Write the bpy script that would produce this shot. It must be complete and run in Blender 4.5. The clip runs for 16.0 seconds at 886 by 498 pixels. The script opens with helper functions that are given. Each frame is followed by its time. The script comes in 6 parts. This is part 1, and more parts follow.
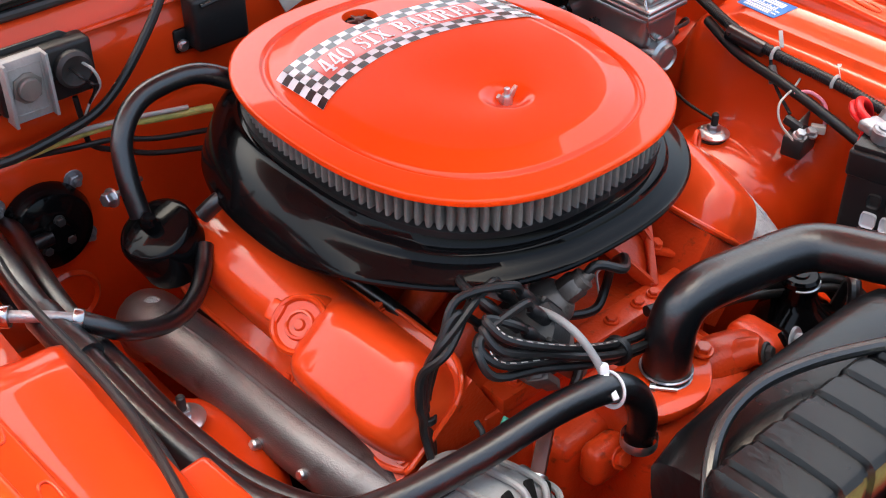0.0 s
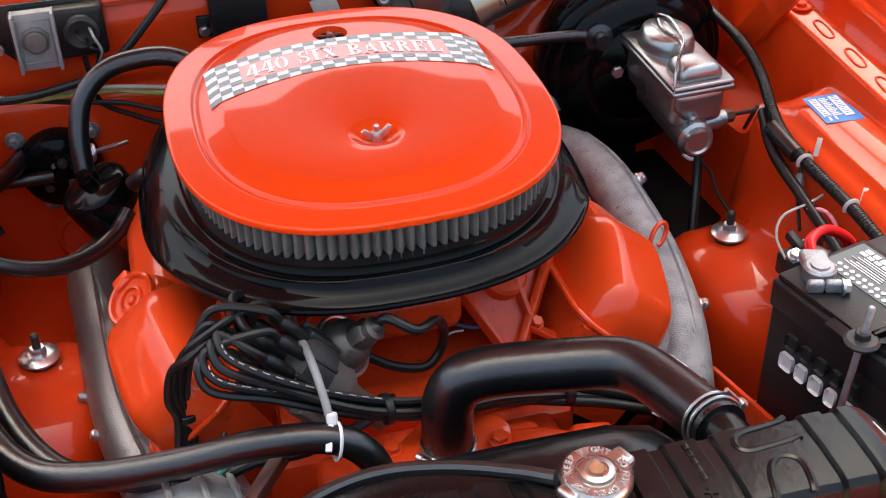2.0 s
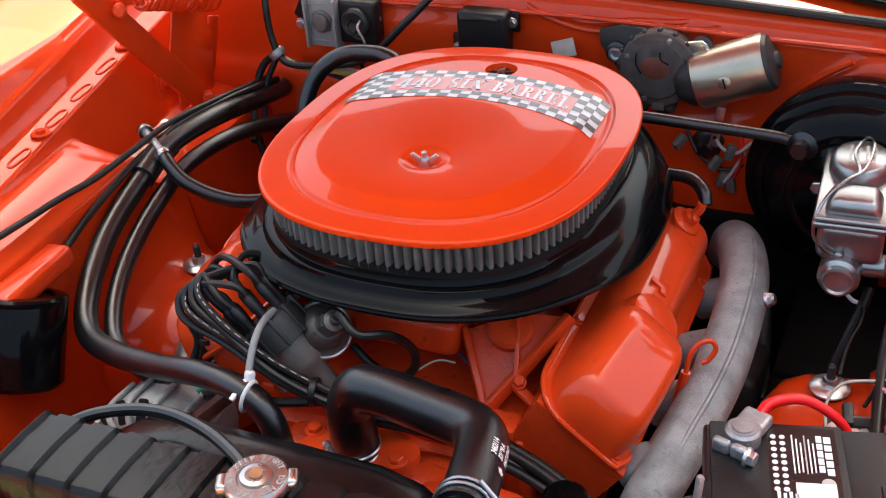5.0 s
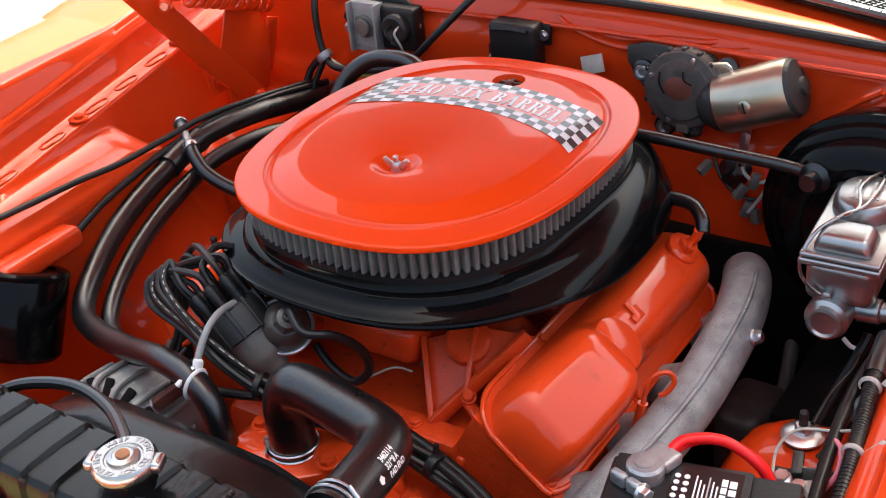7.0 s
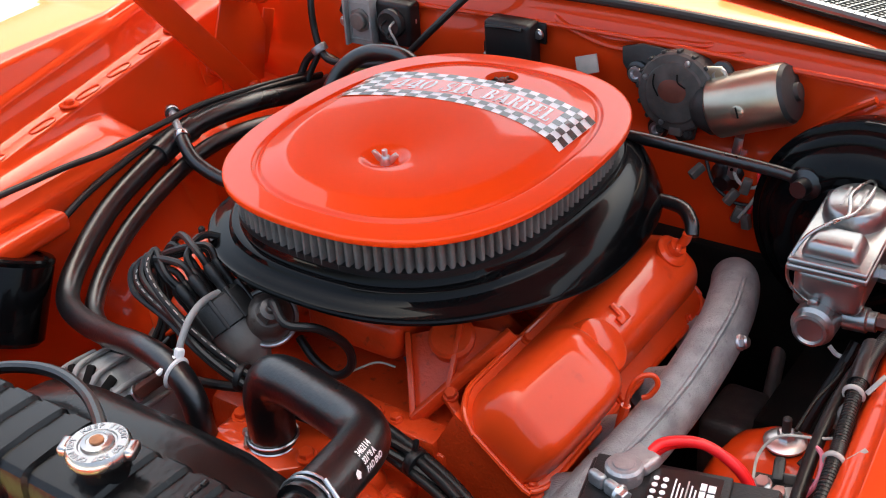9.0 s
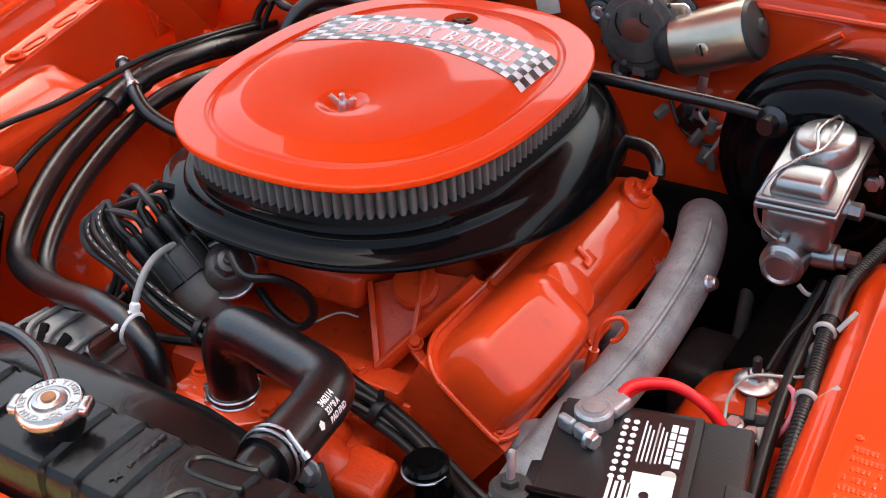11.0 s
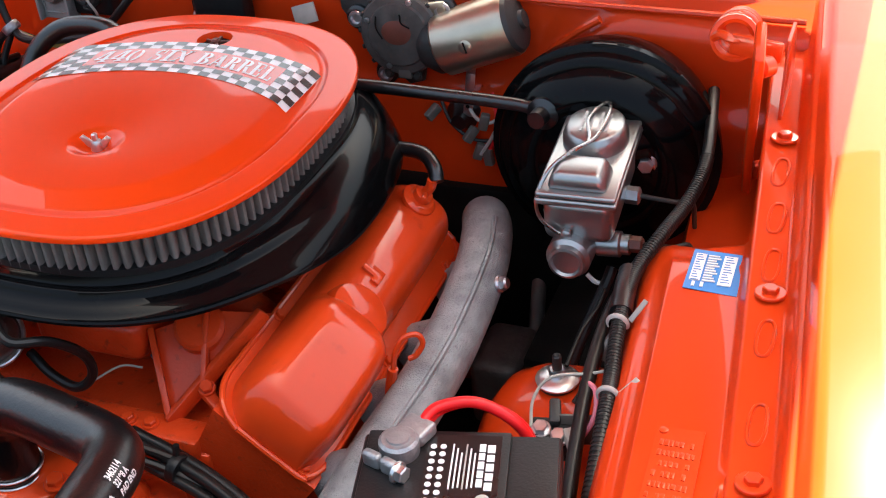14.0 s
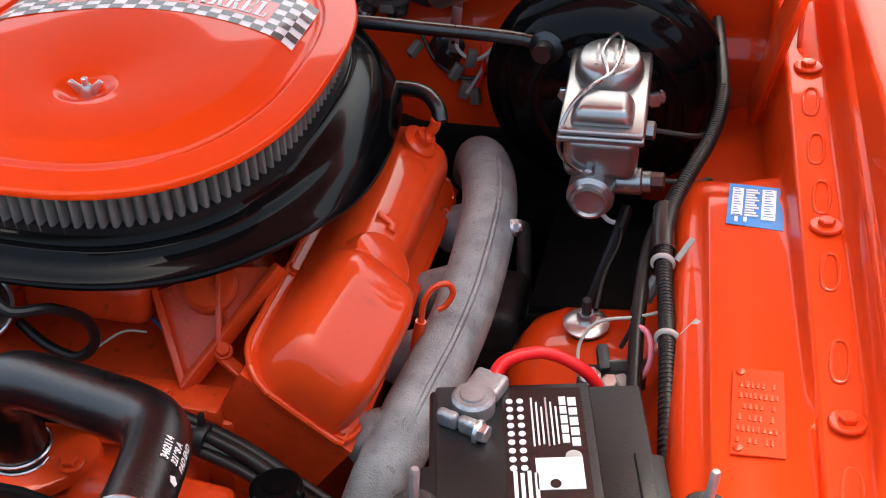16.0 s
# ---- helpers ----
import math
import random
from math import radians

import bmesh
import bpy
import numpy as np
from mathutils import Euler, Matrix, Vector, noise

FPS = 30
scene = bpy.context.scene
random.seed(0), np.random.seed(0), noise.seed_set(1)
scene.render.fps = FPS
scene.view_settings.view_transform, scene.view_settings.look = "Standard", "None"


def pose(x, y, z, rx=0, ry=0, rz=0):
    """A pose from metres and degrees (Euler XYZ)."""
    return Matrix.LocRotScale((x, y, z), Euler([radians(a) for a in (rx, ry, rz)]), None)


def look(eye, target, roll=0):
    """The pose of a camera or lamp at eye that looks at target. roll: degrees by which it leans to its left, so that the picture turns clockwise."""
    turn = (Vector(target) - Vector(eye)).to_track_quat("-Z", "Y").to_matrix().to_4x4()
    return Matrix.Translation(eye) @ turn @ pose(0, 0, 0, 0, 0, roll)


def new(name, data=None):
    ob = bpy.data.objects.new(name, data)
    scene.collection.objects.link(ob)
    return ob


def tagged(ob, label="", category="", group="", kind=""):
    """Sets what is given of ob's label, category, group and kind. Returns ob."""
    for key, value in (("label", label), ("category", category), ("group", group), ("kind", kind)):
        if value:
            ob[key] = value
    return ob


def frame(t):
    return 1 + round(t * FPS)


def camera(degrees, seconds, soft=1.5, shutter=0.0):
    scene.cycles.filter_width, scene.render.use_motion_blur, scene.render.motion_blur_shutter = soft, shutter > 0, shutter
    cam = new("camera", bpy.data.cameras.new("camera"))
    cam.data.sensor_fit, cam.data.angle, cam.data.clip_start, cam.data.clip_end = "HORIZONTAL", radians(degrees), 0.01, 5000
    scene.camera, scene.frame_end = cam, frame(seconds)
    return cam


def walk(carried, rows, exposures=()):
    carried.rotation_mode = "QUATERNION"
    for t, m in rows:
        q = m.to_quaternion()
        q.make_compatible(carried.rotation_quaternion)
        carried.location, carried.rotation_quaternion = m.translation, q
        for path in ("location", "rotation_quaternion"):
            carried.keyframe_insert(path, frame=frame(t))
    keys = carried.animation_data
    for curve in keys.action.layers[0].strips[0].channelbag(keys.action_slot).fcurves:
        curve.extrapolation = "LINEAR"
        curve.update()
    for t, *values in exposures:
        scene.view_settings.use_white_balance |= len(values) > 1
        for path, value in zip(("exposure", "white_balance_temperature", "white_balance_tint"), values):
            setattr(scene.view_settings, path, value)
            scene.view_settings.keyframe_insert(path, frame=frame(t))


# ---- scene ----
cam = camera(40.0, 16.0, soft=1.1)
PATH = [
    (0, (-0.799, -0.846, 1.622), (0.246, 0.372, 0.429), -0.5),
    (0.5, (-0.797, -0.964, 1.651), (0.215, 0.364, 0.55), -0.1),
    (1, (-0.63, -1.049, 1.643), (0.178, 0.426, 0.56), 2.1),
    (1.5, (-0.415, -1.136, 1.666), (0.094, 0.464, 0.578), 0.6),
    (2, (-0.237, -1.124, 1.625), (0.164, 0.456, 0.466), -1.5),
    (2.5, (-0.042, -1.05, 1.615), (0.256, 0.486, 0.369), 0.7),
    (3, (0.141, -1.003, 1.594), (0.108, 0.552, 0.337), -0.1),
    (3.5, (0.302, -0.969, 1.617), (-0.188, 0.533, 0.39), -2.8),
    (4, (0.36, -1.005, 1.635), (-0.301, 0.505, 0.503), -5.3),
    (4.5, (0.407, -1.089, 1.638), (-0.311, 0.426, 0.548), -5.0),
    (5, (0.499, -1.13, 1.641), (-0.235, 0.391, 0.57), -4.6),
    (5.2, (0.541, -1.113, 1.639), (-0.242, 0.386, 0.571), -4.4),
    (7.3, (0.728, -0.997, 1.592), (-0.311, 0.38, 0.58), -5.8),
    (7.5, (0.729, -0.999, 1.589), (-0.3, 0.389, 0.582), -5.0),
    (8, (0.731, -1.01, 1.587), (-0.304, 0.378, 0.586), -4.4),
    (8.5, (0.728, -1.001, 1.587), (-0.294, 0.395, 0.582), -4.2),
    (8.7, (0.731, -0.995, 1.588), (-0.299, 0.392, 0.581), -4.1),
    (10.8, (0.718, -0.977, 1.569), (-0.254, 0.403, 0.497), -4.1),
    (11, (0.719, -0.971, 1.56), (-0.244, 0.412, 0.483), -4.5),
    (11.5, (0.723, -0.97, 1.553), (-0.222, 0.404, 0.449), -3.5),
    (12, (0.735, -0.973, 1.519), (-0.17, 0.349, 0.322), -4.2),
    (12.5, (0.746, -0.934, 1.535), (-0.056, 0.408, 0.289), -7.4),
    (13, (0.735, -0.911, 1.549), (0.001, 0.514, 0.353), -6.9),
    (13.5, (0.726, -0.903, 1.569), (0.034, 0.578, 0.416), -6.0),
    (14, (0.705, -0.914, 1.564), (0.043, 0.606, 0.446), -5.3),
    (14.5, (0.663, -0.934, 1.57), (0.045, 0.603, 0.449), -3.8),
    (15, (0.611, -0.96, 1.558), (0.059, 0.604, 0.441), -2.9),
    (15.5, (0.564, -0.947, 1.545), (0.074, 0.599, 0.375), -0.8),
    (16, (0.527, -0.911, 1.534), (0.106, 0.629, 0.329), -2.6),
]
walk(cam, [(t, look(eye, target, roll)) for t, eye, target, roll in PATH], [(0.0, 3.24, 6700, 2.0), (0.5, 3.07, 6700, 2.0), (1.5, 2.96, 6700, 2.0), (3.2, 2.96, 6700, 2.0), (4.0, 2.84, 6700, 2.0), (4.5, 2.8, 6700, 2.0), (8.0, 2.86, 6700, 2.0), (11.0, 2.92, 6700, 2.0), (13.0, 2.88, 6700, 2.0), (16.0, 2.84, 6700, 2.0)])

# ---- light and sky ----
world = bpy.data.worlds.new("sky")
scene.world = world
world.use_nodes = True
wn = world.node_tree.nodes
sky = wn.new("ShaderNodeTexSky")
sky.sky_type, sky.sun_disc = "NISHITA", False
sky.sun_elevation, sky.sun_rotation = radians(69), radians(0)
sky.air_density, sky.dust_density = 1.0, 9.0
wn["Background"].inputs["Strength"].default_value = 0.082
world.node_tree.links.new(sky.outputs[0], wn["Background"].inputs["Color"])
sun_data = bpy.data.lights.new("sun", "SUN")
sun_data.energy, sun_data.angle, sun_data.color = 5.0, radians(0.6), (1.0, 0.96, 0.90)
sun = new("sun", sun_data)
sun.matrix_world = look((0.0, 1.152, 3.9), (0, 0, 0.9))


# ---- materials ----
def mat(name, base, rough=0.5, metal=0.0, coat=0.0, var=0.12, scale=9.0, bump=0.05, bscale=180.0, dirt=None, dirt_amount=0.0, spec=0.5, coat_rough=0.04):
    m = bpy.data.materials.new(name)
    m.use_nodes = True
    nt = m.node_tree
    n, l = nt.nodes, nt.links
    p = n["Principled BSDF"]
    p.inputs["Metallic"].default_value = metal
    p.inputs["Coat Weight"].default_value = coat
    p.inputs["Coat Roughness"].default_value = coat_rough
    p.inputs["Specular IOR Level"].default_value = spec
    tc = n.new("ShaderNodeTexCoord")
    big = n.new("ShaderNodeTexNoise")
    big.inputs["Scale"].default_value, big.inputs["Detail"].default_value = scale, 6.0
    fine = n.new("ShaderNodeTexNoise")
    fine.inputs["Scale"].default_value, fine.inputs["Detail"].default_value = bscale, 4.0
    for t in (big, fine):
        l.new(tc.outputs["Object"], t.inputs["Vector"])
    ramp = n.new("ShaderNodeValToRGB")
    lo = [max(0.0, c * (1 - var)) for c in base]
    hi = [min(1.0, c * (1 + var)) for c in base]
    ramp.color_ramp.elements[0].position, ramp.color_ramp.elements[1].position = 0.3, 0.7
    ramp.color_ramp.elements[0].color, ramp.color_ramp.elements[1].color = (*lo, 1), (*hi, 1)
    l.new(big.outputs["Fac"], ramp.inputs["Fac"])
    colour = ramp.outputs["Color"]
    if dirt:
        mask = n.new("ShaderNodeTexNoise")
        mask.inputs["Scale"].default_value, mask.inputs["Detail"].default_value = scale * 3.1, 8.0
        l.new(tc.outputs["Object"], mask.inputs["Vector"])
        edge = n.new("ShaderNodeMapRange")
        edge.inputs["From Min"].default_value, edge.inputs["From Max"].default_value = 0.68 - 0.3 * dirt_amount, 0.82 - 0.25 * dirt_amount
        l.new(mask.outputs["Fac"], edge.inputs["Value"])
        mix = n.new("ShaderNodeMix")
        mix.data_type = "RGBA"
        mix.inputs["B"].default_value = (*dirt, 1)
        l.new(edge.outputs["Result"], mix.inputs["Factor"])
        l.new(colour, mix.inputs["A"])
        colour = mix.outputs["Result"]
    l.new(colour, p.inputs["Base Color"])
    rr = n.new("ShaderNodeMapRange")
    rr.inputs["To Min"].default_value, rr.inputs["To Max"].default_value = max(0.02, rough - 0.07), min(1.0, rough + 0.09)
    l.new(big.outputs["Fac"], rr.inputs["Value"])
    l.new(rr.outputs["Result"], p.inputs["Roughness"])
    if bump:
        b = n.new("ShaderNodeBump")
        b.inputs["Strength"].default_value, b.inputs["Distance"].default_value = bump, 0.002
        l.new(fine.outputs["Fac"], b.inputs["Height"])
        l.new(b.outputs["Normal"], p.inputs["Normal"])
    return m


BODY = mat("body_orange", (0.64, 0.046, 0.006), 0.36, coat=0.55, var=0.05, scale=5, bump=0.012, bscale=260, dirt=(0.46, 0.045, 0.011), dirt_amount=0.12, spec=0.14)
LID = mat("lid_orange", (0.80, 0.052, 0.004), 0.35, coat=0.5, var=0.03, scale=4, bump=0.008, bscale=300, spec=0.1)
ENGINE = mat("engine_orange", (0.70, 0.058, 0.010), 0.36, coat=0.7, var=0.07, scale=12, bump=0.10, bscale=120, dirt=(0.55, 0.045, 0.010), dirt_amount=0.15, spec=0.1, coat_rough=0.07)
CAST = mat("cast_orange", (0.68, 0.054, 0.010), 0.36, coat=0.3, var=0.12, scale=22, bump=0.4, bscale=240, dirt=(0.22, 0.03, 0.012), dirt_amount=0.25, spec=0.25, coat_rough=0.2)
BLACK = mat("satin_black", (0.003, 0.003, 0.0033), 0.14, coat=0.12, var=0.3, scale=10, bump=0.03, bscale=200, dirt=(0.0055, 0.0054, 0.0052), dirt_amount=0.2, spec=0.07, coat_rough=0.02)
PLASTIC = mat("black_plastic", (0.009, 0.009, 0.0095), 0.42, var=0.2, scale=20, bump=0.15, bscale=400, dirt=(0.018, 0.0175, 0.017), dirt_amount=0.15, spec=0.4)
RUBBER = mat("black_rubber", (0.005, 0.0052, 0.006), 0.29, var=0.25, scale=14, bump=0.16, bscale=260, dirt=(0.011, 0.0112, 0.012), dirt_amount=0.3, spec=0.75)
WIRE = mat("wire_black", (0.009, 0.0088, 0.0088), 0.40, var=0.3, scale=30, bump=0.05, spec=0.4)
TANK = mat("tank_black", (0.0045, 0.0045, 0.005), 0.24, var=0.3, scale=14, bump=0.22, bscale=90, dirt=(0.011, 0.011, 0.0108), dirt_amount=0.25, spec=0.26)
CHARCOAL = mat("dusty_black", (0.022, 0.021, 0.020), 0.5, var=0.3, scale=30, bump=0.2, bscale=300)
IRON = mat("aluminized_iron", (0.33, 0.345, 0.345), 0.36, metal=0.2, var=0.30, scale=40, bump=0.9, bscale=620, dirt=(0.17, 0.175, 0.175), dirt_amount=0.25)
DARKIRON = mat("heat_brown_iron", (0.20, 0.185, 0.18), 0.36, metal=0.75, var=0.2, scale=9, bump=0.3, bscale=520, dirt=(0.10, 0.075, 0.065), dirt_amount=0.3)
ALLOY = mat("dull_alloy", (0.29, 0.29, 0.28), 0.55, metal=0.2, var=0.15, scale=25, bump=0.4, bscale=350, dirt=(0.26, 0.25, 0.22), dirt_amount=0.25)
STEEL = mat("zinc_steel", (0.62, 0.62, 0.63), 0.30, metal=0.95, var=0.12, scale=40, bump=0.08)
CHROME = mat("bright_steel", (0.40, 0.395, 0.39), 0.26, metal=1.0, var=0.06, scale=30, bump=0.03)
MASTER = mat("plated_casting", (0.36, 0.365, 0.36), 0.29, metal=0.9, var=0.10, scale=18, bump=0.08, bscale=300)
GOLDZINC = mat("warm_zinc", (0.50, 0.44, 0.34), 0.32, metal=0.95, var=0.1, scale=30, bump=0.06)
FILTER = mat("filter_paper", (0.125, 0.118, 0.110), 0.85, var=0.25, scale=40, bump=0.5, bscale=700)
LEAD = mat("lead_grey", (0.34, 0.345, 0.355), 0.42, metal=0.75, var=0.2, scale=60, bump=0.5, bscale=260)
WHITE = mat("white_print", (0.80, 0.79, 0.78), 0.35, var=0.03, bump=0.0)
CHECKBLACK = mat("decal_black", (0.012, 0.012, 0.012), 0.28, coat=0.5, var=0.05, bump=0.0)
CHECKWHITE = mat("decal_white", (0.78, 0.77, 0.75), 0.28, coat=0.5, var=0.03, bump=0.0)
DECALRED = mat("decal_red", (0.62, 0.035, 0.012), 0.26, coat=0.7, var=0.04, bump=0.0)
REDWIRE = mat("red_wire", (0.68, 0.012, 0.016), 0.3, var=0.1, bump=0.03, spec=0.35)
PINKWIRE = mat("pink_wire", (0.75, 0.22, 0.28), 0.4, var=0.1, bump=0.0)
GREENWIRE = mat("green_wire", (0.04, 0.30, 0.20), 0.4, var=0.1, bump=0.0)
YELLOWWIRE = mat("yellow_stripe_wire", (0.45, 0.42, 0.12), 0.4, var=0.3, scale=60, bump=0.0)
GREYWIRE = mat("grey_wire", (0.40, 0.38, 0.35), 0.4, var=0.2, scale=30, bump=0.0)
BLUEWIRE = mat("blue_wire", (0.06, 0.16, 0.36), 0.4, var=0.2, bump=0.0)
BROWN = mat("rust_brown", (0.12, 0.035, 0.022), 0.5, var=0.3, scale=40, bump=0.2)
RUST = mat("rust", (0.26, 0.11, 0.05), 0.8, var=0.4, scale=60, bump=0.4)
BLUE = mat("sticker_blue", (0.05, 0.22, 0.55), 0.3, var=0.05, bump=0.0)
YELLOW = mat("strip_yellow", (0.66, 0.56, 0.15), 0.5, var=0.05, bump=0.0)
PURPLE = mat("horn_purple", (0.20, 0.19, 0.62), 0.35, coat=0.3, var=0.1, scale=30, bump=0.1)
GREYPAINT = mat("grey_casting", (0.16, 0.148, 0.132), 0.48, metal=0.3, var=0.22, scale=30, bump=0.2)
GEAR = mat("gear_cover_grey", (0.085, 0.078, 0.072), 0.46, metal=0.25, var=0.25, scale=60, bump=0.2, dirt=(0.12, 0.085, 0.065), dirt_amount=0.3)
BELL = mat("weathered_can", (0.11, 0.092, 0.080), 0.42, metal=0.5, var=0.3, scale=40, bump=0.2, dirt=(0.06, 0.04, 0.03), dirt_amount=0.3)
TAG = mat("paper_tag", (0.45, 0.42, 0.36), 0.7, var=0.15, scale=50, bump=0.1)
# body orange darkened: the dim light under the hood is in the colour
UNDERHOOD = mat("shaded_underhood_orange", (0.17, 0.020, 0.008), 0.5, coat=0.1, var=0.15, scale=6, bump=0.06, bscale=150, dirt=(0.06, 0.014, 0.009), dirt_amount=0.3, spec=0.2)
CONCRETE = mat("concrete", (0.50, 0.49, 0.47), 0.85, var=0.12, scale=2.5, bump=0.5, bscale=60)
DARK = mat("matte_black", (0.009, 0.008, 0.007), 0.7, var=0.4, scale=20, bump=0.3, spec=0.1)
SEAL = mat("weatherstrip", (0.012, 0.012, 0.012), 0.5, var=0.2, bump=0.1)
GRILLE = mat("cowl_grille_grey", (0.075, 0.075, 0.078), 0.45, metal=0.2, var=0.1, bump=0.05)
GLASS = mat("glass", (0.02, 0.025, 0.025), 0.04, var=0.05, bump=0.0)

# ---- building helpers ----
WM = {}


def thing(name, loc, label, category, group="", kind="", rz=0.0):
    ob = tagged(new(name), label, category, group, kind)
    ob.empty_display_size = 0.05
    ob.matrix_world = pose(*loc, 0, 0, rz)
    WM[ob] = pose(*loc, 0, 0, rz)
    return ob


def finish(me, angle=35):
    me.polygons.foreach_set("use_smooth", [True] * len(me.polygons))
    me.set_sharp_from_angle(angle=radians(angle))


def part(name, bm, material, parent=None, label="", angle=35, local=False):
    """One mesh from a bmesh given in world places, under a thing or a part."""
    m = WM[parent] if parent else Matrix()
    if not local and parent:
        bm.transform(m.inverted())
    bmesh.ops.recalc_face_normals(bm, faces=bm.faces)
    me = bpy.data.meshes.new(name)
    bm.to_mesh(me)
    bm.free()
    finish(me, angle)
    me.materials.append(material)
    ob = new(name, me)
    if parent:
        ob.parent = parent
    WM[ob] = m
    if label:
        ob["label"] = label
    return ob


def single(name, bm, material, label, category, group="", kind="", angle=35):
    """A thing that is one mesh, with its origin at its base."""
    lo = [min(v.co[i] for v in bm.verts) for i in range(3)]
    hi = [max(v.co[i] for v in bm.verts) for i in range(3)]
    at = Vector(((lo[0] + hi[0]) / 2, (lo[1] + hi[1]) / 2, lo[2]))
    bm.transform(Matrix.Translation(-at))
    ob = part(name, bm, material, None, "", angle)
    ob.matrix_world = Matrix.Translation(at)
    WM[ob] = Matrix.Translation(at)
    return tagged(ob, label, category, group, kind)


def join(*bms):
    out = bms[0]
    for b in bms[1:]:
        me = bpy.data.meshes.new("tmp")
        b.to_mesh(me)
        b.free()
        out.from_mesh(me)
        bpy.data.meshes.remove(me)
    return out


def moved(bm, m):
    bm.transform(m)
    return bm


def loft(rings, closed=True, cap=True):
    """Skin through rings of points, each with the same count."""
    bm = bmesh.new()
    vs = [[bm.verts.new(p) for p in ring] for ring in rings]
    n = len(rings[0])
    for a, b in zip(vs, vs[1:]):
        for i in range(n if closed else n - 1):
            bm.faces.new((a[i], a[(i + 1) % n], b[(i + 1) % n], b[i]))
    if cap and closed:
        bm.faces.new(list(reversed(vs[0])))
        bm.faces.new(vs[-1])
    return bm


def lathe(profile, seg=28, m=None, cap=True):
    rings = [[(r * math.cos(2 * math.pi * i / seg), r * math.sin(2 * math.pi * i / seg), z) for i in range(seg)] for r, z in profile]
    bm = loft(rings, cap=cap)
    return moved(bm, m) if m else bm


def toward(at, way, spin=0.0):
    """The pose at a place whose z axis points along way."""
    q = Vector(way).to_track_quat("Z", "Y")
    return Matrix.Translation(at) @ q.to_matrix().to_4x4() @ pose(0, 0, 0, 0, 0, spin)


def box(sx, sy, sz, bevel=0.003, m=None, seg=2):
    """A block with rounded edges, standing on z = 0."""
    bm = bmesh.new()
    bmesh.ops.create_cube(bm, size=1.0)
    bm.transform(Matrix.Translation((0, 0, sz / 2)) @ Matrix.Diagonal((sx, sy, sz, 1)))
    if bevel:
        bmesh.ops.bevel(bm, geom=bm.edges[:], offset=bevel, segments=seg, affect="EDGES", profile=0.5)
    return moved(bm, m) if m else bm


def prism(outline, h, bevel=0.0, m=None, seg=2):
    bm = bmesh.new()
    low = [bm.verts.new((x, y, 0)) for x, y in outline]
    face = bm.faces.new(low)
    out = bmesh.ops.extrude_face_region(bm, geom=[face])
    bmesh.ops.translate(bm, verts=[v for v in out["geom"] if isinstance(v, bmesh.types.BMVert)], vec=(0, 0, h))
    if bevel:
        bmesh.ops.bevel(bm, geom=bm.edges[:], offset=bevel, segments=seg, affect="EDGES", profile=0.5)
    return moved(bm, m) if m else bm


def smooth_line(pts, res=6):
    p = [Vector(q) for q in pts]
    if len(p) < 3:
        return p
    p = [2 * p[0] - p[1]] + p + [2 * p[-1] - p[-2]]
    out = []
    for a, b, c, d in zip(p, p[1:], p[2:], p[3:]):
        for i in range(res):
            t = i / res
            out.append(0.5 * (2 * b + (c - a) * t + (2 * a - 5 * b + 4 * c - d) * t * t + (3 * b - a - 3 * c + d) * t ** 3))
    return out + [p[-2]]


def tube(pts, r, seg=12, res=6, flat=1.0):
    """A hose or wire through points; r is one radius or one for each point."""
    line = smooth_line(pts, res)
    radii = [r] * len(line)
    if isinstance(r, (list, tuple)):
        steps = np.linspace(0, len(r) - 1, len(line))
        radii = [float(v) for v in np.interp(steps, range(len(r)), r)]
    rings, normal = [], None
    for i, p in enumerate(line):
        way = (line[min(i + 1, len(line) - 1)] - line[max(i - 1, 0)]).normalized()
        if normal is None:
            normal = way.orthogonal().normalized()
        normal = (normal - way * normal.dot(way)).normalized()
        side = way.cross(normal)
        rings.append([p + radii[i] * (math.cos(2 * math.pi * k / seg) * normal + flat * math.sin(2 * math.pi * k / seg) * side) for k in range(seg)])
    return loft(rings)


def bar(a, b, w, h, bevel=0.002):
    """A straight bar of w by h between two places."""
    a, b = Vector(a), Vector(b)
    return box(w, h, (b - a).length, bevel, toward(a, b - a))


def hexbolt(at, way=(0, 0, 1), r=0.008, h=0.006, washer=1.5, spin=10):
    m = toward(at, way, spin)
    head = lathe([(r * 0.9, 0.0015), (r, 0.002), (r, h - 0.001), (r * 0.85, h)], 6, m)
    ring = lathe([(r * washer, -0.001), (r * washer, 0.001), (r * washer * 0.93, 0.002)], 18, m)
    return join(head, ring)


def cut(bm, tool):
    """The first solid with the second taken out of it."""
    obs = []
    for b in (bm, tool):
        bmesh.ops.recalc_face_normals(b, faces=b.faces)
        me = bpy.data.meshes.new("tmp")
        b.to_mesh(me)
        b.free()
        obs.append(new("tmp", me))
    mod = obs[0].modifiers.new("cut", "BOOLEAN")
    mod.object, mod.operation, mod.solver = obs[1], "DIFFERENCE", "EXACT"
    bpy.context.view_layer.update()
    me = bpy.data.meshes.new_from_object(obs[0].evaluated_get(bpy.context.evaluated_depsgraph_get()))
    out = bmesh.new()
    out.from_mesh(me)
    for o in obs:
        data = o.data
        bpy.data.objects.remove(o)
        bpy.data.meshes.remove(data)
    bpy.data.meshes.remove(me)
    return out


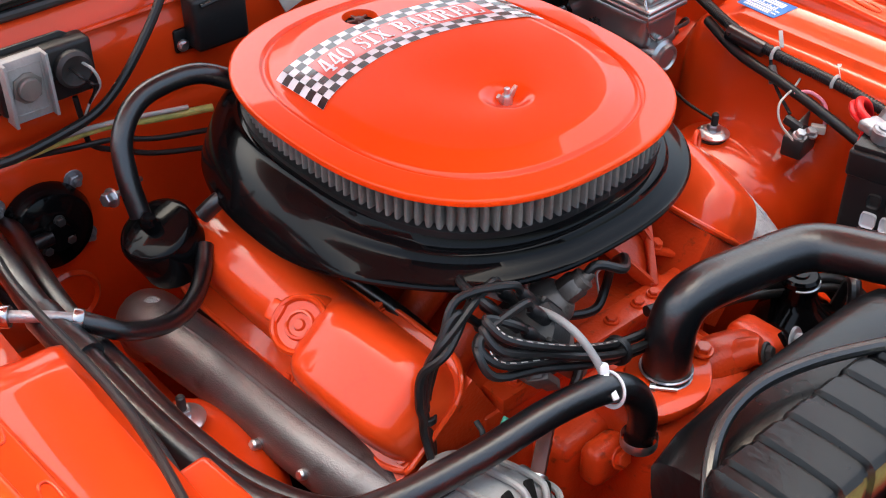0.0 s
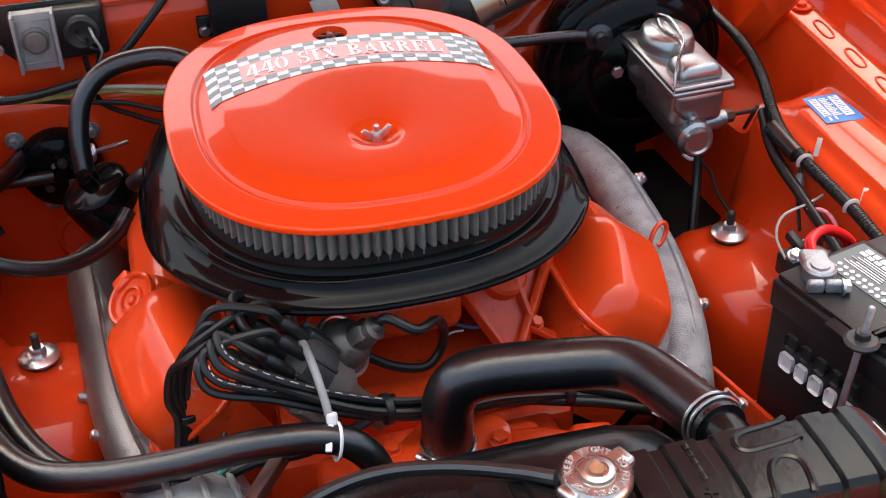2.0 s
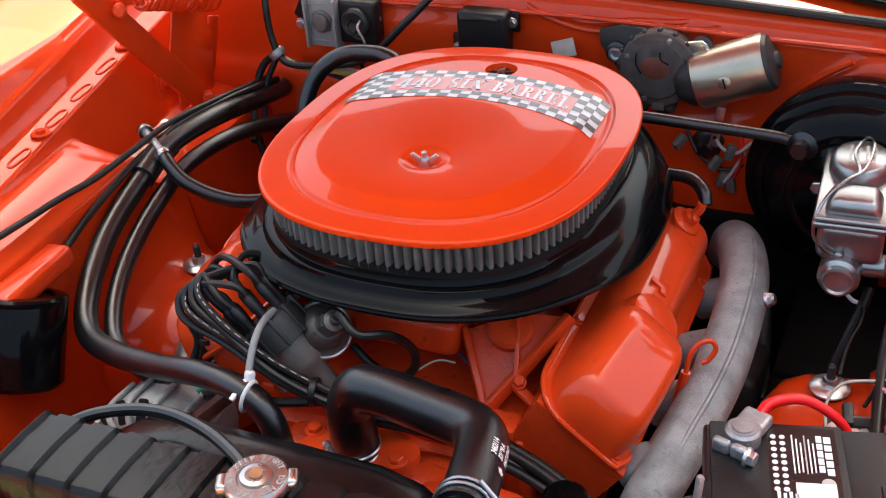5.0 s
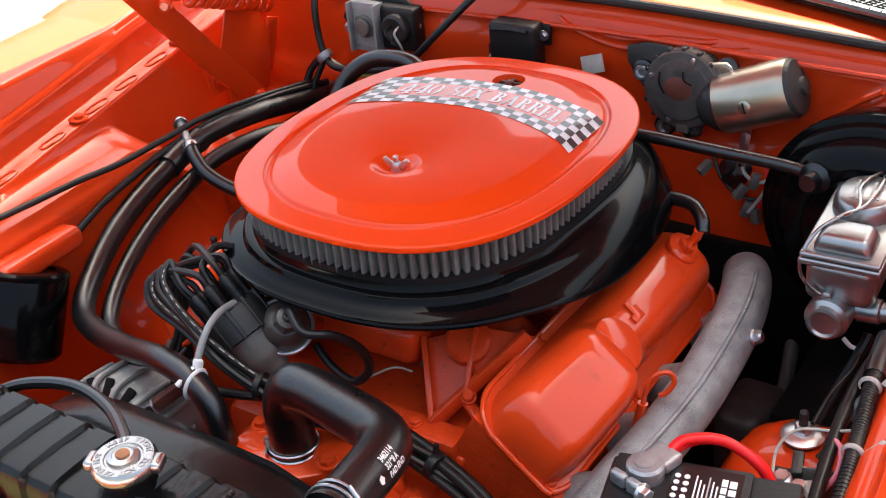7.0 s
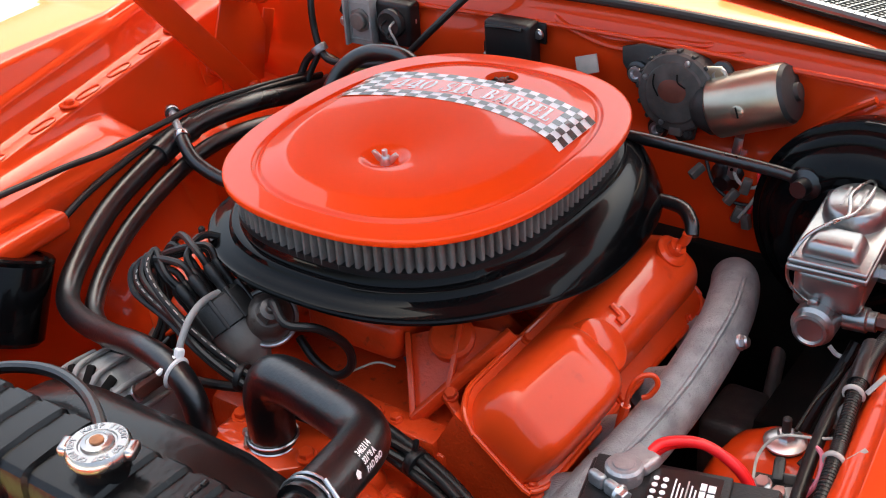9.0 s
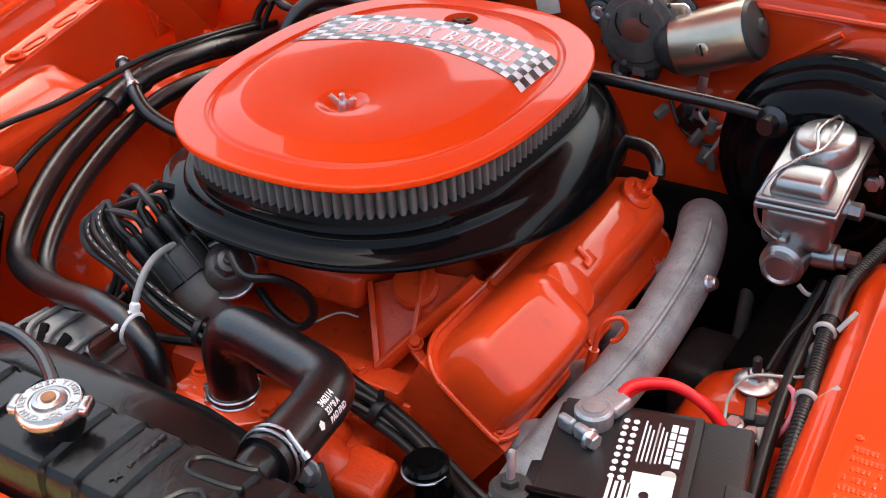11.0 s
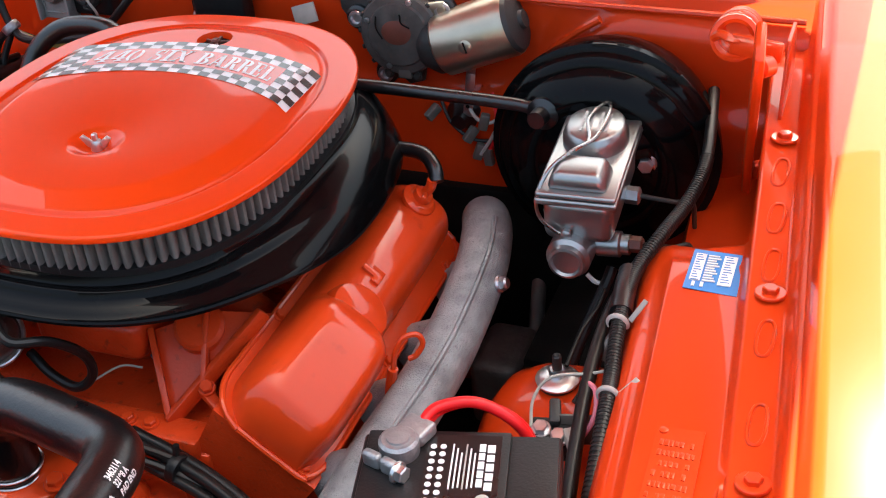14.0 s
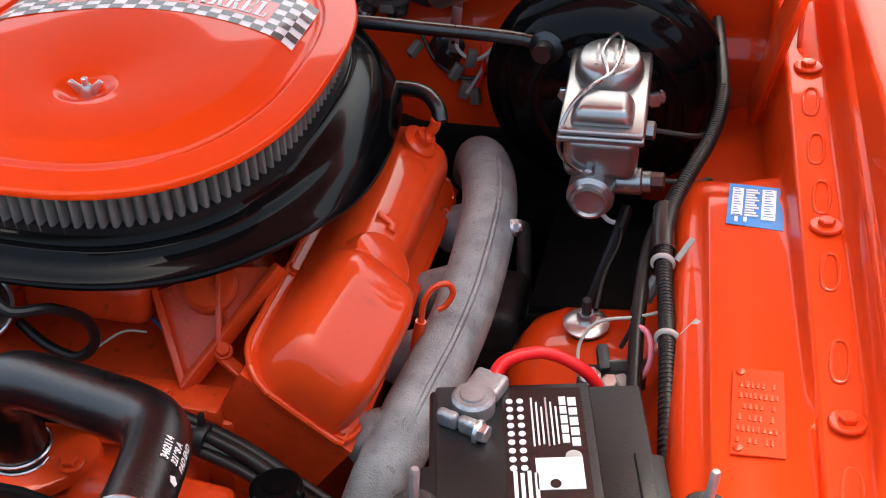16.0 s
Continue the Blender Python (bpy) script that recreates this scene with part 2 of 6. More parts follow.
def lettering(text, size, bold=0.0, depth=0.0):
    """A flat mesh of words, centred on the origin, in the built-in font."""
    c = bpy.data.curves.new("tmp", "FONT")
    c.body, c.size, c.align_x, c.align_y, c.offset, c.extrude = text, size, "CENTER", "CENTER", bold, depth
    o = new("tmp", c)
    bpy.context.view_layer.update()
    me = bpy.data.meshes.new_from_object(o.evaluated_get(bpy.context.evaluated_depsgraph_get()))
    bm = bmesh.new()
    bm.from_mesh(me)
    bpy.data.objects.remove(o)
    bpy.data.curves.remove(c)
    bpy.data.meshes.remove(me)
    return bm


def sheet(pts, thick=0.0008):
    """A thin flat sheet with the corners given."""
    bm = bmesh.new()
    bm.faces.new([bm.verts.new(p) for p in pts])
    bm.normal_update()
    n = next(iter(bm.faces)).normal.copy()
    out = bmesh.ops.extrude_face_region(bm, geom=bm.faces[:])
    bmesh.ops.translate(bm, verts=[v for v in out["geom"] if isinstance(v, bmesh.types.BMVert)], vec=n * thick)
    return bm


def oval(a, b, cx, cy, z, n=96, power=2.7):
    out = []
    for i in range(n):
        t = 2 * math.pi * i / n
        c, s = math.cos(t), math.sin(t)
        out.append((cx + a * math.copysign(abs(c) ** (2 / power), c), cy + b * math.copysign(abs(s) ** (2 / power), s), z))
    return out

# ---- the setting: ground and the front of the car ----
single("ground", box(60, 60, 0.1, 0.0, Matrix.Translation((0, 0, -0.1))), CONCRETE, "pale concrete ground under the car", "ground", kind="structure")

EX = -0.033  # the engine's centre line


def rail_height(y):
    return 0.905 + 0.13 * (y + 0.02) - 0.02 / (1 + math.exp((y + 0.30) / 0.04))


def side_shell(s):
    """One inner fender with its shock tower, ledge, bolt rail, lip and fender top, s = 1 or -1."""
    rings = []
    for i in range(201):
        y = -0.78 + 1.2 * i / 200
        skew = -0.09 * y  # the rails run slightly out of square to the engine
        dome = math.sqrt(max(0.0, 1 - ((y + 0.012) / 0.135) ** 2))
        tower = dome ** 0.4
        front = 1 / (1 + math.exp((y + 0.30) / 0.04))
        back = 0.0 if s > 0 else 0.072
        drop = 1 / (1 + math.exp(-(y + back - 0.130) / 0.011))  # the ledge falls away towards the firewall
        low = 0.40 if y > 0 else 0.54
        zt = low + (0.742 - low) * tower
        led = 0.874 + 0.05 * y - 0.09 * drop
        zr = rail_height(y) + (0.022 if s < 0 else 0.0)
        if s < 0:
            led += 0.026
        lip = max(1.006 - 0.03 * front, zr + 0.060)
        rear = max(0.0, min(1.0, (y + back - 0.058) / 0.018))
        corner = max(0.0, min(1.0, (y + back - 0.085) / 0.045)) ** 2
        slope = -0.02 - 0.08 * y if s > 0 else 0.0205
        wall = 0.0 if s > 0 else 0.530
        t = 1 - tower
        xi = 0.42 - 0.088 * dome
        tower_part = [(xi, 0.30), (xi + 0.003, zt - 0.10), (xi + 0.012 * dome, zt - 0.042), (xi + 0.028 * dome, zt - 0.016), (xi + 0.055 * dome, zt - 0.003), (0.425, zt), (0.458, zt + 0.004)]
        shoulder = [(0.484, zt + 0.014 + 0.02 * t), (0.502, zt + 0.04), (0.513 + 0.022 * corner, led - 0.045), (0.517 + 0.022 * corner, led - 0.028), (0.523 + 0.018 * corner, led - 0.017), (0.533 + 0.010 * corner, led - 0.0115), (0.5435, led - 0.009), (0.5465, led - 0.001 - 0.008 * rear), (0.5490, led - 0.009 * rear), (0.575, led + 0.001 - 0.009 * rear)]
        rail = [(0.600, led + 0.003), (0.604, led + 0.008), (0.607, zr - 0.006), (0.609, zr - 0.001), (0.612, zr), (0.640, zr + 0.001), (0.645, zr + 0.004), (0.650, zr + 0.040), (0.6535, zr + 0.050), (0.6565, zr + 0.051), (0.658, zr + 0.054),
                (0.6635, lip - 0.006), (0.667, lip), (0.674, lip + 0.002), (0.72, lip + 0.006), (0.78, lip + 0.004), (0.86, lip - 0.014), (0.93, lip - 0.05), (0.97, lip - 0.12), (0.985, lip - 0.25), (0.985, 0.35)]
        rings.append([(s * x, y, z) for x, z in tower_part] + [(s * max(x, wall if i > 1 else 0.0) + slope, y, z) for i, (x, z) in enumerate(shoulder)] + [(s * x + skew - 0.006, y, z) for x, z in rail])
    return loft(rings, closed=False, cap=False)


shells = {}
for s, name in ((1, "inner_fender_driver"), (-1, "inner_fender_passenger")):
    shells[s] = single(name, side_shell(s), BODY, "glossy orange inner fender with shock tower and bolt rail", "fender", kind="structure", angle=60)
    shell = shells[s]
    up, side = (0.0015, -0.006) if s > 0 else (0.0235, 0.002)
    for y in (-0.44, -0.222, -0.015, 0.213):
        part("bolt", hexbolt((s * 0.629 + side - 0.09 * y, y, rail_height(y) + up), (0, 0.1, 1), 0.0075, 0.007, 1.9), BODY, shell)
    for y in (-0.40, -0.335, -0.28, -0.165, -0.07, 0.022, 0.088, 0.158):
        x0, zr = s * 0.628 + side - 0.09 * y, rail_height(y) + up - 0.0005
        loop = [(x0 + 0.0070 * math.copysign(abs(math.cos(a)) ** 0.7, math.cos(a)), y + 0.021 * math.copysign(abs(math.sin(a)) ** 0.8, math.sin(a)), zr + 0.13 * 0.024 * math.sin(a)) for a in np.linspace(0, 2 * math.pi, 25)]
        part("slot_bead", tube(loop, 0.0017, 8, 1), BODY, shell)

# firewall with its creases, and the cowl above


def step_at(d, w=0.008):
    return 1 / (1 + math.exp(-max(-40.0, min(40.0, d / w))))


def pressed(x, z):
    """How far the firewall's stamped panels stand out towards the engine."""
    right = step_at(0.70 * (x - 0.25) - 0.71 * (z - 0.867), 0.0035) * step_at(0.995 - z, 0.006)
    left = step_at(-0.14 - x, 0.008) * step_at(x + 0.46, 0.008) * step_at(z - 0.885, 0.005) * step_at(0.985 - z, 0.005)
    shelf = step_at(0.872 - z, 0.005)
    return 0.020 * right + 0.010 * left + 0.014 * shelf


rings = []
for z in list(np.linspace(0.35, 0.84, 8)) + list(np.linspace(0.85, 1.0, 40)):
    rings.append([(x, 0.380 + 0.02 * (x / 0.7) ** 2 - pressed(x, z) * (z > 0.6), z - 0.045 * (max(0.0, x - 0.05) + max(0.0, -x - 0.1)) * max(0.0, (z - 0.9) / 0.1)) for x in np.linspace(-0.72, 0.72, 145)])
for y, z in ((0.384, 1.006), (0.390, 1.016), (0.398, 1.021), (0.404, 1.034), (0.43, 1.042), (0.62, 1.053)):
    rings.append([(x, y + 0.02 * (x / 0.7) ** 2, z - 0.045 * max(0.0, x - 0.05) - 0.045 * max(0.0, -x - 0.1)) for x in np.linspace(-0.72, 0.72, 145)])
firewall = single("firewall", loft(rings, closed=False, cap=False), BODY, "orange pressed-steel firewall below the cowl", "firewall", kind="structure", angle=60)
part("cowl_flange", tube([(-0.60, 0.392, 0.988), (-0.3, 0.378, 0.997), (0.0, 0.374, 1.004), (0.3, 0.378, 0.995), (0.60, 0.392, 0.985)], 0.004, 8), BODY, firewall)

# stamped beads that fork beside the wiper motor, and a long one under the cowl
for way in ([(-0.085, 0.398, 1.014), (-0.051, 0.3815, 1.001), (0.021, 0.3795, 0.984), (0.104, 0.3795, 0.994), (0.175, 0.381, 0.998), (0.200, 0.392, 1.000)],
            [(-0.035, 0.396, 1.011), (0.011, 0.380, 0.996), (0.091, 0.383, 1.003), (0.140, 0.386, 1.004), (0.165, 0.398, 1.006)],
            [(0.300, 0.371, 0.925), (0.336, 0.366, 0.958), (0.372, 0.366, 0.982)]):
    part("pressed_bead", tube(way, 0.0048, 8, 6), BODY, firewall)
# flat near-black panel in front of the lower firewall
part("toe_board", box(0.50, 0.03, 0.30, 0.006, Matrix.Translation((0.19, 0.350, 0.448))), DARK, firewall, "near-black panel over the lower firewall")

seal = tube([(-0.50, 0.60, 1.040), (-0.475, 0.46, 1.034), (-0.43, 0.425, 1.029), (-0.36, 0.408, 1.028), (-0.15, 0.400, 1.035), (0, 0.398, 1.038), (0.15, 0.400, 1.034), (0.36, 0.405, 1.022), (0.50, 0.412, 1.013), (0.56, 0.430, 1.012), (0.60, 0.47, 1.016), (0.62, 0.60, 1.030)], 0.0068, 10, 8)
single("weatherstrip", seal, SEAL, "black rubber weatherstrip along the cowl edge", "weatherstrip", kind="structure")

for s in (-1, 1):
    back = 0.0
    gr = thing("cowl_grille", (s * 0.27, 0.49 + back, 1.05), "grey metal cowl air grille with fine louvres", "grille", group="cowl grilles")
    part("frame", join(*[tube([(s * x0, y0 + back, 1.062), (s * (x0 + x1) / 2, (y0 + y1) / 2 + back, 1.062), (s * x1, y1 + back, 1.062)], 0.006, 8, 2) for x0, y0, x1, y1 in ((0.12, 0.435, 0.40, 0.445), (0.40, 0.445, 0.44, 0.56), (0.44, 0.56, 0.10, 0.56), (0.10, 0.56, 0.12, 0.435))]), GRILLE, gr)
    part("well", box(0.33, 0.12, 0.004, 0.0, Matrix.Translation((s * 0.275, 0.50 + back, 1.050))), DARK, gr)
    for k in range(17):
        y = 0.443 + k * 0.0070
        part("louvre", box(0.29, 0.0013, 0.003, 0.0, Matrix.Translation((s * 0.27, y + back, 1.060)) @ pose(0, 0, 0, 35, 0, 0)), GRILLE, gr)
    for k in range(19):
        part("cross_rib", box(0.0016, 0.125, 0.0025, 0.0, Matrix.Translation((s * (0.139 + 0.0152 * k), 0.50 + back, 1.0655)) @ pose(0, 0, 0, 0, 0, -s * 12)), GRILLE, gr)

    if s < 0:
        gr.matrix_world = pose(-0.275, 0.455, 1.040, 0, -2, 0)
    if s > 0:
        gr.matrix_world = pose(0.285, 0.497, 1.042, 0, 3.5, -12)

wind = loft([[(x, 0.63 + 0.30 * x * x + 0.52 * k, 1.06 + 0.27 * k) for x in np.linspace(-0.75 + 0.12 * k, 0.75 - 0.12 * k, 25)] for k in np.linspace(0, 1, 6)], closed=False, cap=False)
single("windshield", wind, GLASS, "sloping windshield glass behind the cowl", "windshield", kind="structure")
roof_panel = single("roof_front", loft([[(x, 1.15 + 0.30 * x * x * (1 - k) + 1.1 * k, 1.33 + 0.03 * math.sin(k * 3) - 0.05 * (x / 0.63) ** 4) for x in np.linspace(-0.63, 0.63, 17)] for k in np.linspace(0, 1, 7)], closed=False, cap=False), BODY, "orange roof panel above the windshield", "roof", kind="structure")
for s in (-1, 1):
    part("pillar", bar((s * 0.765, 0.80, 1.045), (s * 0.632, 1.27, 1.30), 0.035, 0.05, 0.008), BODY, roof_panel)
    part("pillar", bar((s * 0.80, 2.65, 1.00), (s * 0.625, 2.24, 1.29), 0.12, 0.05, 0.008), BODY, roof_panel)
    part("side_window", sheet([(s * 0.77, 0.86, 1.03), (s * 0.80, 2.6, 1.0), (s * 0.628, 2.24, 1.29), (s * 0.635, 1.28, 1.29)], 0.004), GLASS, roof_panel, "dark side window glass")
    side = [[(s * x, y, z) for x, z in ((0.72, 1.03), (0.86, 0.995), (0.93, 0.95), (0.97, 0.88), (0.985, 0.75), (0.985, 0.35))] for y in np.linspace(0.42, 3.2, 9)]
    part("body_side", loft(side, closed=False, cap=False), BODY, roof_panel)
part("rear_deck", loft([[(x, 2.24 + 0.96 * k, 1.30 - 0.30 * min(1, k / 0.45)) for x in (-0.63 - 0.09 * min(1, k / 0.45), 0.63 + 0.09 * min(1, k / 0.45))] for k in (0.0, 0.45, 0.7, 1.0)], closed=False, cap=False), BODY, roof_panel)

# the raised hood, leaning above the bay
hood = thing("hood", (0, 0.46, 1.225), "raised orange hood with a braced underside coloured as shaded", "hood", kind="structure")
HM = pose(0, 0.46, 1.225, 0, 0, 0) @ pose(0, 0, 0, -54, 0, 0)
part("panel", box(1.36, 1.22, 0.018, 0.006, HM @ Matrix.Translation((-0.0125, -0.61, 0.03))), BODY, hood)
# underside and braces carry their shade in the paint colour
part("underside", box(1.30, 1.16, 0.006, 0.002, HM @ Matrix.Translation((-0.0125, -0.61, 0.024))), UNDERHOOD, hood, "hood underside in orange darkened as shade")
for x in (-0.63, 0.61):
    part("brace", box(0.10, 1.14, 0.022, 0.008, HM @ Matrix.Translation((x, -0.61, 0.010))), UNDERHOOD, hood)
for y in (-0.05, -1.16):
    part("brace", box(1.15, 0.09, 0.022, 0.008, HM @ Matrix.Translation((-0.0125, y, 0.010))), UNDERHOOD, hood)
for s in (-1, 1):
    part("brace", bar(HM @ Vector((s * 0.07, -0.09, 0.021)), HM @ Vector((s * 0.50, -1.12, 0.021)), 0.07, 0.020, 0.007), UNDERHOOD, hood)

# hinges at both rear corners of the bay
for s in (-1, 1):
    h = tagged(new("hinge_assembly"), "orange painted hood hinge with its coil spring", "hinge", "hood hinges")
    h.matrix_world = pose(s * 0.58, 0.30, 0.84)
    WM[h] = pose(s * 0.58, 0.30, 0.84)
    part("plate", prism([(0.0, 0.0), (0.09, 0.0), (0.11, 0.08), (0.08, 0.17), (0.03, 0.17), (0.0, 0.10)], 0.004, 0.001, pose(s * 0.592, 0.245, 0.845, 90, 0, 90)), BODY, h)
    hx = -0.0125
    part("arm", bar((s * 0.570 + hx, 0.305, 0.830), (s * 0.598 + hx, 0.105, 1.092), 0.010, 0.042, 0.004), BODY, h)
    part("link", bar((s * 0.588 + hx, 0.345, 0.865), (s * 0.580 + hx, 0.372, 0.950), 0.005, 0.022), BODY, h)
    p0, p1 = Vector((s * 0.564 + hx, 0.181, 1.057)), Vector((s * 0.548 + hx, 0.345, 0.995))
    way = toward(p0, p1 - p0)
    coil = [way @ Vector((0.0195 * math.cos(t), 0.0195 * math.sin(t), 0.0012 * t * 2)) for t in np.linspace(0, 2 * math.pi * 11, 220)]
    part("spring", tube(coil, 0.0046, 6, 1), BODY, h, "orange coil spring")
    part("spring_hook", tube([way @ Vector(q) for q in ((0.0195, 0, 0), (0.012, 0.004, -0.008), (0.0, 0.0, -0.010), (-0.016, 0.0, -0.006))], 0.0046, 8), BODY, h)
    part("spring_tab", box(0.050, 0.006, 0.022, 0.003, pose(s * 0.585 + hx, 0.172, 1.042, 0, s * 8, 0)), BODY, h)
    for p in ((0.568, 0.290, 0.850), (0.586, 0.150, 1.045)):
        part("pivot", lathe([(0.010, -0.006), (0.010, 0.006), (0.006, 0.009)], 16, toward((s * p[0], p[1], p[2]), (-s * 0.6, -0.8, 0.1))), BODY, h)
    part("bracket_tab", box(0.040, 0.028, 0.004, 0.001, pose(s * 0.604 - 0.0125, 0.242, 0.885, 0, -s * 75, 0)), BODY, h)
    part("bolt", hexbolt((s * 0.598 - 0.0125, 0.249, 0.887), (-s, -0.2, 0.25), 0.009, 0.008), BODY, h)

# front panel behind the grille, with a yellow strip on top
support = single("radiator_support", box(1.26, 0.135, 0.03, 0.004, Matrix.Translation((0, -0.6475, 0.866))), BODY, "orange radiator support panel across the nose", "panel", kind="structure")
part("lower_panel", box(1.26, 0.02, 0.53, 0.004, Matrix.Translation((0, -0.592, 0.335))), BODY, support)
part("front_panel", box(1.26, 0.03, 0.3, 0.008, Matrix.Translation((0, -0.70, 0.56)) @ pose(0, 0, 0, -12, 0, 0)), BODY, support)
for x in (-0.12, 0.02, 0.16, 0.30):
    part("raised_panel", box(0.10, 0.055, 0.006, 0.003, Matrix.Translation((x, -0.675, 0.8935))), BODY, support)
part("yellow_strip", box(0.526, 0.030, 0.0016, 0.0004, Matrix.Translation((-0.040, -0.6015, 0.8955))), YELLOW, support, "yellow strip on the support")
single("nose_panel", loft([[(x, -0.718 - 0.40 * k + 0.08 * x * x * k, 0.884 - 0.03 * k - 0.05 * k * k) for x in np.linspace(-0.9, 0.9, 13)] for k in np.linspace(0, 1, 5)], closed=False, cap=False), BODY, "glossy orange nose panel ahead of the radiator", "panel", kind="structure")
# one near-black sheet closes the bay from below
single("bay_floor", box(0.78, 1.05, 0.02, 0.0, Matrix.Translation((0, -0.12, 0.36))), DARK, "near-black sheet closing the bay under the engine", "floor", kind="structure")

# shock studs on the towers
for s in (-1, 1):
    st = thing("shock_absorber_mount", (s * 0.42, 0.002, 0.742), "zinc washer and threaded stud on the shock tower", "mount", group="shock mounts")
    m = Matrix.Translation((s * 0.42, 0.002, 0.744))
    part("rubber_bushing", lathe([(0.019, -0.004), (0.021, 0.000), (0.019, 0.004)], 24, m), RUBBER, st)
    part("washer", lathe([(0.0225, 0.003), (0.023, 0.0055), (0.018, 0.009), (0.010, 0.010)], 24, m), STEEL, st)
    part("nut", lathe([(0.009, 0.009), (0.0095, 0.011), (0.0095, 0.016), (0.008, 0.018)], 6, m), STEEL, st)
    part("stud", lathe([(0.005, 0.015), (0.0048, 0.034), (0.003, 0.036)], 12, m), CHARCOAL, st)

# driver-side panels are near-black all over, passenger-side ones body orange
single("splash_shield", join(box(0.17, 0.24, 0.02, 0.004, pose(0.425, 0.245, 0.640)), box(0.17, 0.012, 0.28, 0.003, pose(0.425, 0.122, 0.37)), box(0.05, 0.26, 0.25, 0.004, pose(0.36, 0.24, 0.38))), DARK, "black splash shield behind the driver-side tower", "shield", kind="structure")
single("splash_shield", join(box(0.15, 0.24, 0.02, 0.004, pose(-0.425, 0.245, 0.600)), box(0.15, 0.012, 0.28, 0.003, pose(-0.425, 0.122, 0.34))), BODY, "orange splash shield behind the passenger-side tower", "shield", kind="structure")

# ---- the engine ----
AX, AY = EX - 0.002, 0.035


def even_oval(a, b, z, n):
    dense = oval(a, b, AX, AY, z, 1440)
    d = np.array(dense)
    step = np.r_[0, np.cumsum(np.linalg.norm(np.roll(d, -1, 0) - d, axis=1))]
    at = np.linspace(0, step[-1], n, endpoint=False)
    loop = np.vstack([d, d[:1]])
    return [tuple(np.interp(t, step, loop[:, k]) for k in range(3)) for t in at]


ac = thing("air_cleaner", (AX, AY, 0.88), "oval air cleaner with orange lid, pleated filter and black base", "air cleaner")
LA, LB = 0.2065, 0.2415


def lid_ring(inset, z, n=144):
    return oval(LA - inset, LB - inset, AX, AY, z, n, 2.57 - 3.0 * inset)


def circle_ring(cx, cy, r, z, n=144):
    return [(cx + r * math.cos(2 * math.pi * i / n), cy + r * math.sin(2 * math.pi * i / n), z) for i in range(n)]


WX, WY = EX, -0.056
lid_rings = [circle_ring(WX, WY, 0.005, 0.9840)]
lid_rings += [lid_ring(*row) for row in (
    (0.010, 0.9835), (0.0030, 0.9830), (0.0010, 0.9833), (0.0, 0.9845), (0.0, 0.9895), (0.0004, 0.9907), (0.0014, 0.9916), (0.0028, 0.9920), (0.0040, 0.9921),
    (0.0280, 0.9926), (0.0290, 0.9926), (0.0300, 0.9922), (0.0315, 0.9896), (0.0330, 0.9888), (0.0345, 0.9890), (0.0362, 0.9908), (0.0378, 0.9928), (0.0388, 0.9934),
    (0.0400, 0.9939), (0.0580, 1.0004), (0.0590, 1.0008), (0.0615, 1.0016), (0.0640, 1.0020), (0.0655, 1.0021), (0.0900, 1.0025))]
lid_rings += [circle_ring(WX, WY, 0.031, 1.0030), circle_ring(WX, WY, 0.027, 1.0022), circle_ring(WX, WY, 0.022, 0.9980), circle_ring(WX, WY, 0.014, 0.9935), circle_ring(WX, WY, 0.006, 0.9930)]
lid_bm = loft(lid_rings)
lid_bm = cut(lid_bm, lathe([(0.016, 0.9835), (0.019, 0.9975), (0.0205, 1.0015), (0.0215, 1.012)], 40, Matrix.Translation((AX, 0.188, 0))))
lid = part("lid", lid_bm, LID, ac, "glossy orange lid", angle=50)
part("wing_nut", join(
    lathe([(0.0065, 0.993), (0.0065, 0.999), (0.005, 1.003)], 14, Matrix.Translation((WX, WY, 0))),
    prism([(0.003, 0.0), (0.010, 0.003), (0.017, 0.013), (0.013, 0.016), (0.004, 0.009)], 0.003, 0.0008, pose(WX, WY + 0.0015, 0.993, 90, 0, 8)),
    prism([(-0.003, 0.0), (-0.004, 0.009), (-0.013, 0.016), (-0.017, 0.013), (-0.010, 0.003)], 0.003, 0.0008, pose(WX, WY + 0.0015, 0.993, 90, 0, 8))), STEEL, lid, "zinc wing nut")
part("stud", lathe([(0.0032, 0.990), (0.0032, 1.010), (0.002, 1.011)], 10, Matrix.Translation((WX, WY, 0))), STEEL, lid)
part("rear_recess", lathe([(0.0182, 0.9838), (0.0178, 0.9850), (0.002, 0.9852)], 28, Matrix.Translation((AX, 0.188, 0.010))), DARK, lid, "dark rear stud well")
part("rear_stud", join(lathe([(0.006, 0.984), (0.006, 0.991), (0.0035, 0.993)], 6, Matrix.Translation((AX, 0.189, 0.009))), *[box(0.012, 0.0035, 0.003, 0.001, Matrix.Translation((AX, 0.189, 0.9962)) @ pose(0, 0, 0, 0, 0, a) @ Matrix.Translation((0.009, 0, 0))) for a in (20, 92, 164, 236, 308)]), BROWN, lid)

# decal: a bowed checkered band round a red panel with white letters
DX0, DX1 = -0.190, 0.126


def on_decal(u, v, lift):
    x = DX0 + (DX1 - DX0) * u
    q = (2 * u - 1) ** 2
    low, high = 0.0985 - 0.050 * q, 0.1725 - 0.040 * q
    edge = 0.0
    d = max(abs(x - AX) - 0.136, 0.0)
    edge = -0.22 * d * min(1.0, d / 0.02)
    return (x, low + (high - low) * v, 1.0025 + lift + edge)


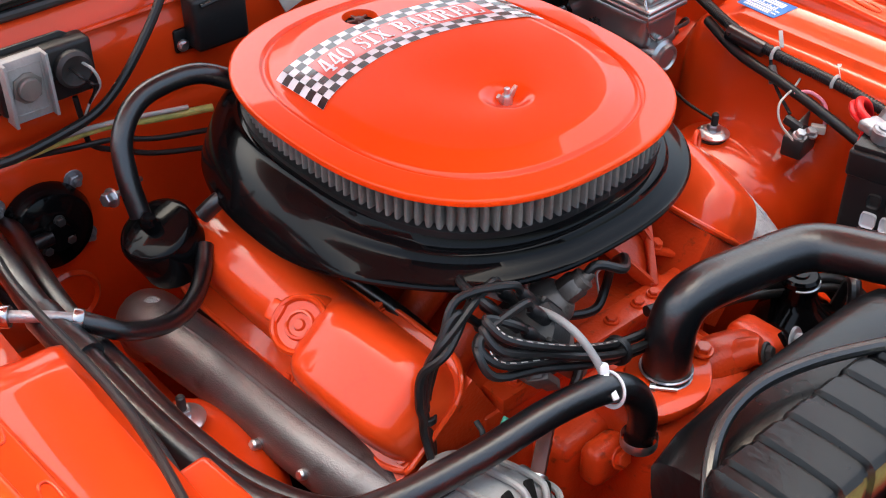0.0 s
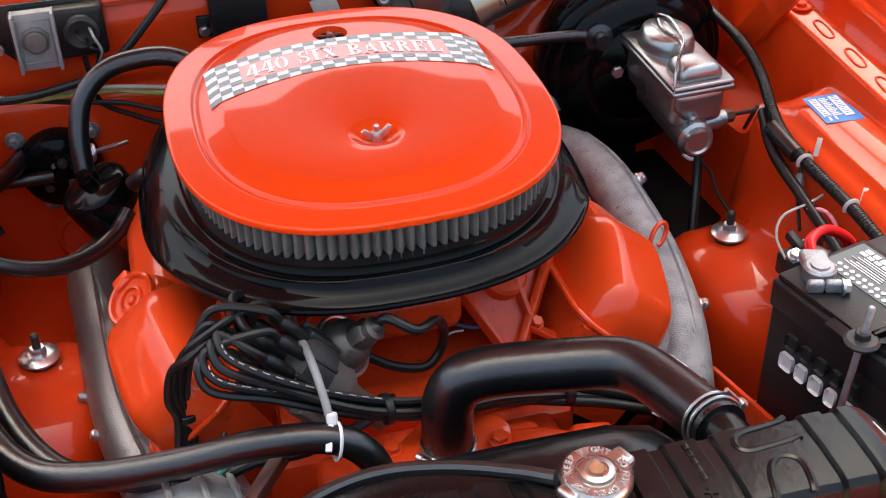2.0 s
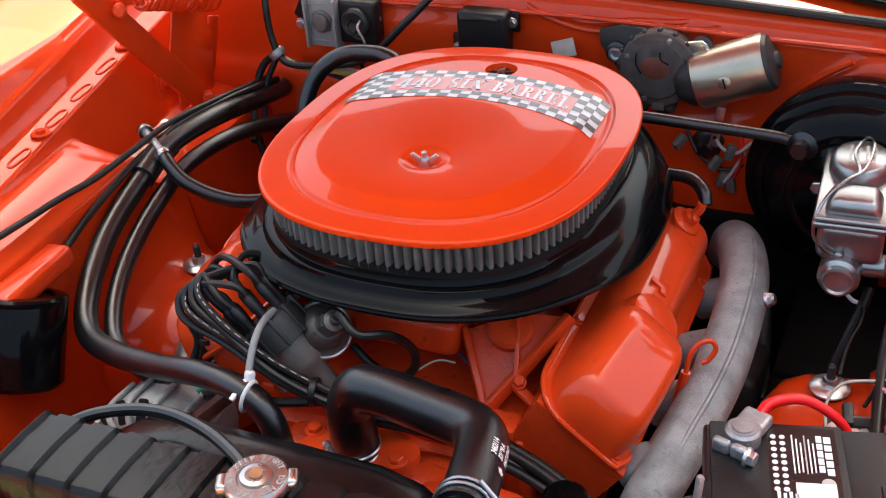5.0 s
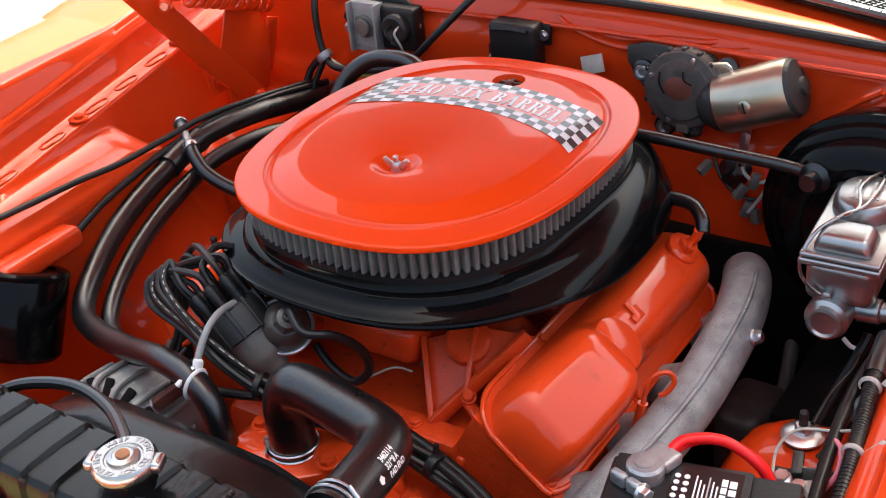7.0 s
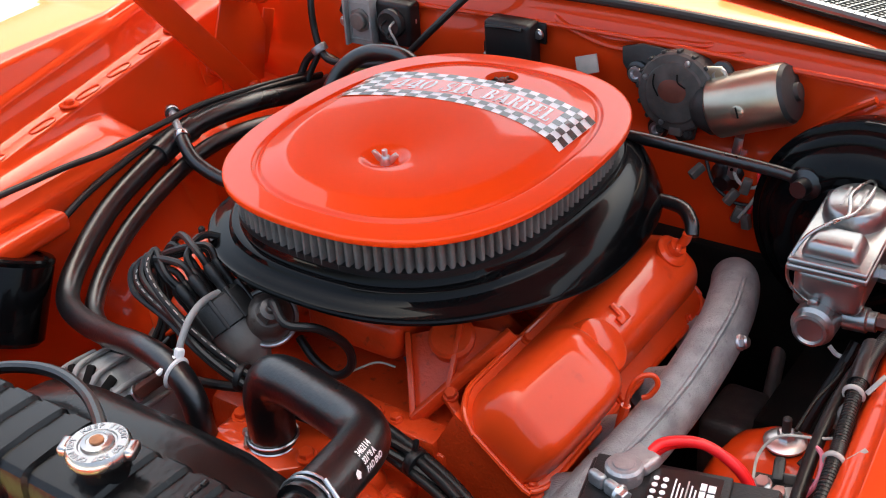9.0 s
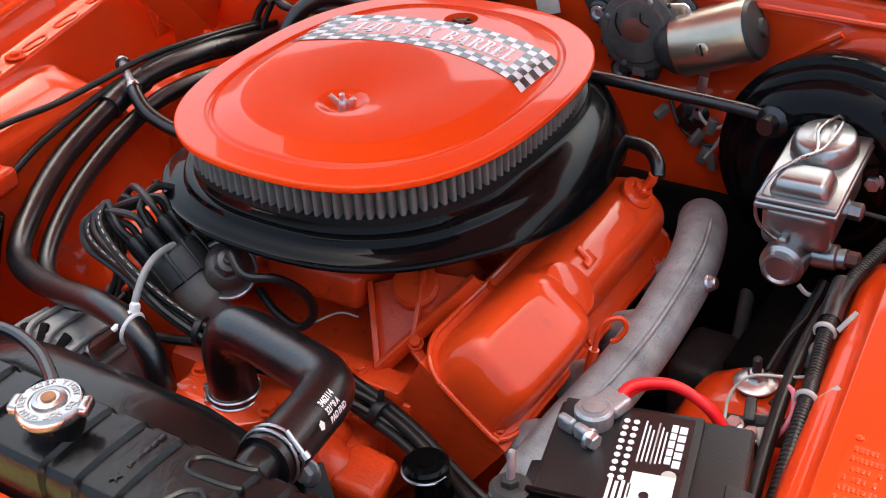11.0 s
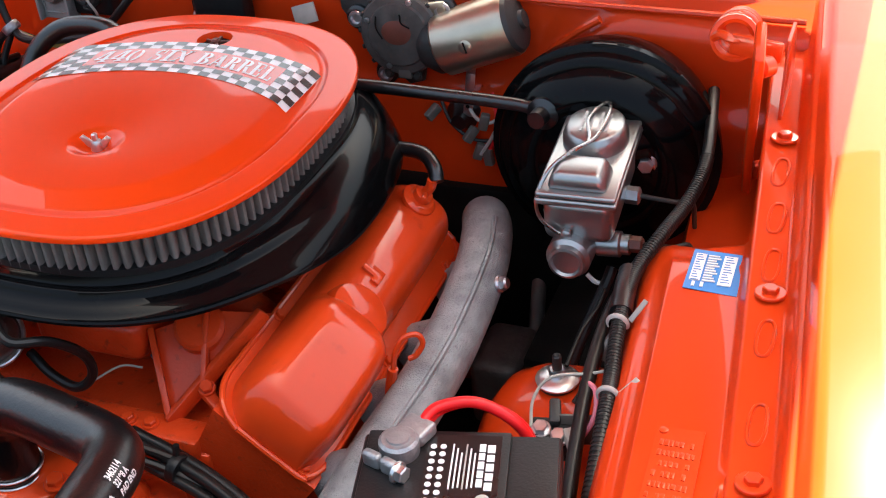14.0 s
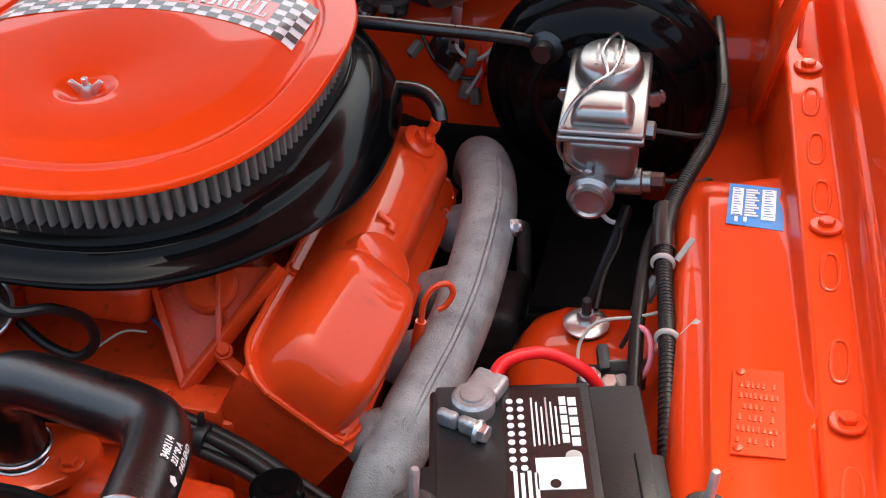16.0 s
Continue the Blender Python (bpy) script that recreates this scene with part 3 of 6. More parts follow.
def decal_cells(u0, v0, u1, v1, lift, nu=2, nv=2):
    """One patch of the decal, bowed with it."""
    bm = bmesh.new()
    grid = [[bm.verts.new(on_decal(u0 + (u1 - u0) * i / nu, v0 + (v1 - v0) * j / nv, lift)) for i in range(nu + 1)] for j in range(nv + 1)]
    for j in range(nv):
        for i in range(nu):
            bm.faces.new((grid[j][i], grid[j][i + 1], grid[j + 1][i + 1], grid[j + 1][i]))
    return bm


COLS, ROWS_N = 24, 8
decal = part("decal", decal_cells(0, 0, 1, 1, 0.0007, 72, 6), CHECKWHITE, lid, "checkered decal band with white letters")
edge_c = 3
black = [(c / COLS, r / ROWS_N, (c + 1) / COLS, (r + 1) / ROWS_N) for c in range(COLS) for r in range(ROWS_N) if (c + r) % 2 == 0 and (r < 2 or r > 5 or c < edge_c or c >= COLS - edge_c)]
for cell in black:
    part("black_check", decal_cells(*cell, 0.0011), CHECKBLACK, lid)
part("red_panel", decal_cells(edge_c / COLS, 2 / ROWS_N, (COLS - edge_c) / COLS, 6 / ROWS_N, 0.0011, 54, 4), DECALRED, lid)


def slab_letters(text):
    """Stencil-like slab-serif capitals of height 1, side by side from x = 0."""
    bm = bmesh.new()

    def quad(*pts):
        bm.faces.new([bm.verts.new((x0 + x, y, 0)) for x, y in pts])

    def block(a, b, c, d):
        quad((a, b), (c, b), (c, d), (a, d))

    def slant(ax, ay, bx, by, w):
        quad((ax - w / 2, ay), (ax + w / 2, ay), (bx + w / 2, by), (bx - w / 2, by))

    def arc(cx, cy, rx, ry, a0, a1, wx, wy):
        n = 12
        ring = [radians(a0 + (a1 - a0) * i / n) for i in range(n + 1)]
        for p, q in zip(ring, ring[1:]):
            quad(*[(cx + (rx - k * wx) * math.cos(a), cy + (ry - k * wy) * math.sin(a)) for a, k in ((p, 0), (q, 0), (q, 1), (p, 1))])

    def stem(a, c, wide=0.09):
        block(a, 0.0, c, 1.0)
        for y in (0.0, 0.91):
            block(a - wide, y, a, y + 0.09)

    x0 = 0.0
    for ch in text:
        if ch == " ":
            x0 += 0.42
            continue
        if ch == "4":
            slant(0.09, 0.33, 0.36, 1.0, 0.13)
            block(0.0, 0.22, 0.66, 0.33)
            block(0.36, 0.33, 0.55, 1.0)
            block(0.36, 0.09, 0.55, 0.22)
            block(0.27, 0.0, 0.64, 0.09)
            adv = 0.74
        elif ch == "0":
            arc(0.30, 0.5, 0.31, 0.51, -82, 82, 0.18, 0.09)
            arc(0.27, 0.5, 0.31, 0.51, 98, 262, 0.18, 0.09)
            adv = 0.70
        elif ch == "I":
            stem(0.12, 0.33, 0.11)
            block(0.33, 0.0, 0.44, 0.09)
            block(0.33, 0.91, 0.44, 1.0)
            adv = 0.54
        elif ch == "X":
            slant(0.60, 0.0, 0.14, 1.0, 0.22)
            slant(0.10, 0.0, 0.32, 0.44, 0.09)
            slant(0.43, 0.56, 0.62, 1.0, 0.09)
            for a in (0.0, 0.48):
                block(a, 0.0, a + 0.28, 0.08)
                block(a - 0.02, 0.92, a + 0.26, 1.0)
            adv = 0.82
        elif ch == "S":
            quad((0.04, 0.74), (0.10, 0.55), (0.54, 0.28), (0.50, 0.47))
            arc(0.29, 0.74, 0.25, 0.27, 60, 190, 0.17, 0.10)
            arc(0.29, 0.27, 0.27, 0.28, -120, 20, 0.18, 0.10)
            block(0.46, 0.66, 0.53, 1.0)
            block(0.03, 0.0, 0.10, 0.34)
            adv = 0.64
        elif ch in "BR":
            stem(0.10, 0.30)
            arc(0.33, 0.75, 0.29, 0.25, -90, 90, 0.19, 0.09)
            if ch == "B":
                arc(0.33, 0.26, 0.33, 0.26, -90, 90, 0.20, 0.09)
            else:
                slant(0.58, 0.0, 0.44, 0.48, 0.19)
                block(0.60, 0.0, 0.74, 0.09)
            adv = 0.76
        elif ch == "A":
            slant(0.12, 0.0, 0.36, 1.0, 0.09)
            slant(0.60, 0.0, 0.40, 1.0, 0.21)
            block(0.20, 0.26, 0.52, 0.36)
            block(0.0, 0.0, 0.24, 0.08)
            block(0.44, 0.0, 0.76, 0.08)
            adv = 0.82
        else:
            stem(0.10, 0.30)
            block(0.33, 0.0, 0.60, 0.09)
            block(0.54, 0.09, 0.62, 0.30)
            if ch == "E":
                block(0.33, 0.91, 0.60, 1.0)
                block(0.54, 0.70, 0.62, 0.91)
                block(0.33, 0.46, 0.48, 0.55)
                block(0.45, 0.36, 0.51, 0.65)
            adv = 0.72
        x0 += adv
    return bm


words = slab_letters("440 SIX BARREL")
wide = max(v.co.x for v in words.verts)
for v in words.verts:
    v.co = on_decal(0.145 + 0.71 * v.co.x / wide, 0.312 + 0.376 * v.co.y, 0.0016)
part("letters", words, CHECKWHITE, lid, "white block letters on red")

# pleated element
N = 124 * 8
inner, outer = even_oval(0.1815, 0.2195, 0, N), even_oval(0.190, 0.228, 0, N)
rings = []
for z in (0.940, 0.9415, 0.984, 0.9855):
    ring = []
    for i in range(N):
        ph = i % 8
        w = (0.30, 0.80, 0.97, 1.0, 0.97, 0.80, 0.30, 0.0)[ph]
        ring.append((inner[i][0] + (outer[i][0] - inner[i][0]) * w, inner[i][1] + (outer[i][1] - inner[i][1]) * w, z))
    rings.append(ring)
part("filter_element", loft(rings), FILTER, ac, "grey pleated paper filter")
part("filter_band", loft([oval(0.1945, 0.231, AX, AY + 0.003, z) if k else oval(0.186, 0.222, AX, AY + 0.003, z) for k, z in ((0, 0.938), (1, 0.939), (1, 0.9462), (0, 0.9475))]), PLASTIC, ac, "black rubber band of the filter")


def pan_ring(a, b, z, a2, z2):
    """One outline of the base: ridged and level in front, a smooth drooping skirt at the sides and rear."""
    out = []
    front = oval(a, b, AX - 0.002, AY + 0.009, z, 144, 2.45)
    back = oval(a2, b + a2 - a, AX - 0.002, AY + 0.009, z2, 144, 2.45)
    for p, q in zip(front, back):
        w = min(1.0, max(0.0, (p[1] - AY + 0.19) / 0.20))
        w = w * w * (3 - 2 * w)
        out.append(tuple(u + (v - u) * w for u, v in zip(p, q)))
    return out


pan = [pan_ring(*row) for row in (
    (0.15, 0.19, 0.918, 0.15, 0.918), (0.15, 0.19, 0.938, 0.15, 0.938), (0.194, 0.232, 0.941, 0.194, 0.941), (0.198, 0.236, 0.940, 0.198, 0.940), (0.200, 0.2375, 0.937, 0.200, 0.937),
    (0.201, 0.2385, 0.931, 0.203, 0.9355), (0.203, 0.240, 0.929, 0.207, 0.9345), (0.210, 0.2455, 0.9285, 0.212, 0.9325), (0.2125, 0.2475, 0.927, 0.217, 0.930), (0.214, 0.249, 0.9225, 0.2215, 0.927),
    (0.216, 0.251, 0.9195, 0.226, 0.923), (0.226, 0.2565, 0.917, 0.231, 0.9175), (0.235, 0.262, 0.913, 0.236, 0.9105), (0.2405, 0.2655, 0.9105, 0.240, 0.903), (0.2435, 0.267, 0.910, 0.243, 0.896),
    (0.2455, 0.2685, 0.9105, 0.2455, 0.8885), (0.247, 0.2698, 0.9085, 0.2475, 0.883), (0.2465, 0.269, 0.905, 0.247, 0.880), (0.232, 0.255, 0.907, 0.235, 0.893))]
part("base_pan", loft(pan), BLACK, ac, "black enamelled base pan")

# long block: valley, heads, covers
eng = thing("engine", (EX, 0.0, 0.42), "orange painted big V8 engine block and intake", "engine")
part("block", box(0.34, 0.50, 0.33, 0.02, Matrix.Translation((EX, 0.02, 0.40))), CAST, eng, "orange cast block")
part("valley", box(0.33, 0.42, 0.030, 0.006, Matrix.Translation((EX, 0.0, 0.728))), CAST, eng, "orange valley cover")
part("front_rail", box(0.30, 0.034, 0.022, 0.004, Matrix.Translation((EX + 0.005, -0.196, 0.752))), CAST, eng)
for x in (-0.15, -0.09, -0.005, 0.038, 0.064):
    part("rail_bolt", hexbolt((x, -0.199, 0.7745), (0, 0, 1), 0.0065, 0.006, 1.4), CAST, eng)
part("intake_plenum", box(0.13, 0.40, 0.05, 0.015, Matrix.Translation((EX, 0.05, 0.80)), 4), CAST, eng, "orange intake casting")
for s in (-1, 1):
    for y in ((-0.125, -0.05, 0.05, 0.15) if s < 0 else (-0.02, 0.06, 0.15)):
        part("runner", tube([(EX + s * 0.03, y + 0.015, 0.825), (EX + s * 0.085, y, 0.812), (EX + s * 0.13, y - 0.005, 0.785), (EX + s * 0.155, y - 0.006, 0.765)], [0.020, 0.021, 0.021, 0.024], 16), CAST, eng)
    part("carburettor", box(0.09, 0.11, 0.05, 0.012, Matrix.Translation((EX, 0.05 + s * 0.11, 0.85)), 3), ALLOY, eng, "dull alloy carburettor body")
part("carburettor", box(0.09, 0.08, 0.05, 0.012, Matrix.Translation((EX, 0.05, 0.85)), 3), ALLOY, eng, "dull alloy carburettor body")

for s in (-1, 1):
    # section of the head: u runs outwards and down, n outwards and up
    I = Vector((EX + s * 0.181, 0, 0.823))
    U, Nn = Vector((s * 0.77, 0, -0.638)), Vector((s * 0.638, 0, 0.77))

    def at(u, y, n):
        return I + u * U + n * Nn + Vector((0, y, 0))

    head = [[at(u, y, n) for u, n in ((0.002, -0.004), (0.124, -0.004), (0.130, -0.10), (0.02, -0.10))] for y in (-0.205, 0.215)]
    part("cylinder_head", loft(head), CAST, eng, "orange cylinder head")
    def ends(y):
        """How far the outline is drawn in at the rounded front and rear corners."""
        f = max(0.0, (-0.160 - y) / 0.050)
        r = max(0.0, (y - 0.178) / 0.032)
        return 1 - math.sqrt(max(0.0, 1 - min(1.0, f) ** 2)), 1 - math.sqrt(max(0.0, 1 - min(1.0, r) ** 2))

    outline = []
    ys2 = list(np.linspace(-0.2095, -0.160, 12)) + list(np.linspace(-0.14, 0.17, 8)) + list(np.linspace(0.178, 0.2095, 9))
    for y in ys2:
        f, r = ends(y)
        outline.append((-0.008 + 0.045 * f + 0.03 * r, y))
    for y in reversed(ys2):
        f, r = ends(y)
        outline.append((0.122 - 0.022 * f - 0.03 * r, y))
    part("cover_rail", loft([[at(u, y, n) for u, y in outline] for n in (-0.003, 0.002)]), ENGINE, eng)

    part("cover_bead", tube([at(u, y, 0.0015) for u, y in outline] + [at(*outline[0], 0.0015)], 0.0032, 8, 2), ENGINE, eng)

    def swell(d, w, p):
        """Rise of a rounded edge: 0 at the rim, 1 from w inwards."""
        return (1 - (1 - max(0.0, min(1.0, d / w))) ** p) ** (1 / p)

    def cover_row(y):
        """One section of the cover: half-round behind, taller and squarer over the front third, rounded at both ends."""
        f = 1 / (1 + math.exp((y + 0.058) / 0.008))
        ef, er = ends(y)
        u0, u1 = 0.003 + 0.045 * ef + 0.03 * er, 0.098 + 0.015 * f - 0.022 * ef - 0.03 * er
        top = (0.058 + 0.022 * f) * (1 - 0.30 * (max(0.0, min(0.1, -0.100 - y)) / 0.083) ** 1.3)
        top *= swell(y + 0.2072, 0.024, 2.3) * swell(0.2036 - y, 0.042, 2.0)
        row = []
        for i in range(41):
            u = u0 + (u1 - u0) * (0.5 - 0.5 * math.cos(math.pi * i / 40))
            rise = swell(u - u0, 0.042 - 0.008 * f, 2.0 + 0.3 * f) * swell(u1 - u, 0.038 - 0.012 * f, 2.0 + 0.4 * f)
            row.append(at(u, y, float(top * rise)))
        return row

    ys = [-0.2072 + 0.024 * (1 - math.cos(math.pi * k / 32)) for k in range(17)] + list(np.linspace(-0.181, 0.158, 46)) + [0.2036 - 0.042 * (1 - math.sin(math.pi * k / 32)) for k in range(1, 17)]
    rings = [cover_row(float(y)) for y in ys]
    cover = part("valve_cover", loft(rings), ENGINE, eng, "glossy orange stamped valve cover", angle=60)
    for u, y in ((-0.003, -0.065), (0.104, -0.198), (-0.003, 0.09), (0.118, -0.02), (0.118, 0.16)):
        part("bolt", hexbolt(at(u, y, 0.002), Nn, 0.0055, 0.006, 1.5), ENGINE, cover)
    part("round_boss", lathe([(0.036, -0.016), (0.034, -0.004), (0.031, 0.002), (0.027, 0.0038), (0.005, 0.0042)], 36, toward(at(0.056, -0.048, 0.063), Nn + 0.06 * U)), ENGINE, cover)
    if s > 0:
        part("stamped_mark", prism([(-0.010, -0.012), (0.010, -0.012), (0.010, 0.004), (0.004, 0.004), (0.004, 0.013), (-0.003, 0.013), (-0.003, -0.002), (-0.010, -0.002)], 0.0035, 0.001, toward(at(0.045, 0.010, 0.058), Nn)), ENGINE, cover)
        g = toward(at(0.040, 0.152, 0.058), Nn)
        part("grommet", lathe([(0.021, -0.002), (0.021, 0.003), (0.017, 0.006), (0.015, 0.0065)], 24, g), ENGINE, cover)
        part("valve", join(lathe([(0.011, 0.004), (0.011, 0.014), (0.007, 0.016)], 16, g), tube([g @ Vector((0, 0, 0.012)), g @ Vector((0, 0.0, 0.026)), g @ Vector((0.0, 0.004, 0.036))], 0.006, 12), bar(g @ Vector((0, 0, 0.017)), g @ Vector((-0.018, -0.003, 0.021)), 0.006, 0.006)), ENGINE, cover, "orange crankcase valve")
    else:
        g = toward(at(0.058, -0.050, 0.068), Nn + Vector((0, -0.25, 0)))
        cap = part("oil_filler_cap", lathe([(0.022, -0.016), (0.022, 0.000), (0.029, 0.002), (0.032, 0.005), (0.0315, 0.009), (0.029, 0.011), (0.0265, 0.010), (0.0245, 0.0055), (0.0165, 0.0050), (0.0150, 0.0085), (0.0125, 0.0088), (0.0115, 0.0058), (0.0065, 0.0055), (0.0050, 0.0085), (0.001, 0.0088)], 44, g), ENGINE, cover, "orange twist oil cap")
        for a in (20, 200):
            part("lug", box(0.018, 0.024, 0.009, 0.004, g @ pose(0, 0, 0, 0, 0, a - 30) @ Matrix.Translation((0.031, 0, 0.001))), ENGINE, cover)

# triangular stay on the right of the intake
stay = thing("accessory_bracket", (0.09, -0.13, 0.76), "orange ribbed triangular bracket on the intake", "bracket")
pa, pb, pc, pd = Vector((0.036, -0.124, 0.830)), Vector((0.078, -0.183, 0.768)), Vector((0.149, -0.090, 0.848)), Vector((0.092, -0.101, 0.848))
part("web", loft([[pa, pb, pc, pd], [p + Vector((0.0, 0.010, -0.008)) for p in (pa, pb, pc, pd)]]), CAST, stay)
part("front_rib", bar(pa + Vector((-0.002, -0.004, 0.003)), pb + Vector((0, -0.004, 0.002)), 0.007, 0.014), CAST, stay)
part("side_rib", bar(pb + Vector((0, -0.004, 0.002)), pc + Vector((0, -0.004, 0.004)), 0.009, 0.016), CAST, stay)
part("cross_rib", bar(pd + Vector((0, -0.006, 0.004)), (0.106, -0.160, 0.796), 0.006, 0.012), CAST, stay)
part("arm", join(bar((0.099, -0.156, 0.796), (0.137, -0.172, 0.778), 0.012, 0.007), bar((0.137, -0.172, 0.779), (0.141, -0.182, 0.768), 0.012, 0.005)), CAST, stay)
part("boss", lathe([(0.026, -0.02), (0.026, 0.006), (0.022, 0.010), (0.004, 0.011)], 24, toward((0.085, -0.115, 0.835), (0.2, -0.5, 0.85))), CAST, stay)
part("bolt", hexbolt((0.109, -0.158, 0.797), (0.2, -0.4, 0.9), 0.007, 0.008, 1.3), CAST, stay)

# thermostat housing and water pump
wp = thing("water_pump", (0.0, -0.31, 0.60), "orange cast water pump with thermostat housing", "pump")
part("housing", box(0.17, 0.10, 0.15, 0.02, Matrix.Translation((0.00, -0.285, 0.60)), 4), CAST, wp)
part("front_cover", box(0.26, 0.06, 0.20, 0.015, Matrix.Translation((-0.02, -0.245, 0.53)), 3), CAST, wp)
part("arch", tube([(0.02, -0.285, 0.735), (0.065, -0.298, 0.744), (0.105, -0.302, 0.730), (0.125, -0.305, 0.69)], [0.030, 0.029, 0.026, 0.024], 18), CAST, wp)
part("cast_block", box(0.055, 0.060, 0.060, 0.012, pose(0.118, -0.292, 0.690, 6, 18, 10), 3), CAST, wp)
part("cast_rib", bar((0.070, -0.318, 0.752), (0.150, -0.300, 0.660), 0.018, 0.020, 0.006), CAST, wp)
part("ear", tube([(0.06, -0.30, 0.745), (0.080, -0.322, 0.762), (0.085, -0.330, 0.765)], [0.022, 0.016, 0.015], 14), CAST, wp)
part("ear_bolt", hexbolt((0.083, -0.338, 0.768), (0.3, -0.9, 0.3), 0.009, 0.008, 1.4), CHARCOAL, wp)
part("lower_ear", box(0.05, 0.03, 0.05, 0.012, Matrix.Translation((-0.115, -0.295, 0.69)), 3), CAST, wp)
for p in ((-0.11, -0.313, 0.725), (-0.06, -0.34, 0.675), (0.03, -0.338, 0.68)):
    part("bolt", hexbolt(p, (0, -0.9, 0.4), 0.009, 0.008, 1.4), CAST, wp)
flange = [(0.058 * math.cos(t) * (1 + 0.20 * math.cos(2 * t)), 0.044 * math.sin(t)) for t in np.linspace(0, 2 * math.pi, 40, endpoint=False)]
part("thermostat_flange", prism(flange, 0.016, 0.003, pose(-0.026, -0.295, 0.762, 6, 0, 18)), ENGINE, wp, "orange thermostat housing")
part("neck", lathe([(0.044, 0.012), (0.034, 0.015), (0.028, 0.018), (0.022, 0.020), (0.021, 0.05)], 28, pose(-0.026, -0.293, 0.757, 4, 0, 0)), ENGINE, wp)
for dx, dy in ((-0.054, 0.012), (0.051, -0.004)):
    part("flange_bolt", hexbolt((-0.026 + dx, -0.295 + dy, 0.780), (0, -0.1, 1), 0.0085, 0.008, 1.4), ENGINE, wp)

# exhaust manifolds
MR = [(0.250, 0.262, 0.735), (0.262, 0.240, 0.768), (0.283, 0.185, 0.783), (0.299, 0.11, 0.782), (0.303, 0.0, 0.768), (0.297, -0.08, 0.757), (0.284, -0.155, 0.744), (0.268, -0.22, 0.715), (0.255, -0.26, 0.67)]
mr = thing("exhaust_manifold", (0.30, 0, 0.66), "grey cast-iron exhaust manifold beside the driver-side cover", "manifold", group="exhaust manifolds")
part("log", tube(MR, [0.027, 0.029, 0.030, 0.030, 0.030, 0.030, 0.030, 0.028, 0.026], 24), IRON, mr)
part("seam", tube([(x + 0.012, y, z + 0.0285) for x, y, z in MR[2:8]], 0.003, 6), IRON, mr)
for y in (0.16, 0.04, -0.06, -0.17):
    part("port", tube([(0.235, y, 0.720), (0.262, y, 0.735), (0.29, y, 0.74)], [0.024, 0.024, 0.03], 16), IRON, mr)
for p, w in (((0.331, 0.09, 0.79), (1, 0, 0.4)), ((0.325, -0.12, 0.745), (1, -0.2, 0.3)), ((0.30, -0.245, 0.67), (0.5, -0.8, 0.2))):
    part("bolt", join(lathe([(0.007, -0.01), (0.007, 0.008), (0.005, 0.010)], 12, toward(p, w)), hexbolt(p, w, 0.008, 0.007, 1.2)), STEEL, mr)

ML = [(-0.345, 0.225, 0.67), (-0.350, 0.200, 0.712), (-0.352, 0.143, 0.728), (-0.345, 0.05, 0.733), (-0.337, -0.06, 0.730), (-0.327, -0.13, 0.722), (-0.312, -0.19, 0.707), (-0.297, -0.24, 0.68), (-0.29, -0.27, 0.64)]
ml = thing("exhaust_manifold", (-0.36, 0, 0.62), "brown heat-stained iron exhaust manifold beside the passenger-side cover", "manifold", group="exhaust manifolds")
part("log", tube(ML, [0.033, 0.040, 0.038, 0.037, 0.037, 0.037, 0.036, 0.033, 0.03], 24), DARKIRON, ml)
part("seam", tube([(x - 0.004, y, z + 0.036) for x, y, z in ML[2:8]], 0.003, 6), DARKIRON, ml)
for y in (0.16, 0.04, -0.06, -0.17):
    part("port", tube([(-0.29, y, 0.700), (-0.31, y, 0.705), (-0.33, y, 0.70)], [0.024, 0.024, 0.03], 16), DARKIRON, ml)
for p, w in (((-0.372, -0.061, 0.728), (-1, 0, 0.5)), ((-0.360, -0.125, 0.728), (-1, -0.1, 0.5))):
    part("bolt", lathe([(0.006, -0.01), (0.006, 0.010), (0.004, 0.012)], 12, toward(p, w)), STEEL, ml)
part("heat_tube", tube([(-0.360, 0.19, 0.745), (-0.352, 0.175, 0.757), (-0.345, 0.16, 0.745)], 0.008, 10), IRON, ml)

# dipstick
dip = thing("dipstick", (0.284, -0.062, 0.76), "orange dipstick with a looped handle", "dipstick")
part("tube", tube([(0.262, -0.080, 0.70), (0.268, -0.078, 0.76), (0.274, -0.076, 0.792)], 0.0055, 10), ENGINE, dip)
part("loop", tube([(0.274, -0.076, 0.790), (0.277, -0.072, 0.812), (0.285, -0.066, 0.826), (0.297, -0.060, 0.828), (0.302, -0.060, 0.818), (0.296, -0.065, 0.806), (0.289, -0.068, 0.802)], 0.003, 8), ENGINE, dip)

# ---- cooling ----
rad = thing("radiator", (0.03, -0.53, 0.45), "black radiator with ribbed top tank", "radiator")


GROOVES = [-0.2185, -0.180, -0.141, -0.1025, -0.064, -0.0255, 0.0530, 0.0905, 0.132, 0.2105, 0.242]


def groove(x):
    """How deep the pressed channels across the tank are at x, from 0 to 1."""
    d = min(abs(x - g) for g in GROOVES)
    return max(0.0, min(1.0, (0.0078 - d) / 0.0030))


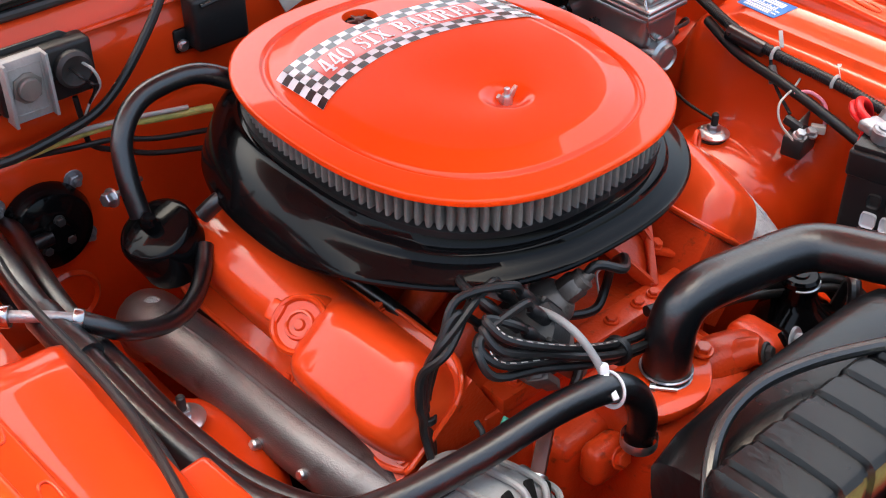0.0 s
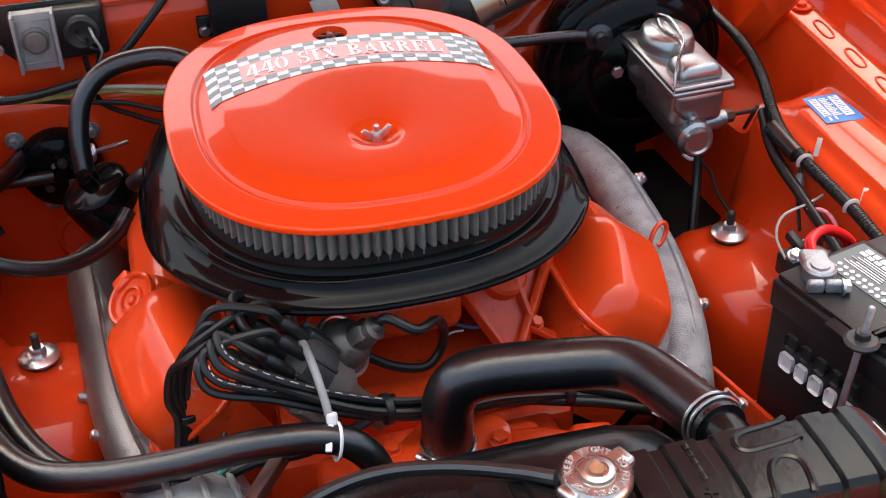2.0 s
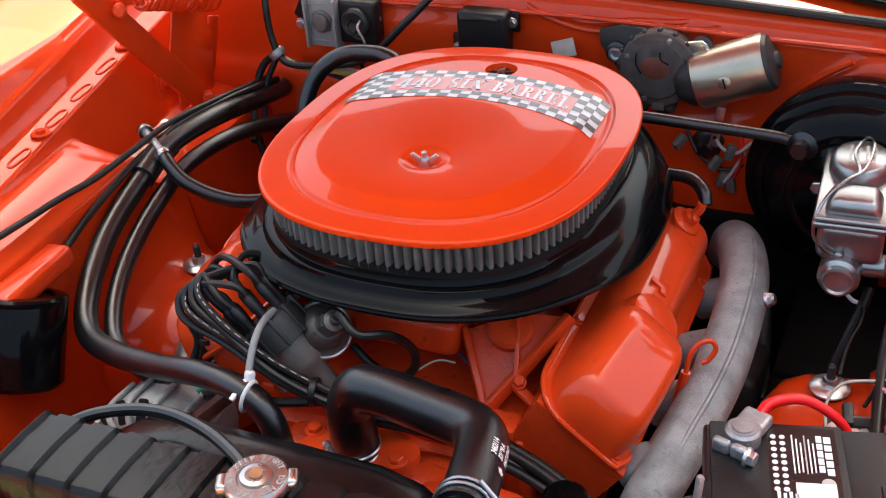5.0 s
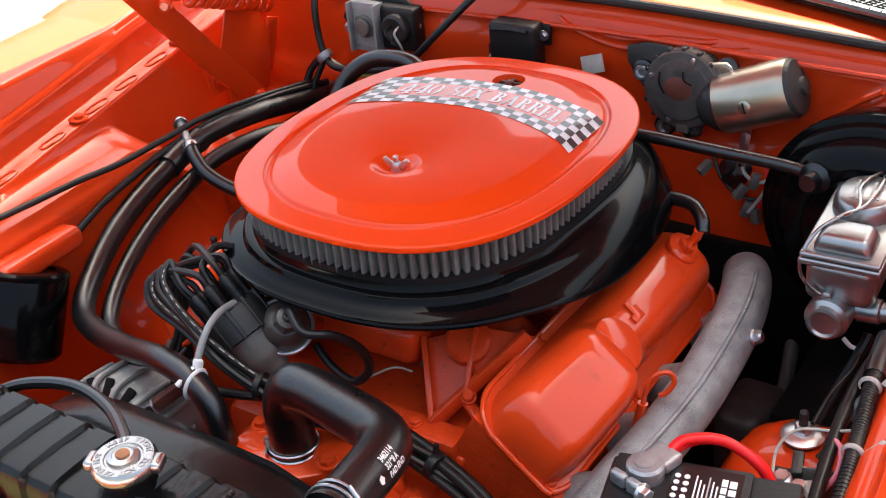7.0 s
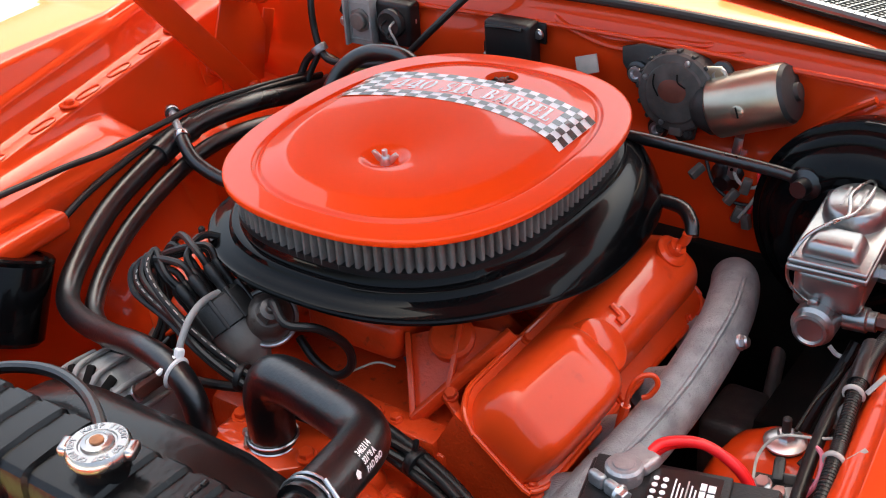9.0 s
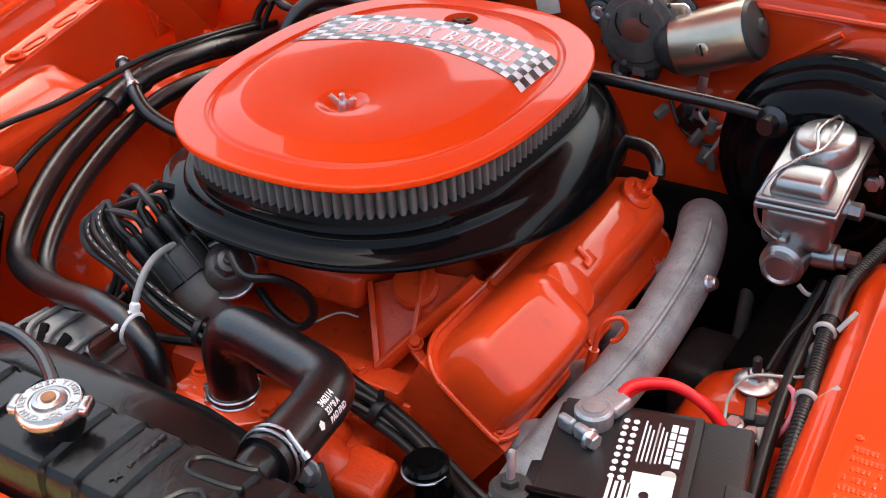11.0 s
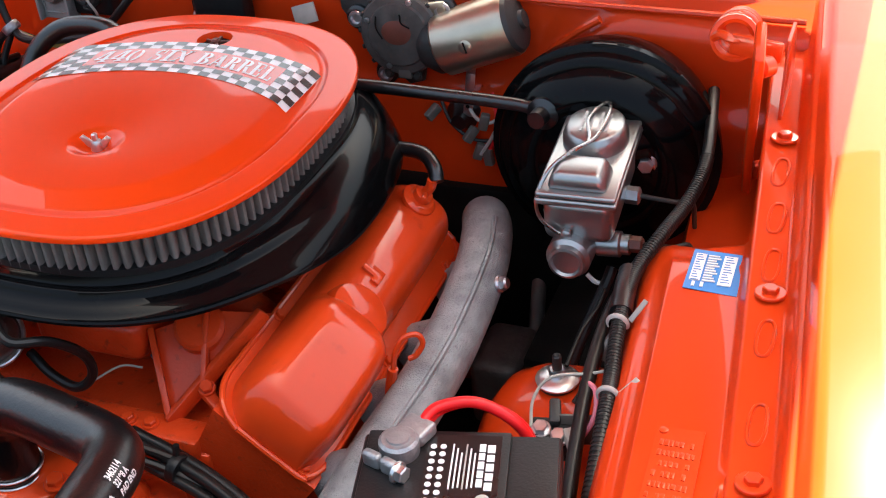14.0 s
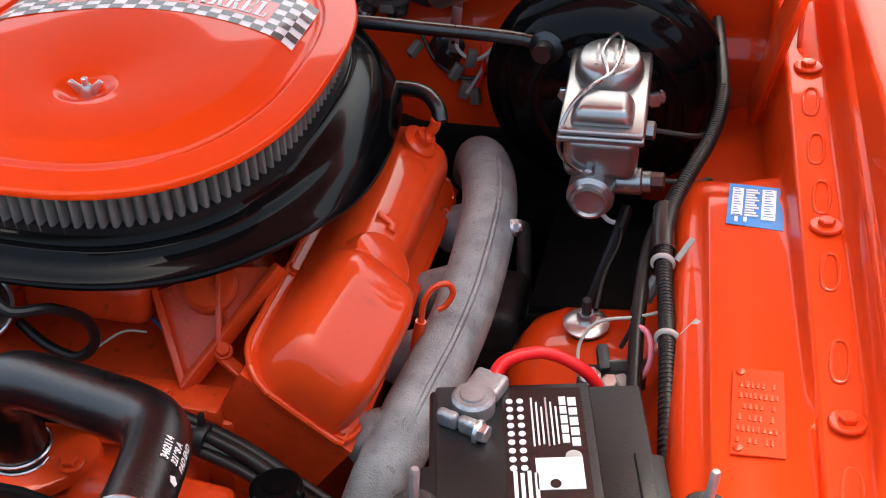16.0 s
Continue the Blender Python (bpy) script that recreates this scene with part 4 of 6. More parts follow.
xs_tank = sorted(set([-0.240, -0.239, -0.236, -0.231, -0.226] + [g + d for g in GROOVES for d in (-0.0088, -0.0078, -0.0068, -0.0048, -0.0038, 0.0038, 0.0048, 0.0068, 0.0078, 0.0088)] + [0.0, 0.027, 0.16, 0.18, 0.258, 0.264, 0.272, 0.284, 0.294, 0.299, 0.301]))
tank_out = []
for x in xs_tank:
    e = max(0.0, (-0.226 - x) / 0.014) ** 2 + max(0.0, (x - 0.258) / 0.043) ** 1.6
    zt = 0.9385 - 0.0045 * groove(x) - 0.034 * e
    ra, rb = -0.488 - 0.010 * e, -0.575 + 0.0030 * groove(x) + 0.014 * e
    tank_out.append([(x, ra + 0.004, 0.80), (x, ra, 0.86), (x, ra, zt - 0.014), (x, ra - 0.002, zt - 0.006), (x, ra - 0.007, zt - 0.001), (x, ra - 0.014, zt), (x, (ra + rb) / 2, zt + 0.001), (x, rb + 0.014, zt - 0.0005), (x, rb + 0.007, zt - 0.002), (x, rb + 0.002, zt - 0.007), (x, rb, zt - 0.015), (x, rb - 0.002, 0.86), (x, rb - 0.002, 0.80)])
tank = part("top_tank", loft(tank_out), TANK, rad, "black painted top tank", angle=28)
part("raised_loop", tube([(0.203, -0.494, 0.9365), (0.196, -0.497, 0.9368), (0.180, -0.499, 0.9370), (0.163, -0.501, 0.9372), (0.154, -0.506, 0.9372), (0.152, -0.514, 0.9372), (0.158, -0.521, 0.9372), (0.175, -0.521, 0.9372), (0.196, -0.519, 0.9372), (0.206, -0.516, 0.9368)], 0.0036, 8, 6), TANK, tank)
part("raised_loop", tube([(0.158, -0.571, 0.9345), (0.160, -0.562, 0.9368), (0.164, -0.548, 0.9372), (0.170, -0.538, 0.9373), (0.180, -0.533, 0.9373), (0.190, -0.538, 0.9373), (0.193, -0.548, 0.9372), (0.191, -0.562, 0.9368), (0.189, -0.571, 0.9345)], 0.0038, 8, 6), TANK, tank)
for k in range(5):
    part("cast_mark", box(0.0045, 0.0065, 0.0012, 0.0003, pose(0.113, -0.503 - 0.0085 * k, 0.9388, 0, 0, 8)), TANK, tank)
part("cast_mark", prism([(0.006 * math.cos(t) * (1 if k % 2 else 0.4), 0.006 * math.sin(t) * (1 if k % 2 else 0.4)) for k, t in enumerate(np.linspace(0, 2 * math.pi, 10, endpoint=False))], 0.001, 0.0, pose(0.112, -0.553, 0.9388)), TANK, tank, "pressed star mark")
for p, q in (((0.262, -0.522, 0.9372), (0.284, -0.530, 0.925)), ((0.272, -0.515, 0.934), (0.282, -0.545, 0.926)), ((0.256, -0.540, 0.938), (0.276, -0.552, 0.930))):
    part("scrape", bar(p, q, 0.0014, 0.0010, 0.0003), LEAD, tank, "bright scrape in the paint")
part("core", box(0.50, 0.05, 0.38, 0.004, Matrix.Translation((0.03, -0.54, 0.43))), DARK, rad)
part("rear_shroud", loft([[(x, -0.482 + dy, z0 + dz) for dy, dz in ((0.0, -0.02), (0.0, 0.0), (0.010, 0.002), (0.040, -0.003), (0.060, -0.012), (0.066, -0.022), (0.064, -0.045), (0.060, -0.06))] for x, z0 in ((-0.20, 0.880), (-0.17, 0.900), (-0.11, 0.909), (0.0, 0.911), (0.08, 0.909), (0.12, 0.898), (0.14, 0.880))]), TANK, rad, "smooth black shroud behind the tank")
part("side_strap", bar((0.30, -0.55, 0.90), (0.31, -0.50, 0.62), 0.004, 0.03), TANK, rad)
part("inlet_neck", tube([(0.173, -0.490, 0.895), (0.171, -0.468, 0.901), (0.168, -0.445, 0.898)], 0.019, 20), TANK, rad)
capm = toward((0.026, -0.532, 0.944), (0.0, -0.02, 1)) @ Matrix.Diagonal((0.84, 0.84, 0.9, 1))
part("filler_neck", lathe([(0.027, -0.012), (0.027, 0.010), (0.030, 0.013), (0.030, 0.016)], 28, capm), TANK, rad)
prof = [(0.028, 0.012), (0.0325, 0.012), (0.0335, 0.015), (0.033, 0.021), (0.030, 0.0245), (0.020, 0.0245), (0.019, 0.023), (0.017, 0.023), (0.016, 0.0265), (0.011, 0.0275), (0.0105, 0.0268), (0.001, 0.0268)]
cap_bm = lathe(prof, 48, capm)
for a in (25, 205):
    cap_bm = join(cap_bm, box(0.012, 0.022, 0.012, 0.004, capm @ pose(0, 0, 0.0115, 0, 0, a) @ Matrix.Translation((0.0345, 0, 0)), 3))
rcap = part("radiator_cap", cap_bm, CHROME, rad, "plated pressure cap with raised letters")
part("rivet", lathe([(0.0075, 0.0262), (0.0070, 0.0285), (0.002, 0.0292)], 20, capm), RUST, rcap, "rusty centre rivet")
for text, a0, flip in (("KEEP TIGHT", 100, 0), ("DO NOT OPEN HOT", 280, 0)):
    step = 13.5
    for i, ch in enumerate(text):
        if ch == " ":
            continue
        a = a0 - step * (i - (len(text) - 1) / 2) * (0.9 if len(text) > 11 else 1)
        lm = capm @ pose(0, 0, 0, 0, 0, a - 90 + 8) @ Matrix.Translation((0, 0.0255, 0.0247))
        part("letter", moved(lettering(ch, 0.0082, 0.0003, 0.0004), lm), LEAD, rcap)
part("overflow_tube", tube([(0.002, -0.512, 0.945), (-0.025, -0.492, 0.940), (-0.07, -0.468, 0.934), (-0.12, -0.455, 0.930), (-0.165, -0.458, 0.925), (-0.205, -0.475, 0.918), (-0.235, -0.50, 0.90), (-0.252, -0.53, 0.86)], 0.0062, 10), RUBBER, rad, "black overflow tube")

hose = thing("radiator_hose", (0.08, -0.34, 0.80), "thick black rubber upper radiator hose", "hose")
HP = [(-0.026, -0.293, 0.770), (-0.026, -0.293, 0.815), (-0.024, -0.293, 0.840), (-0.010, -0.294, 0.862), (0.02, -0.297, 0.868), (0.07, -0.308, 0.871), (0.108, -0.318, 0.874), (0.133, -0.330, 0.877), (0.148, -0.352, 0.881), (0.160, -0.400, 0.889), (0.167, -0.435, 0.895), (0.170, -0.458, 0.899)]
part("hose_body", tube(HP, 0.0252, 28, 8), RUBBER, hose)
for at_p, way in ((HP[0], (0, 0, 1)), (HP[10], (0.15, -1, 0.2))):
    m = toward(Vector(at_p) + Vector(way).normalized() * 0.010, way, 40)
    for dz in (-0.004, 0.004):
        part("wire_clamp", tube([m @ Vector((0.0268 * math.cos(a), 0.0268 * math.sin(a), dz)) for a in np.linspace(0, 2 * math.pi, 25)], 0.0014, 6, 1), STEEL, hose, "zinc wire clamp")
    part("clamp_screw", moved(lathe([(0.0022, -0.012), (0.0022, 0.010), (0.0045, 0.010), (0.0045, 0.016)], 10), m @ pose(0.029, 0, 0, 90, 0, 0)), STEEL, hose)
axis_d = Vector((-0.24, 0.96, -0.15)).normalized()
axis_c = Vector((0.1555, -0.380, 0.8858))
side_v = axis_d.cross(Vector((0, 0, 1))).normalized()
up_v = side_v.cross(axis_d).normalized()


def on_hose(along, a):
    return axis_c + axis_d * along + 0.0261 * (math.cos(a) * up_v + math.sin(a) * side_v)


for k, text in enumerate(("3462114", "32198 A", "RAD END")):
    bm = lettering(text, 0.0082, 0.0003)
    for v in bm.verts:
        v.co = on_hose(v.co.x * 0.85 + (0.004 if k == 2 else 0.0), radians(38 + 19 * k) - v.co.y / 0.0257)
    part("printed_line", bm, WHITE, hose, "white printed part number")
star = bmesh.new()
star.faces.new([star.verts.new(on_hose(-0.026 + 0.0046 * math.cos(a), radians(66) - 0.0046 * math.sin(a) / 0.0257)) for a in np.linspace(0, 2 * math.pi, 5, endpoint=False)])
part("printed_badge", star, WHITE, hose, "white five-sided printed badge")

# heater hoses that run along the passenger side to the water pump
hh = thing("heater_hoses", (-0.36, 0.0, 0.75), "pair of black heater hoses along the inner fender", "hose")
H1 = [(-0.478, 0.365, 0.845), (-0.480, 0.30, 0.855), (-0.492, 0.20, 0.872), (-0.503, 0.10, 0.876), (-0.497, 0.01, 0.864), (-0.484, -0.09, 0.840), (-0.458, -0.175, 0.810), (-0.418, -0.232, 0.798), (-0.36, -0.262, 0.803), (-0.28, -0.283, 0.818), (-0.20, -0.300, 0.838), (-0.14, -0.312, 0.838), (-0.110, -0.320, 0.818), (-0.098, -0.325, 0.785), (-0.096, -0.322, 0.745)]
H2 = [(-0.430, 0.365, 0.800), (-0.440, 0.30, 0.820), (-0.462, 0.20, 0.846), (-0.475, 0.10, 0.852), (-0.470, 0.01, 0.840), (-0.458, -0.08, 0.816), (-0.435, -0.155, 0.792), (-0.395, -0.215, 0.778), (-0.34, -0.248, 0.780), (-0.29, -0.268, 0.780), (-0.262, -0.280, 0.760), (-0.255, -0.285, 0.70)]
part("outer_hose", tube(H1, 0.0148, 18), RUBBER, hh)
part("inner_hose", tube(H2, 0.0120, 18), RUBBER, hh)
part("cable_tie", tube([Vector((-0.136, -0.313, 0.836)) + Vector((0.004 * math.sin(a), 0.0165 * math.cos(a), 0.0170 * math.sin(a) - 0.001)) for a in np.linspace(0, 2 * math.pi, 17)], 0.0016, 6, 2, 1.6), WHITE, hh, "white cable tie")
part("tie_end", join(box(0.010, 0.010, 0.014, 0.003, toward((-0.1385, -0.3055, 0.847), (0.1, 0.3, 0.9))), bar((-0.140, -0.308, 0.852), (-0.147, -0.330, 0.840), 0.006, 0.004, 0.001)), WHITE, hh)
part("hose_clamp", lathe([(0.0185, -0.006), (0.019, -0.005), (0.019, 0.005), (0.0185, 0.006)], 24, toward((-0.098, -0.324, 0.752), (0, 0, 1)), cap=False), STEEL, hh, "worm-drive clamp")

# power steering pump
ps = thing("power_steering_pump", (0.215, -0.30, 0.58), "black power steering pump with filler cap", "pump")
part("reservoir", lathe([(0.040, 0.0), (0.052, 0.01), (0.055, 0.06), (0.054, 0.11), (0.045, 0.135), (0.025, 0.150), (0.018, 0.165), (0.018, 0.185)], 28, pose(0.212, -0.292, 0.59, 0, 0, 0)), BLACK, ps)
part("filler_cap", lathe([(0.024, 0.0), (0.028, 0.002), (0.028, 0.008), (0.024, 0.011), (0.013, 0.011), (0.012, 0.013), (0.002, 0.013)], 30, pose(0.206, -0.290, 0.772, 0, 0, 0) @ Matrix.Diagonal((0.8, 0.8, 1, 1))), BLACK, ps, "black ribbed filler cap")
part("cap_rim", tube([(0.206 + 0.0228 * math.cos(a), -0.290 + 0.0228 * math.sin(a), 0.774) for a in np.linspace(3.6, 6.2, 12)], 0.0014, 6, 2), STEEL, ps)
part("bracket", join(bar((0.105, -0.345, 0.775), (0.19, -0.40, 0.66), 0.035, 0.008), bar((0.19, -0.40, 0.66), (0.26, -0.43, 0.58), 0.05, 0.008)), BLACK, ps)
part("bracket_bolt", hexbolt((0.112, -0.352, 0.778), (0.2, -0.9, 0.3), 0.009, 0.009, 1.7), LEAD, ps)
part("pulley", lathe([(0.02, 0), (0.075, 0.002), (0.078, 0.006), (0.066, 0.012), (0.078, 0.018), (0.075, 0.022), (0.02, 0.02)], 36, toward((0.225, -0.385, 0.63), (0.05, -1, 0.02))), BLACK, ps)
part("belt", tube([(0.225 + 0.078 * math.cos(a), -0.397, 0.63 + 0.078 * math.sin(a)) for a in np.linspace(-0.6, 3.6, 20)] + [(0.06, -0.397, 0.52)], 0.006, 8, 2), RUBBER, ps)
part("return_hose", tube([(0.25, -0.30, 0.66), (0.268, -0.31, 0.72), (0.262, -0.325, 0.765), (0.25, -0.34, 0.73), (0.25, -0.35, 0.65)], 0.008, 10), RUBBER, ps)

# fan behind the radiator
fan = thing("cooling_fan", (0.0, -0.40, 0.50), "black engine fan behind the radiator", "fan")
for k in range(5):
    part("blade", box(0.07, 0.20, 0.003, 0.001, toward((0.0, -0.41, 0.60), (0, -1, 0)) @ pose(0, 0, 0, 0, 0, 72 * k + 14) @ pose(0, 0.11, 0, 0, 25, 0)), BLACK, fan)
part("hub", lathe([(0.05, 0), (0.05, 0.03), (0.02, 0.04)], 24, toward((0, -0.39, 0.60), (0, -1, 0))), BLACK, fan)

# alternator
alt = thing("alternator", (-0.235, -0.335, 0.66), "grey cast-alloy alternator with finned case", "alternator")
am = toward((-0.278, -0.298, 0.722), (0.12, -0.98, 0.16), 0) @ Matrix.Scale(0.94, 4)
part("body", lathe([(0.050, -0.075), (0.066, -0.070), (0.072, -0.055), (0.073, 0.03), (0.068, 0.042), (0.050, 0.050), (0.020, 0.052)], 40, am), ALLOY, alt)
for k in range(14):
    a = 2 * math.pi * k / 14
    part("fin", tube([am @ Vector((r * math.cos(a), r * math.sin(a), z)) for r, z in ((0.076, -0.02), (0.077, 0.028), (0.071, 0.046), (0.052, 0.054), (0.03, 0.055))], 0.0036, 8, 4), ALLOY, alt)
for k in range(14):
    a = 2 * math.pi * (k + 0.5) / 14
    part("vent", box(0.030, 0.0130, 0.006, 0.003, am @ pose(0.063 * math.cos(a), 0.063 * math.sin(a), 0.039, 0, 32, math.degrees(a))), DARK, alt)
part("pulley", lathe([(0.012, 0.05), (0.034, 0.055), (0.036, 0.060), (0.030, 0.066), (0.036, 0.072), (0.034, 0.077), (0.01, 0.078)], 28, am), STEEL, alt)
part("brace", bar((-0.186, -0.282, 0.800), (-0.221, -0.305, 0.772), 0.014, 0.014), BROWN, alt, "brown rusty brace sleeve")
part("brace_bolt", hexbolt((-0.222, -0.306, 0.771), (-0.7, -0.5, -0.4), 0.008, 0.010, 1.3), STEEL, alt)
part("terminal_block", box(0.035, 0.03, 0.024, 0.006, pose(-0.240, -0.300, 0.755, 0, 20, 8), 3), ALLOY, alt)

# ---- ignition ----
dis = thing("distributor", (-0.145, -0.22, 0.72), "black-capped distributor with plug leads", "distributor")
dm = toward((-0.110, -0.217, 0.800), (-0.64, -0.02, 0.77)) @ Matrix.Diagonal((0.72, 0.72, 0.9, 1))
part("housing", lathe([(0.018, -0.06), (0.022, 0.0), (0.036, 0.016), (0.042, 0.026), (0.042, 0.056)], 32, dm), GREYPAINT, dis, "dusty grey housing")
for k in range(10):
    part("cap_rib", box(0.010, 0.007, 0.044, 0.002, dm @ pose(0, 0, 0, 0, 0, 36 * k + 10) @ Matrix.Translation((0.050, 0, 0.056))), CHARCOAL, dis)
for k in range(2):
    part("clip_block", box(0.016, 0.022, 0.050, 0.003, dm @ pose(0, 0, 0, 0, 0, 250 + 60 * k) @ Matrix.Translation((0.050, 0, 0.010))), GREYPAINT, dis)
part("cap", lathe([(0.053, 0.058), (0.053, 0.084), (0.050, 0.094), (0.036, 0.099), (0.030, 0.100), (0.012, 0.101)], 32, dm), CHARCOAL, dis, "dusty black cap")
towers = []
for k in range(8):
    a = 2 * math.pi * k / 8
    tm = dm @ Matrix.Translation((0.038 * math.cos(a), 0.038 * math.sin(a), 0.090))
    part("tower", lathe([(0.0085, 0), (0.0085, 0.022), (0.0095, 0.024), (0.0095, 0.040), (0.006, 0.046)], 14, tm), PLASTIC, dis)
    towers.append(tm @ Vector((0, 0, 0.042)))
cm = dm @ Matrix.Translation((0, 0, 0.092))
part("coil_tower", lathe([(0.0095, 0), (0.0095, 0.026), (0.0105, 0.028), (0.0105, 0.044), (0.006, 0.05)], 14, cm), PLASTIC, dis)
part("clip", box(0.020, 0.006, 0.045, 0.002, dm @ pose(0.02, -0.052, 0.03, 0, 0, 20)), GREYPAINT, dis)
part("block_plate", box(0.034, 0.010, 0.030, 0.003, dm @ pose(0.036, -0.042, 0.028, 0, 0, 40)), GREYPAINT, dis)
va = toward((-0.108, -0.196, 0.847), (0.55, -0.40, 0.62)) @ Matrix.Diagonal((0.84, 0.84, 1, 1))
part("vacuum_can", lathe([(0.010, -0.022), (0.024, -0.014), (0.035, -0.006), (0.037, -0.002), (0.037, 0.001), (0.036, 0.003), (0.033, 0.004), (0.031, 0.010), (0.028, 0.018), (0.022, 0.024), (0.019, 0.026)], 36, va), BELL, dis, "dull brown-grey vacuum can")
part("can_rim", tube([va @ Vector((0.0375 * math.cos(a), 0.0375 * math.sin(a), 0.001)) for a in np.linspace(0, 2 * math.pi, 41)], 0.0030, 10, 1), STEEL, dis, "bright crimped rim")
part("can_neck", join(lathe([(0.0165, 0.024), (0.0175, 0.027), (0.0175, 0.042), (0.0150, 0.045)], 6, va), lathe([(0.0145, 0.044), (0.0145, 0.052), (0.008, 0.054), (0.006, 0.062)], 18, va)), BELL, dis, "brown-grey hex neck")
part("vacuum_hose", tube([va @ Vector((0, 0, 0.052)), va @ Vector((0.002, 0.002, 0.070)), (-0.040, -0.236, 0.884), (-0.015, -0.215, 0.874), (-0.002, -0.190, 0.842), (-0.003, -0.185, 0.812), (-0.022, -0.190, 0.795), (-0.055, -0.185, 0.800), (-0.085, -0.175, 0.815)], 0.0052, 10), WIRE, dis)


def lead(points, r=0.0043, name="plug_lead", material=WIRE, parent=dis, label=""):
    return part(name, tube(points, r, 8, 6), material, parent, label)


collar = Vector((-0.081, -0.272, 0.824))
order = sorted(towers, key=lambda p: p.y)
for k, off in enumerate(((0, 0, 0.010), (0.0, -0.009, 0.004), (0.0, 0.006, 0.001), (0.0, -0.004, -0.007))):
    tpt, off = order[k], Vector(off)
    wide = 0.010 * k
    pts = [tpt, tpt + Vector((-0.014, -0.003, 0.016)), Vector((-0.226 - 0.007 * k, -0.236 - 0.004 * k, 0.922 - 0.006 * k)), Vector((-0.220 - 0.007 * k, -0.256 - 0.003 * k, 0.908 - 0.009 * k)), Vector((-0.182 - 0.002 * k, -0.270, 0.886 - 0.008 * k)), Vector((-0.130, -0.275, 0.850 - 0.002 * k)) + off * 0.8, collar + off, Vector((-0.02, -0.270, 0.810)) + off, Vector((0.05, -0.245, 0.785)) + off, Vector((0.15, -0.238, 0.755)) + off, Vector((0.255, -0.272, 0.735)) + off, Vector((0.272, -0.25, 0.715))]
    lead(pts)
    line = smooth_line(pts[2:7], 8)
    if k in (0, 2):
        for i in range(4, len(line) - 2, 2):
            way = line[i + 1] - line[i]
            part("printed_dash", box(0.0012, 0.0006, way.length * 1.1, 0.0, toward(line[i] + Vector((0.001, -0.0022, 0.0040)), way)), GREYWIRE, dis)
for k, y in enumerate((-0.19, -0.12, -0.05, 0.06)):
    tpt = order[4 + k]
    lead([tpt, tpt + Vector((-0.014, 0.0, 0.017)), Vector((-0.226 - 0.009 * k, -0.198 - 0.006 * k, 0.922 - 0.012 * k)), Vector((-0.250 - 0.008 * k, -0.203, 0.885 - 0.008 * k)), Vector((-0.264 - 0.006 * k, -0.199 - 0.003 * k, 0.830)), Vector((-0.262 - 0.005 * k, -0.198 - 0.003 * k, 0.798)), Vector((-0.276 - 0.006 * k, -0.212, 0.735)), Vector((-0.330, y, 0.690))])
part("collar", lathe([(0.015, -0.004), (0.016, -0.003), (0.016, 0.003), (0.015, 0.004)], 16, toward(collar, (1, 0.2, -0.1))), PLASTIC, dis, "black lead separator")
part("collar", lathe([(0.010, -0.004), (0.011, -0.003), (0.011, 0.003), (0.010, 0.004)], 14, toward((-0.268, -0.200, 0.800), (0, 0.1, 1))), PLASTIC, dis, "black lead separator")
cw = dm @ Vector((0, 0, 0.14))
lead([cw, cw + Vector((-0.012, 0.008, 0.014)), cw + Vector((-0.012, 0.045, 0.020)), Vector((-0.15, -0.13, 0.875)), Vector((-0.10, -0.05, 0.86))], 0.0045, "coil_lead")

# pale metal fuel tube in front of the pan
single("fuel_tube", tube([(-0.150, -0.140, 0.860), (-0.150, -0.195, 0.876), (-0.147, -0.243, 0.887), (-0.144, -0.272, 0.882), (-0.141, -0.293, 0.866), (-0.139, -0.305, 0.850)], 0.0040, 12), ALLOY, "bent pale metal fuel line passing down by the distributor", "tube")

# battery harness across the front of the engine
single("battery_cable", tube([(0.02, -0.225, 0.79), (0.10, -0.235, 0.775), (0.16, -0.248, 0.765), (0.22, -0.272, 0.752), (0.275, -0.30, 0.745), (0.31, -0.34, 0.70), (0.33, -0.40, 0.62)], 0.0062, 12), WIRE, "black battery cable across the engine front", "cable")
single("starter_cable", tube([(0.02, -0.232, 0.778), (0.10, -0.246, 0.765), (0.16, -0.258, 0.756), (0.22, -0.280, 0.744), (0.272, -0.306, 0.736), (0.305, -0.345, 0.69), (0.322, -0.40, 0.61)], 0.0055, 12), WIRE, "black starter cable across the engine front", "cable")
single("cable_clip", join(lathe([(0.0145, -0.005), (0.0155, -0.003), (0.0155, 0.003), (0.0145, 0.005)], 18, toward((0.118, -0.240, 0.768), (1, -0.15, -0.15))), bar((0.118, -0.238, 0.780), (0.118, -0.234, 0.794), 0.006, 0.006)), PLASTIC, "black plastic clip holding the cables", "clip")
single("ground_cable", tube([(0.06, -0.222, 0.785), (0.12, -0.230, 0.772), (0.18, -0.246, 0.760), (0.24, -0.270, 0.742), (0.285, -0.29, 0.715), (0.30, -0.33, 0.65)], 0.006, 12), WIRE, "thin black cable across the engine front", "cable")

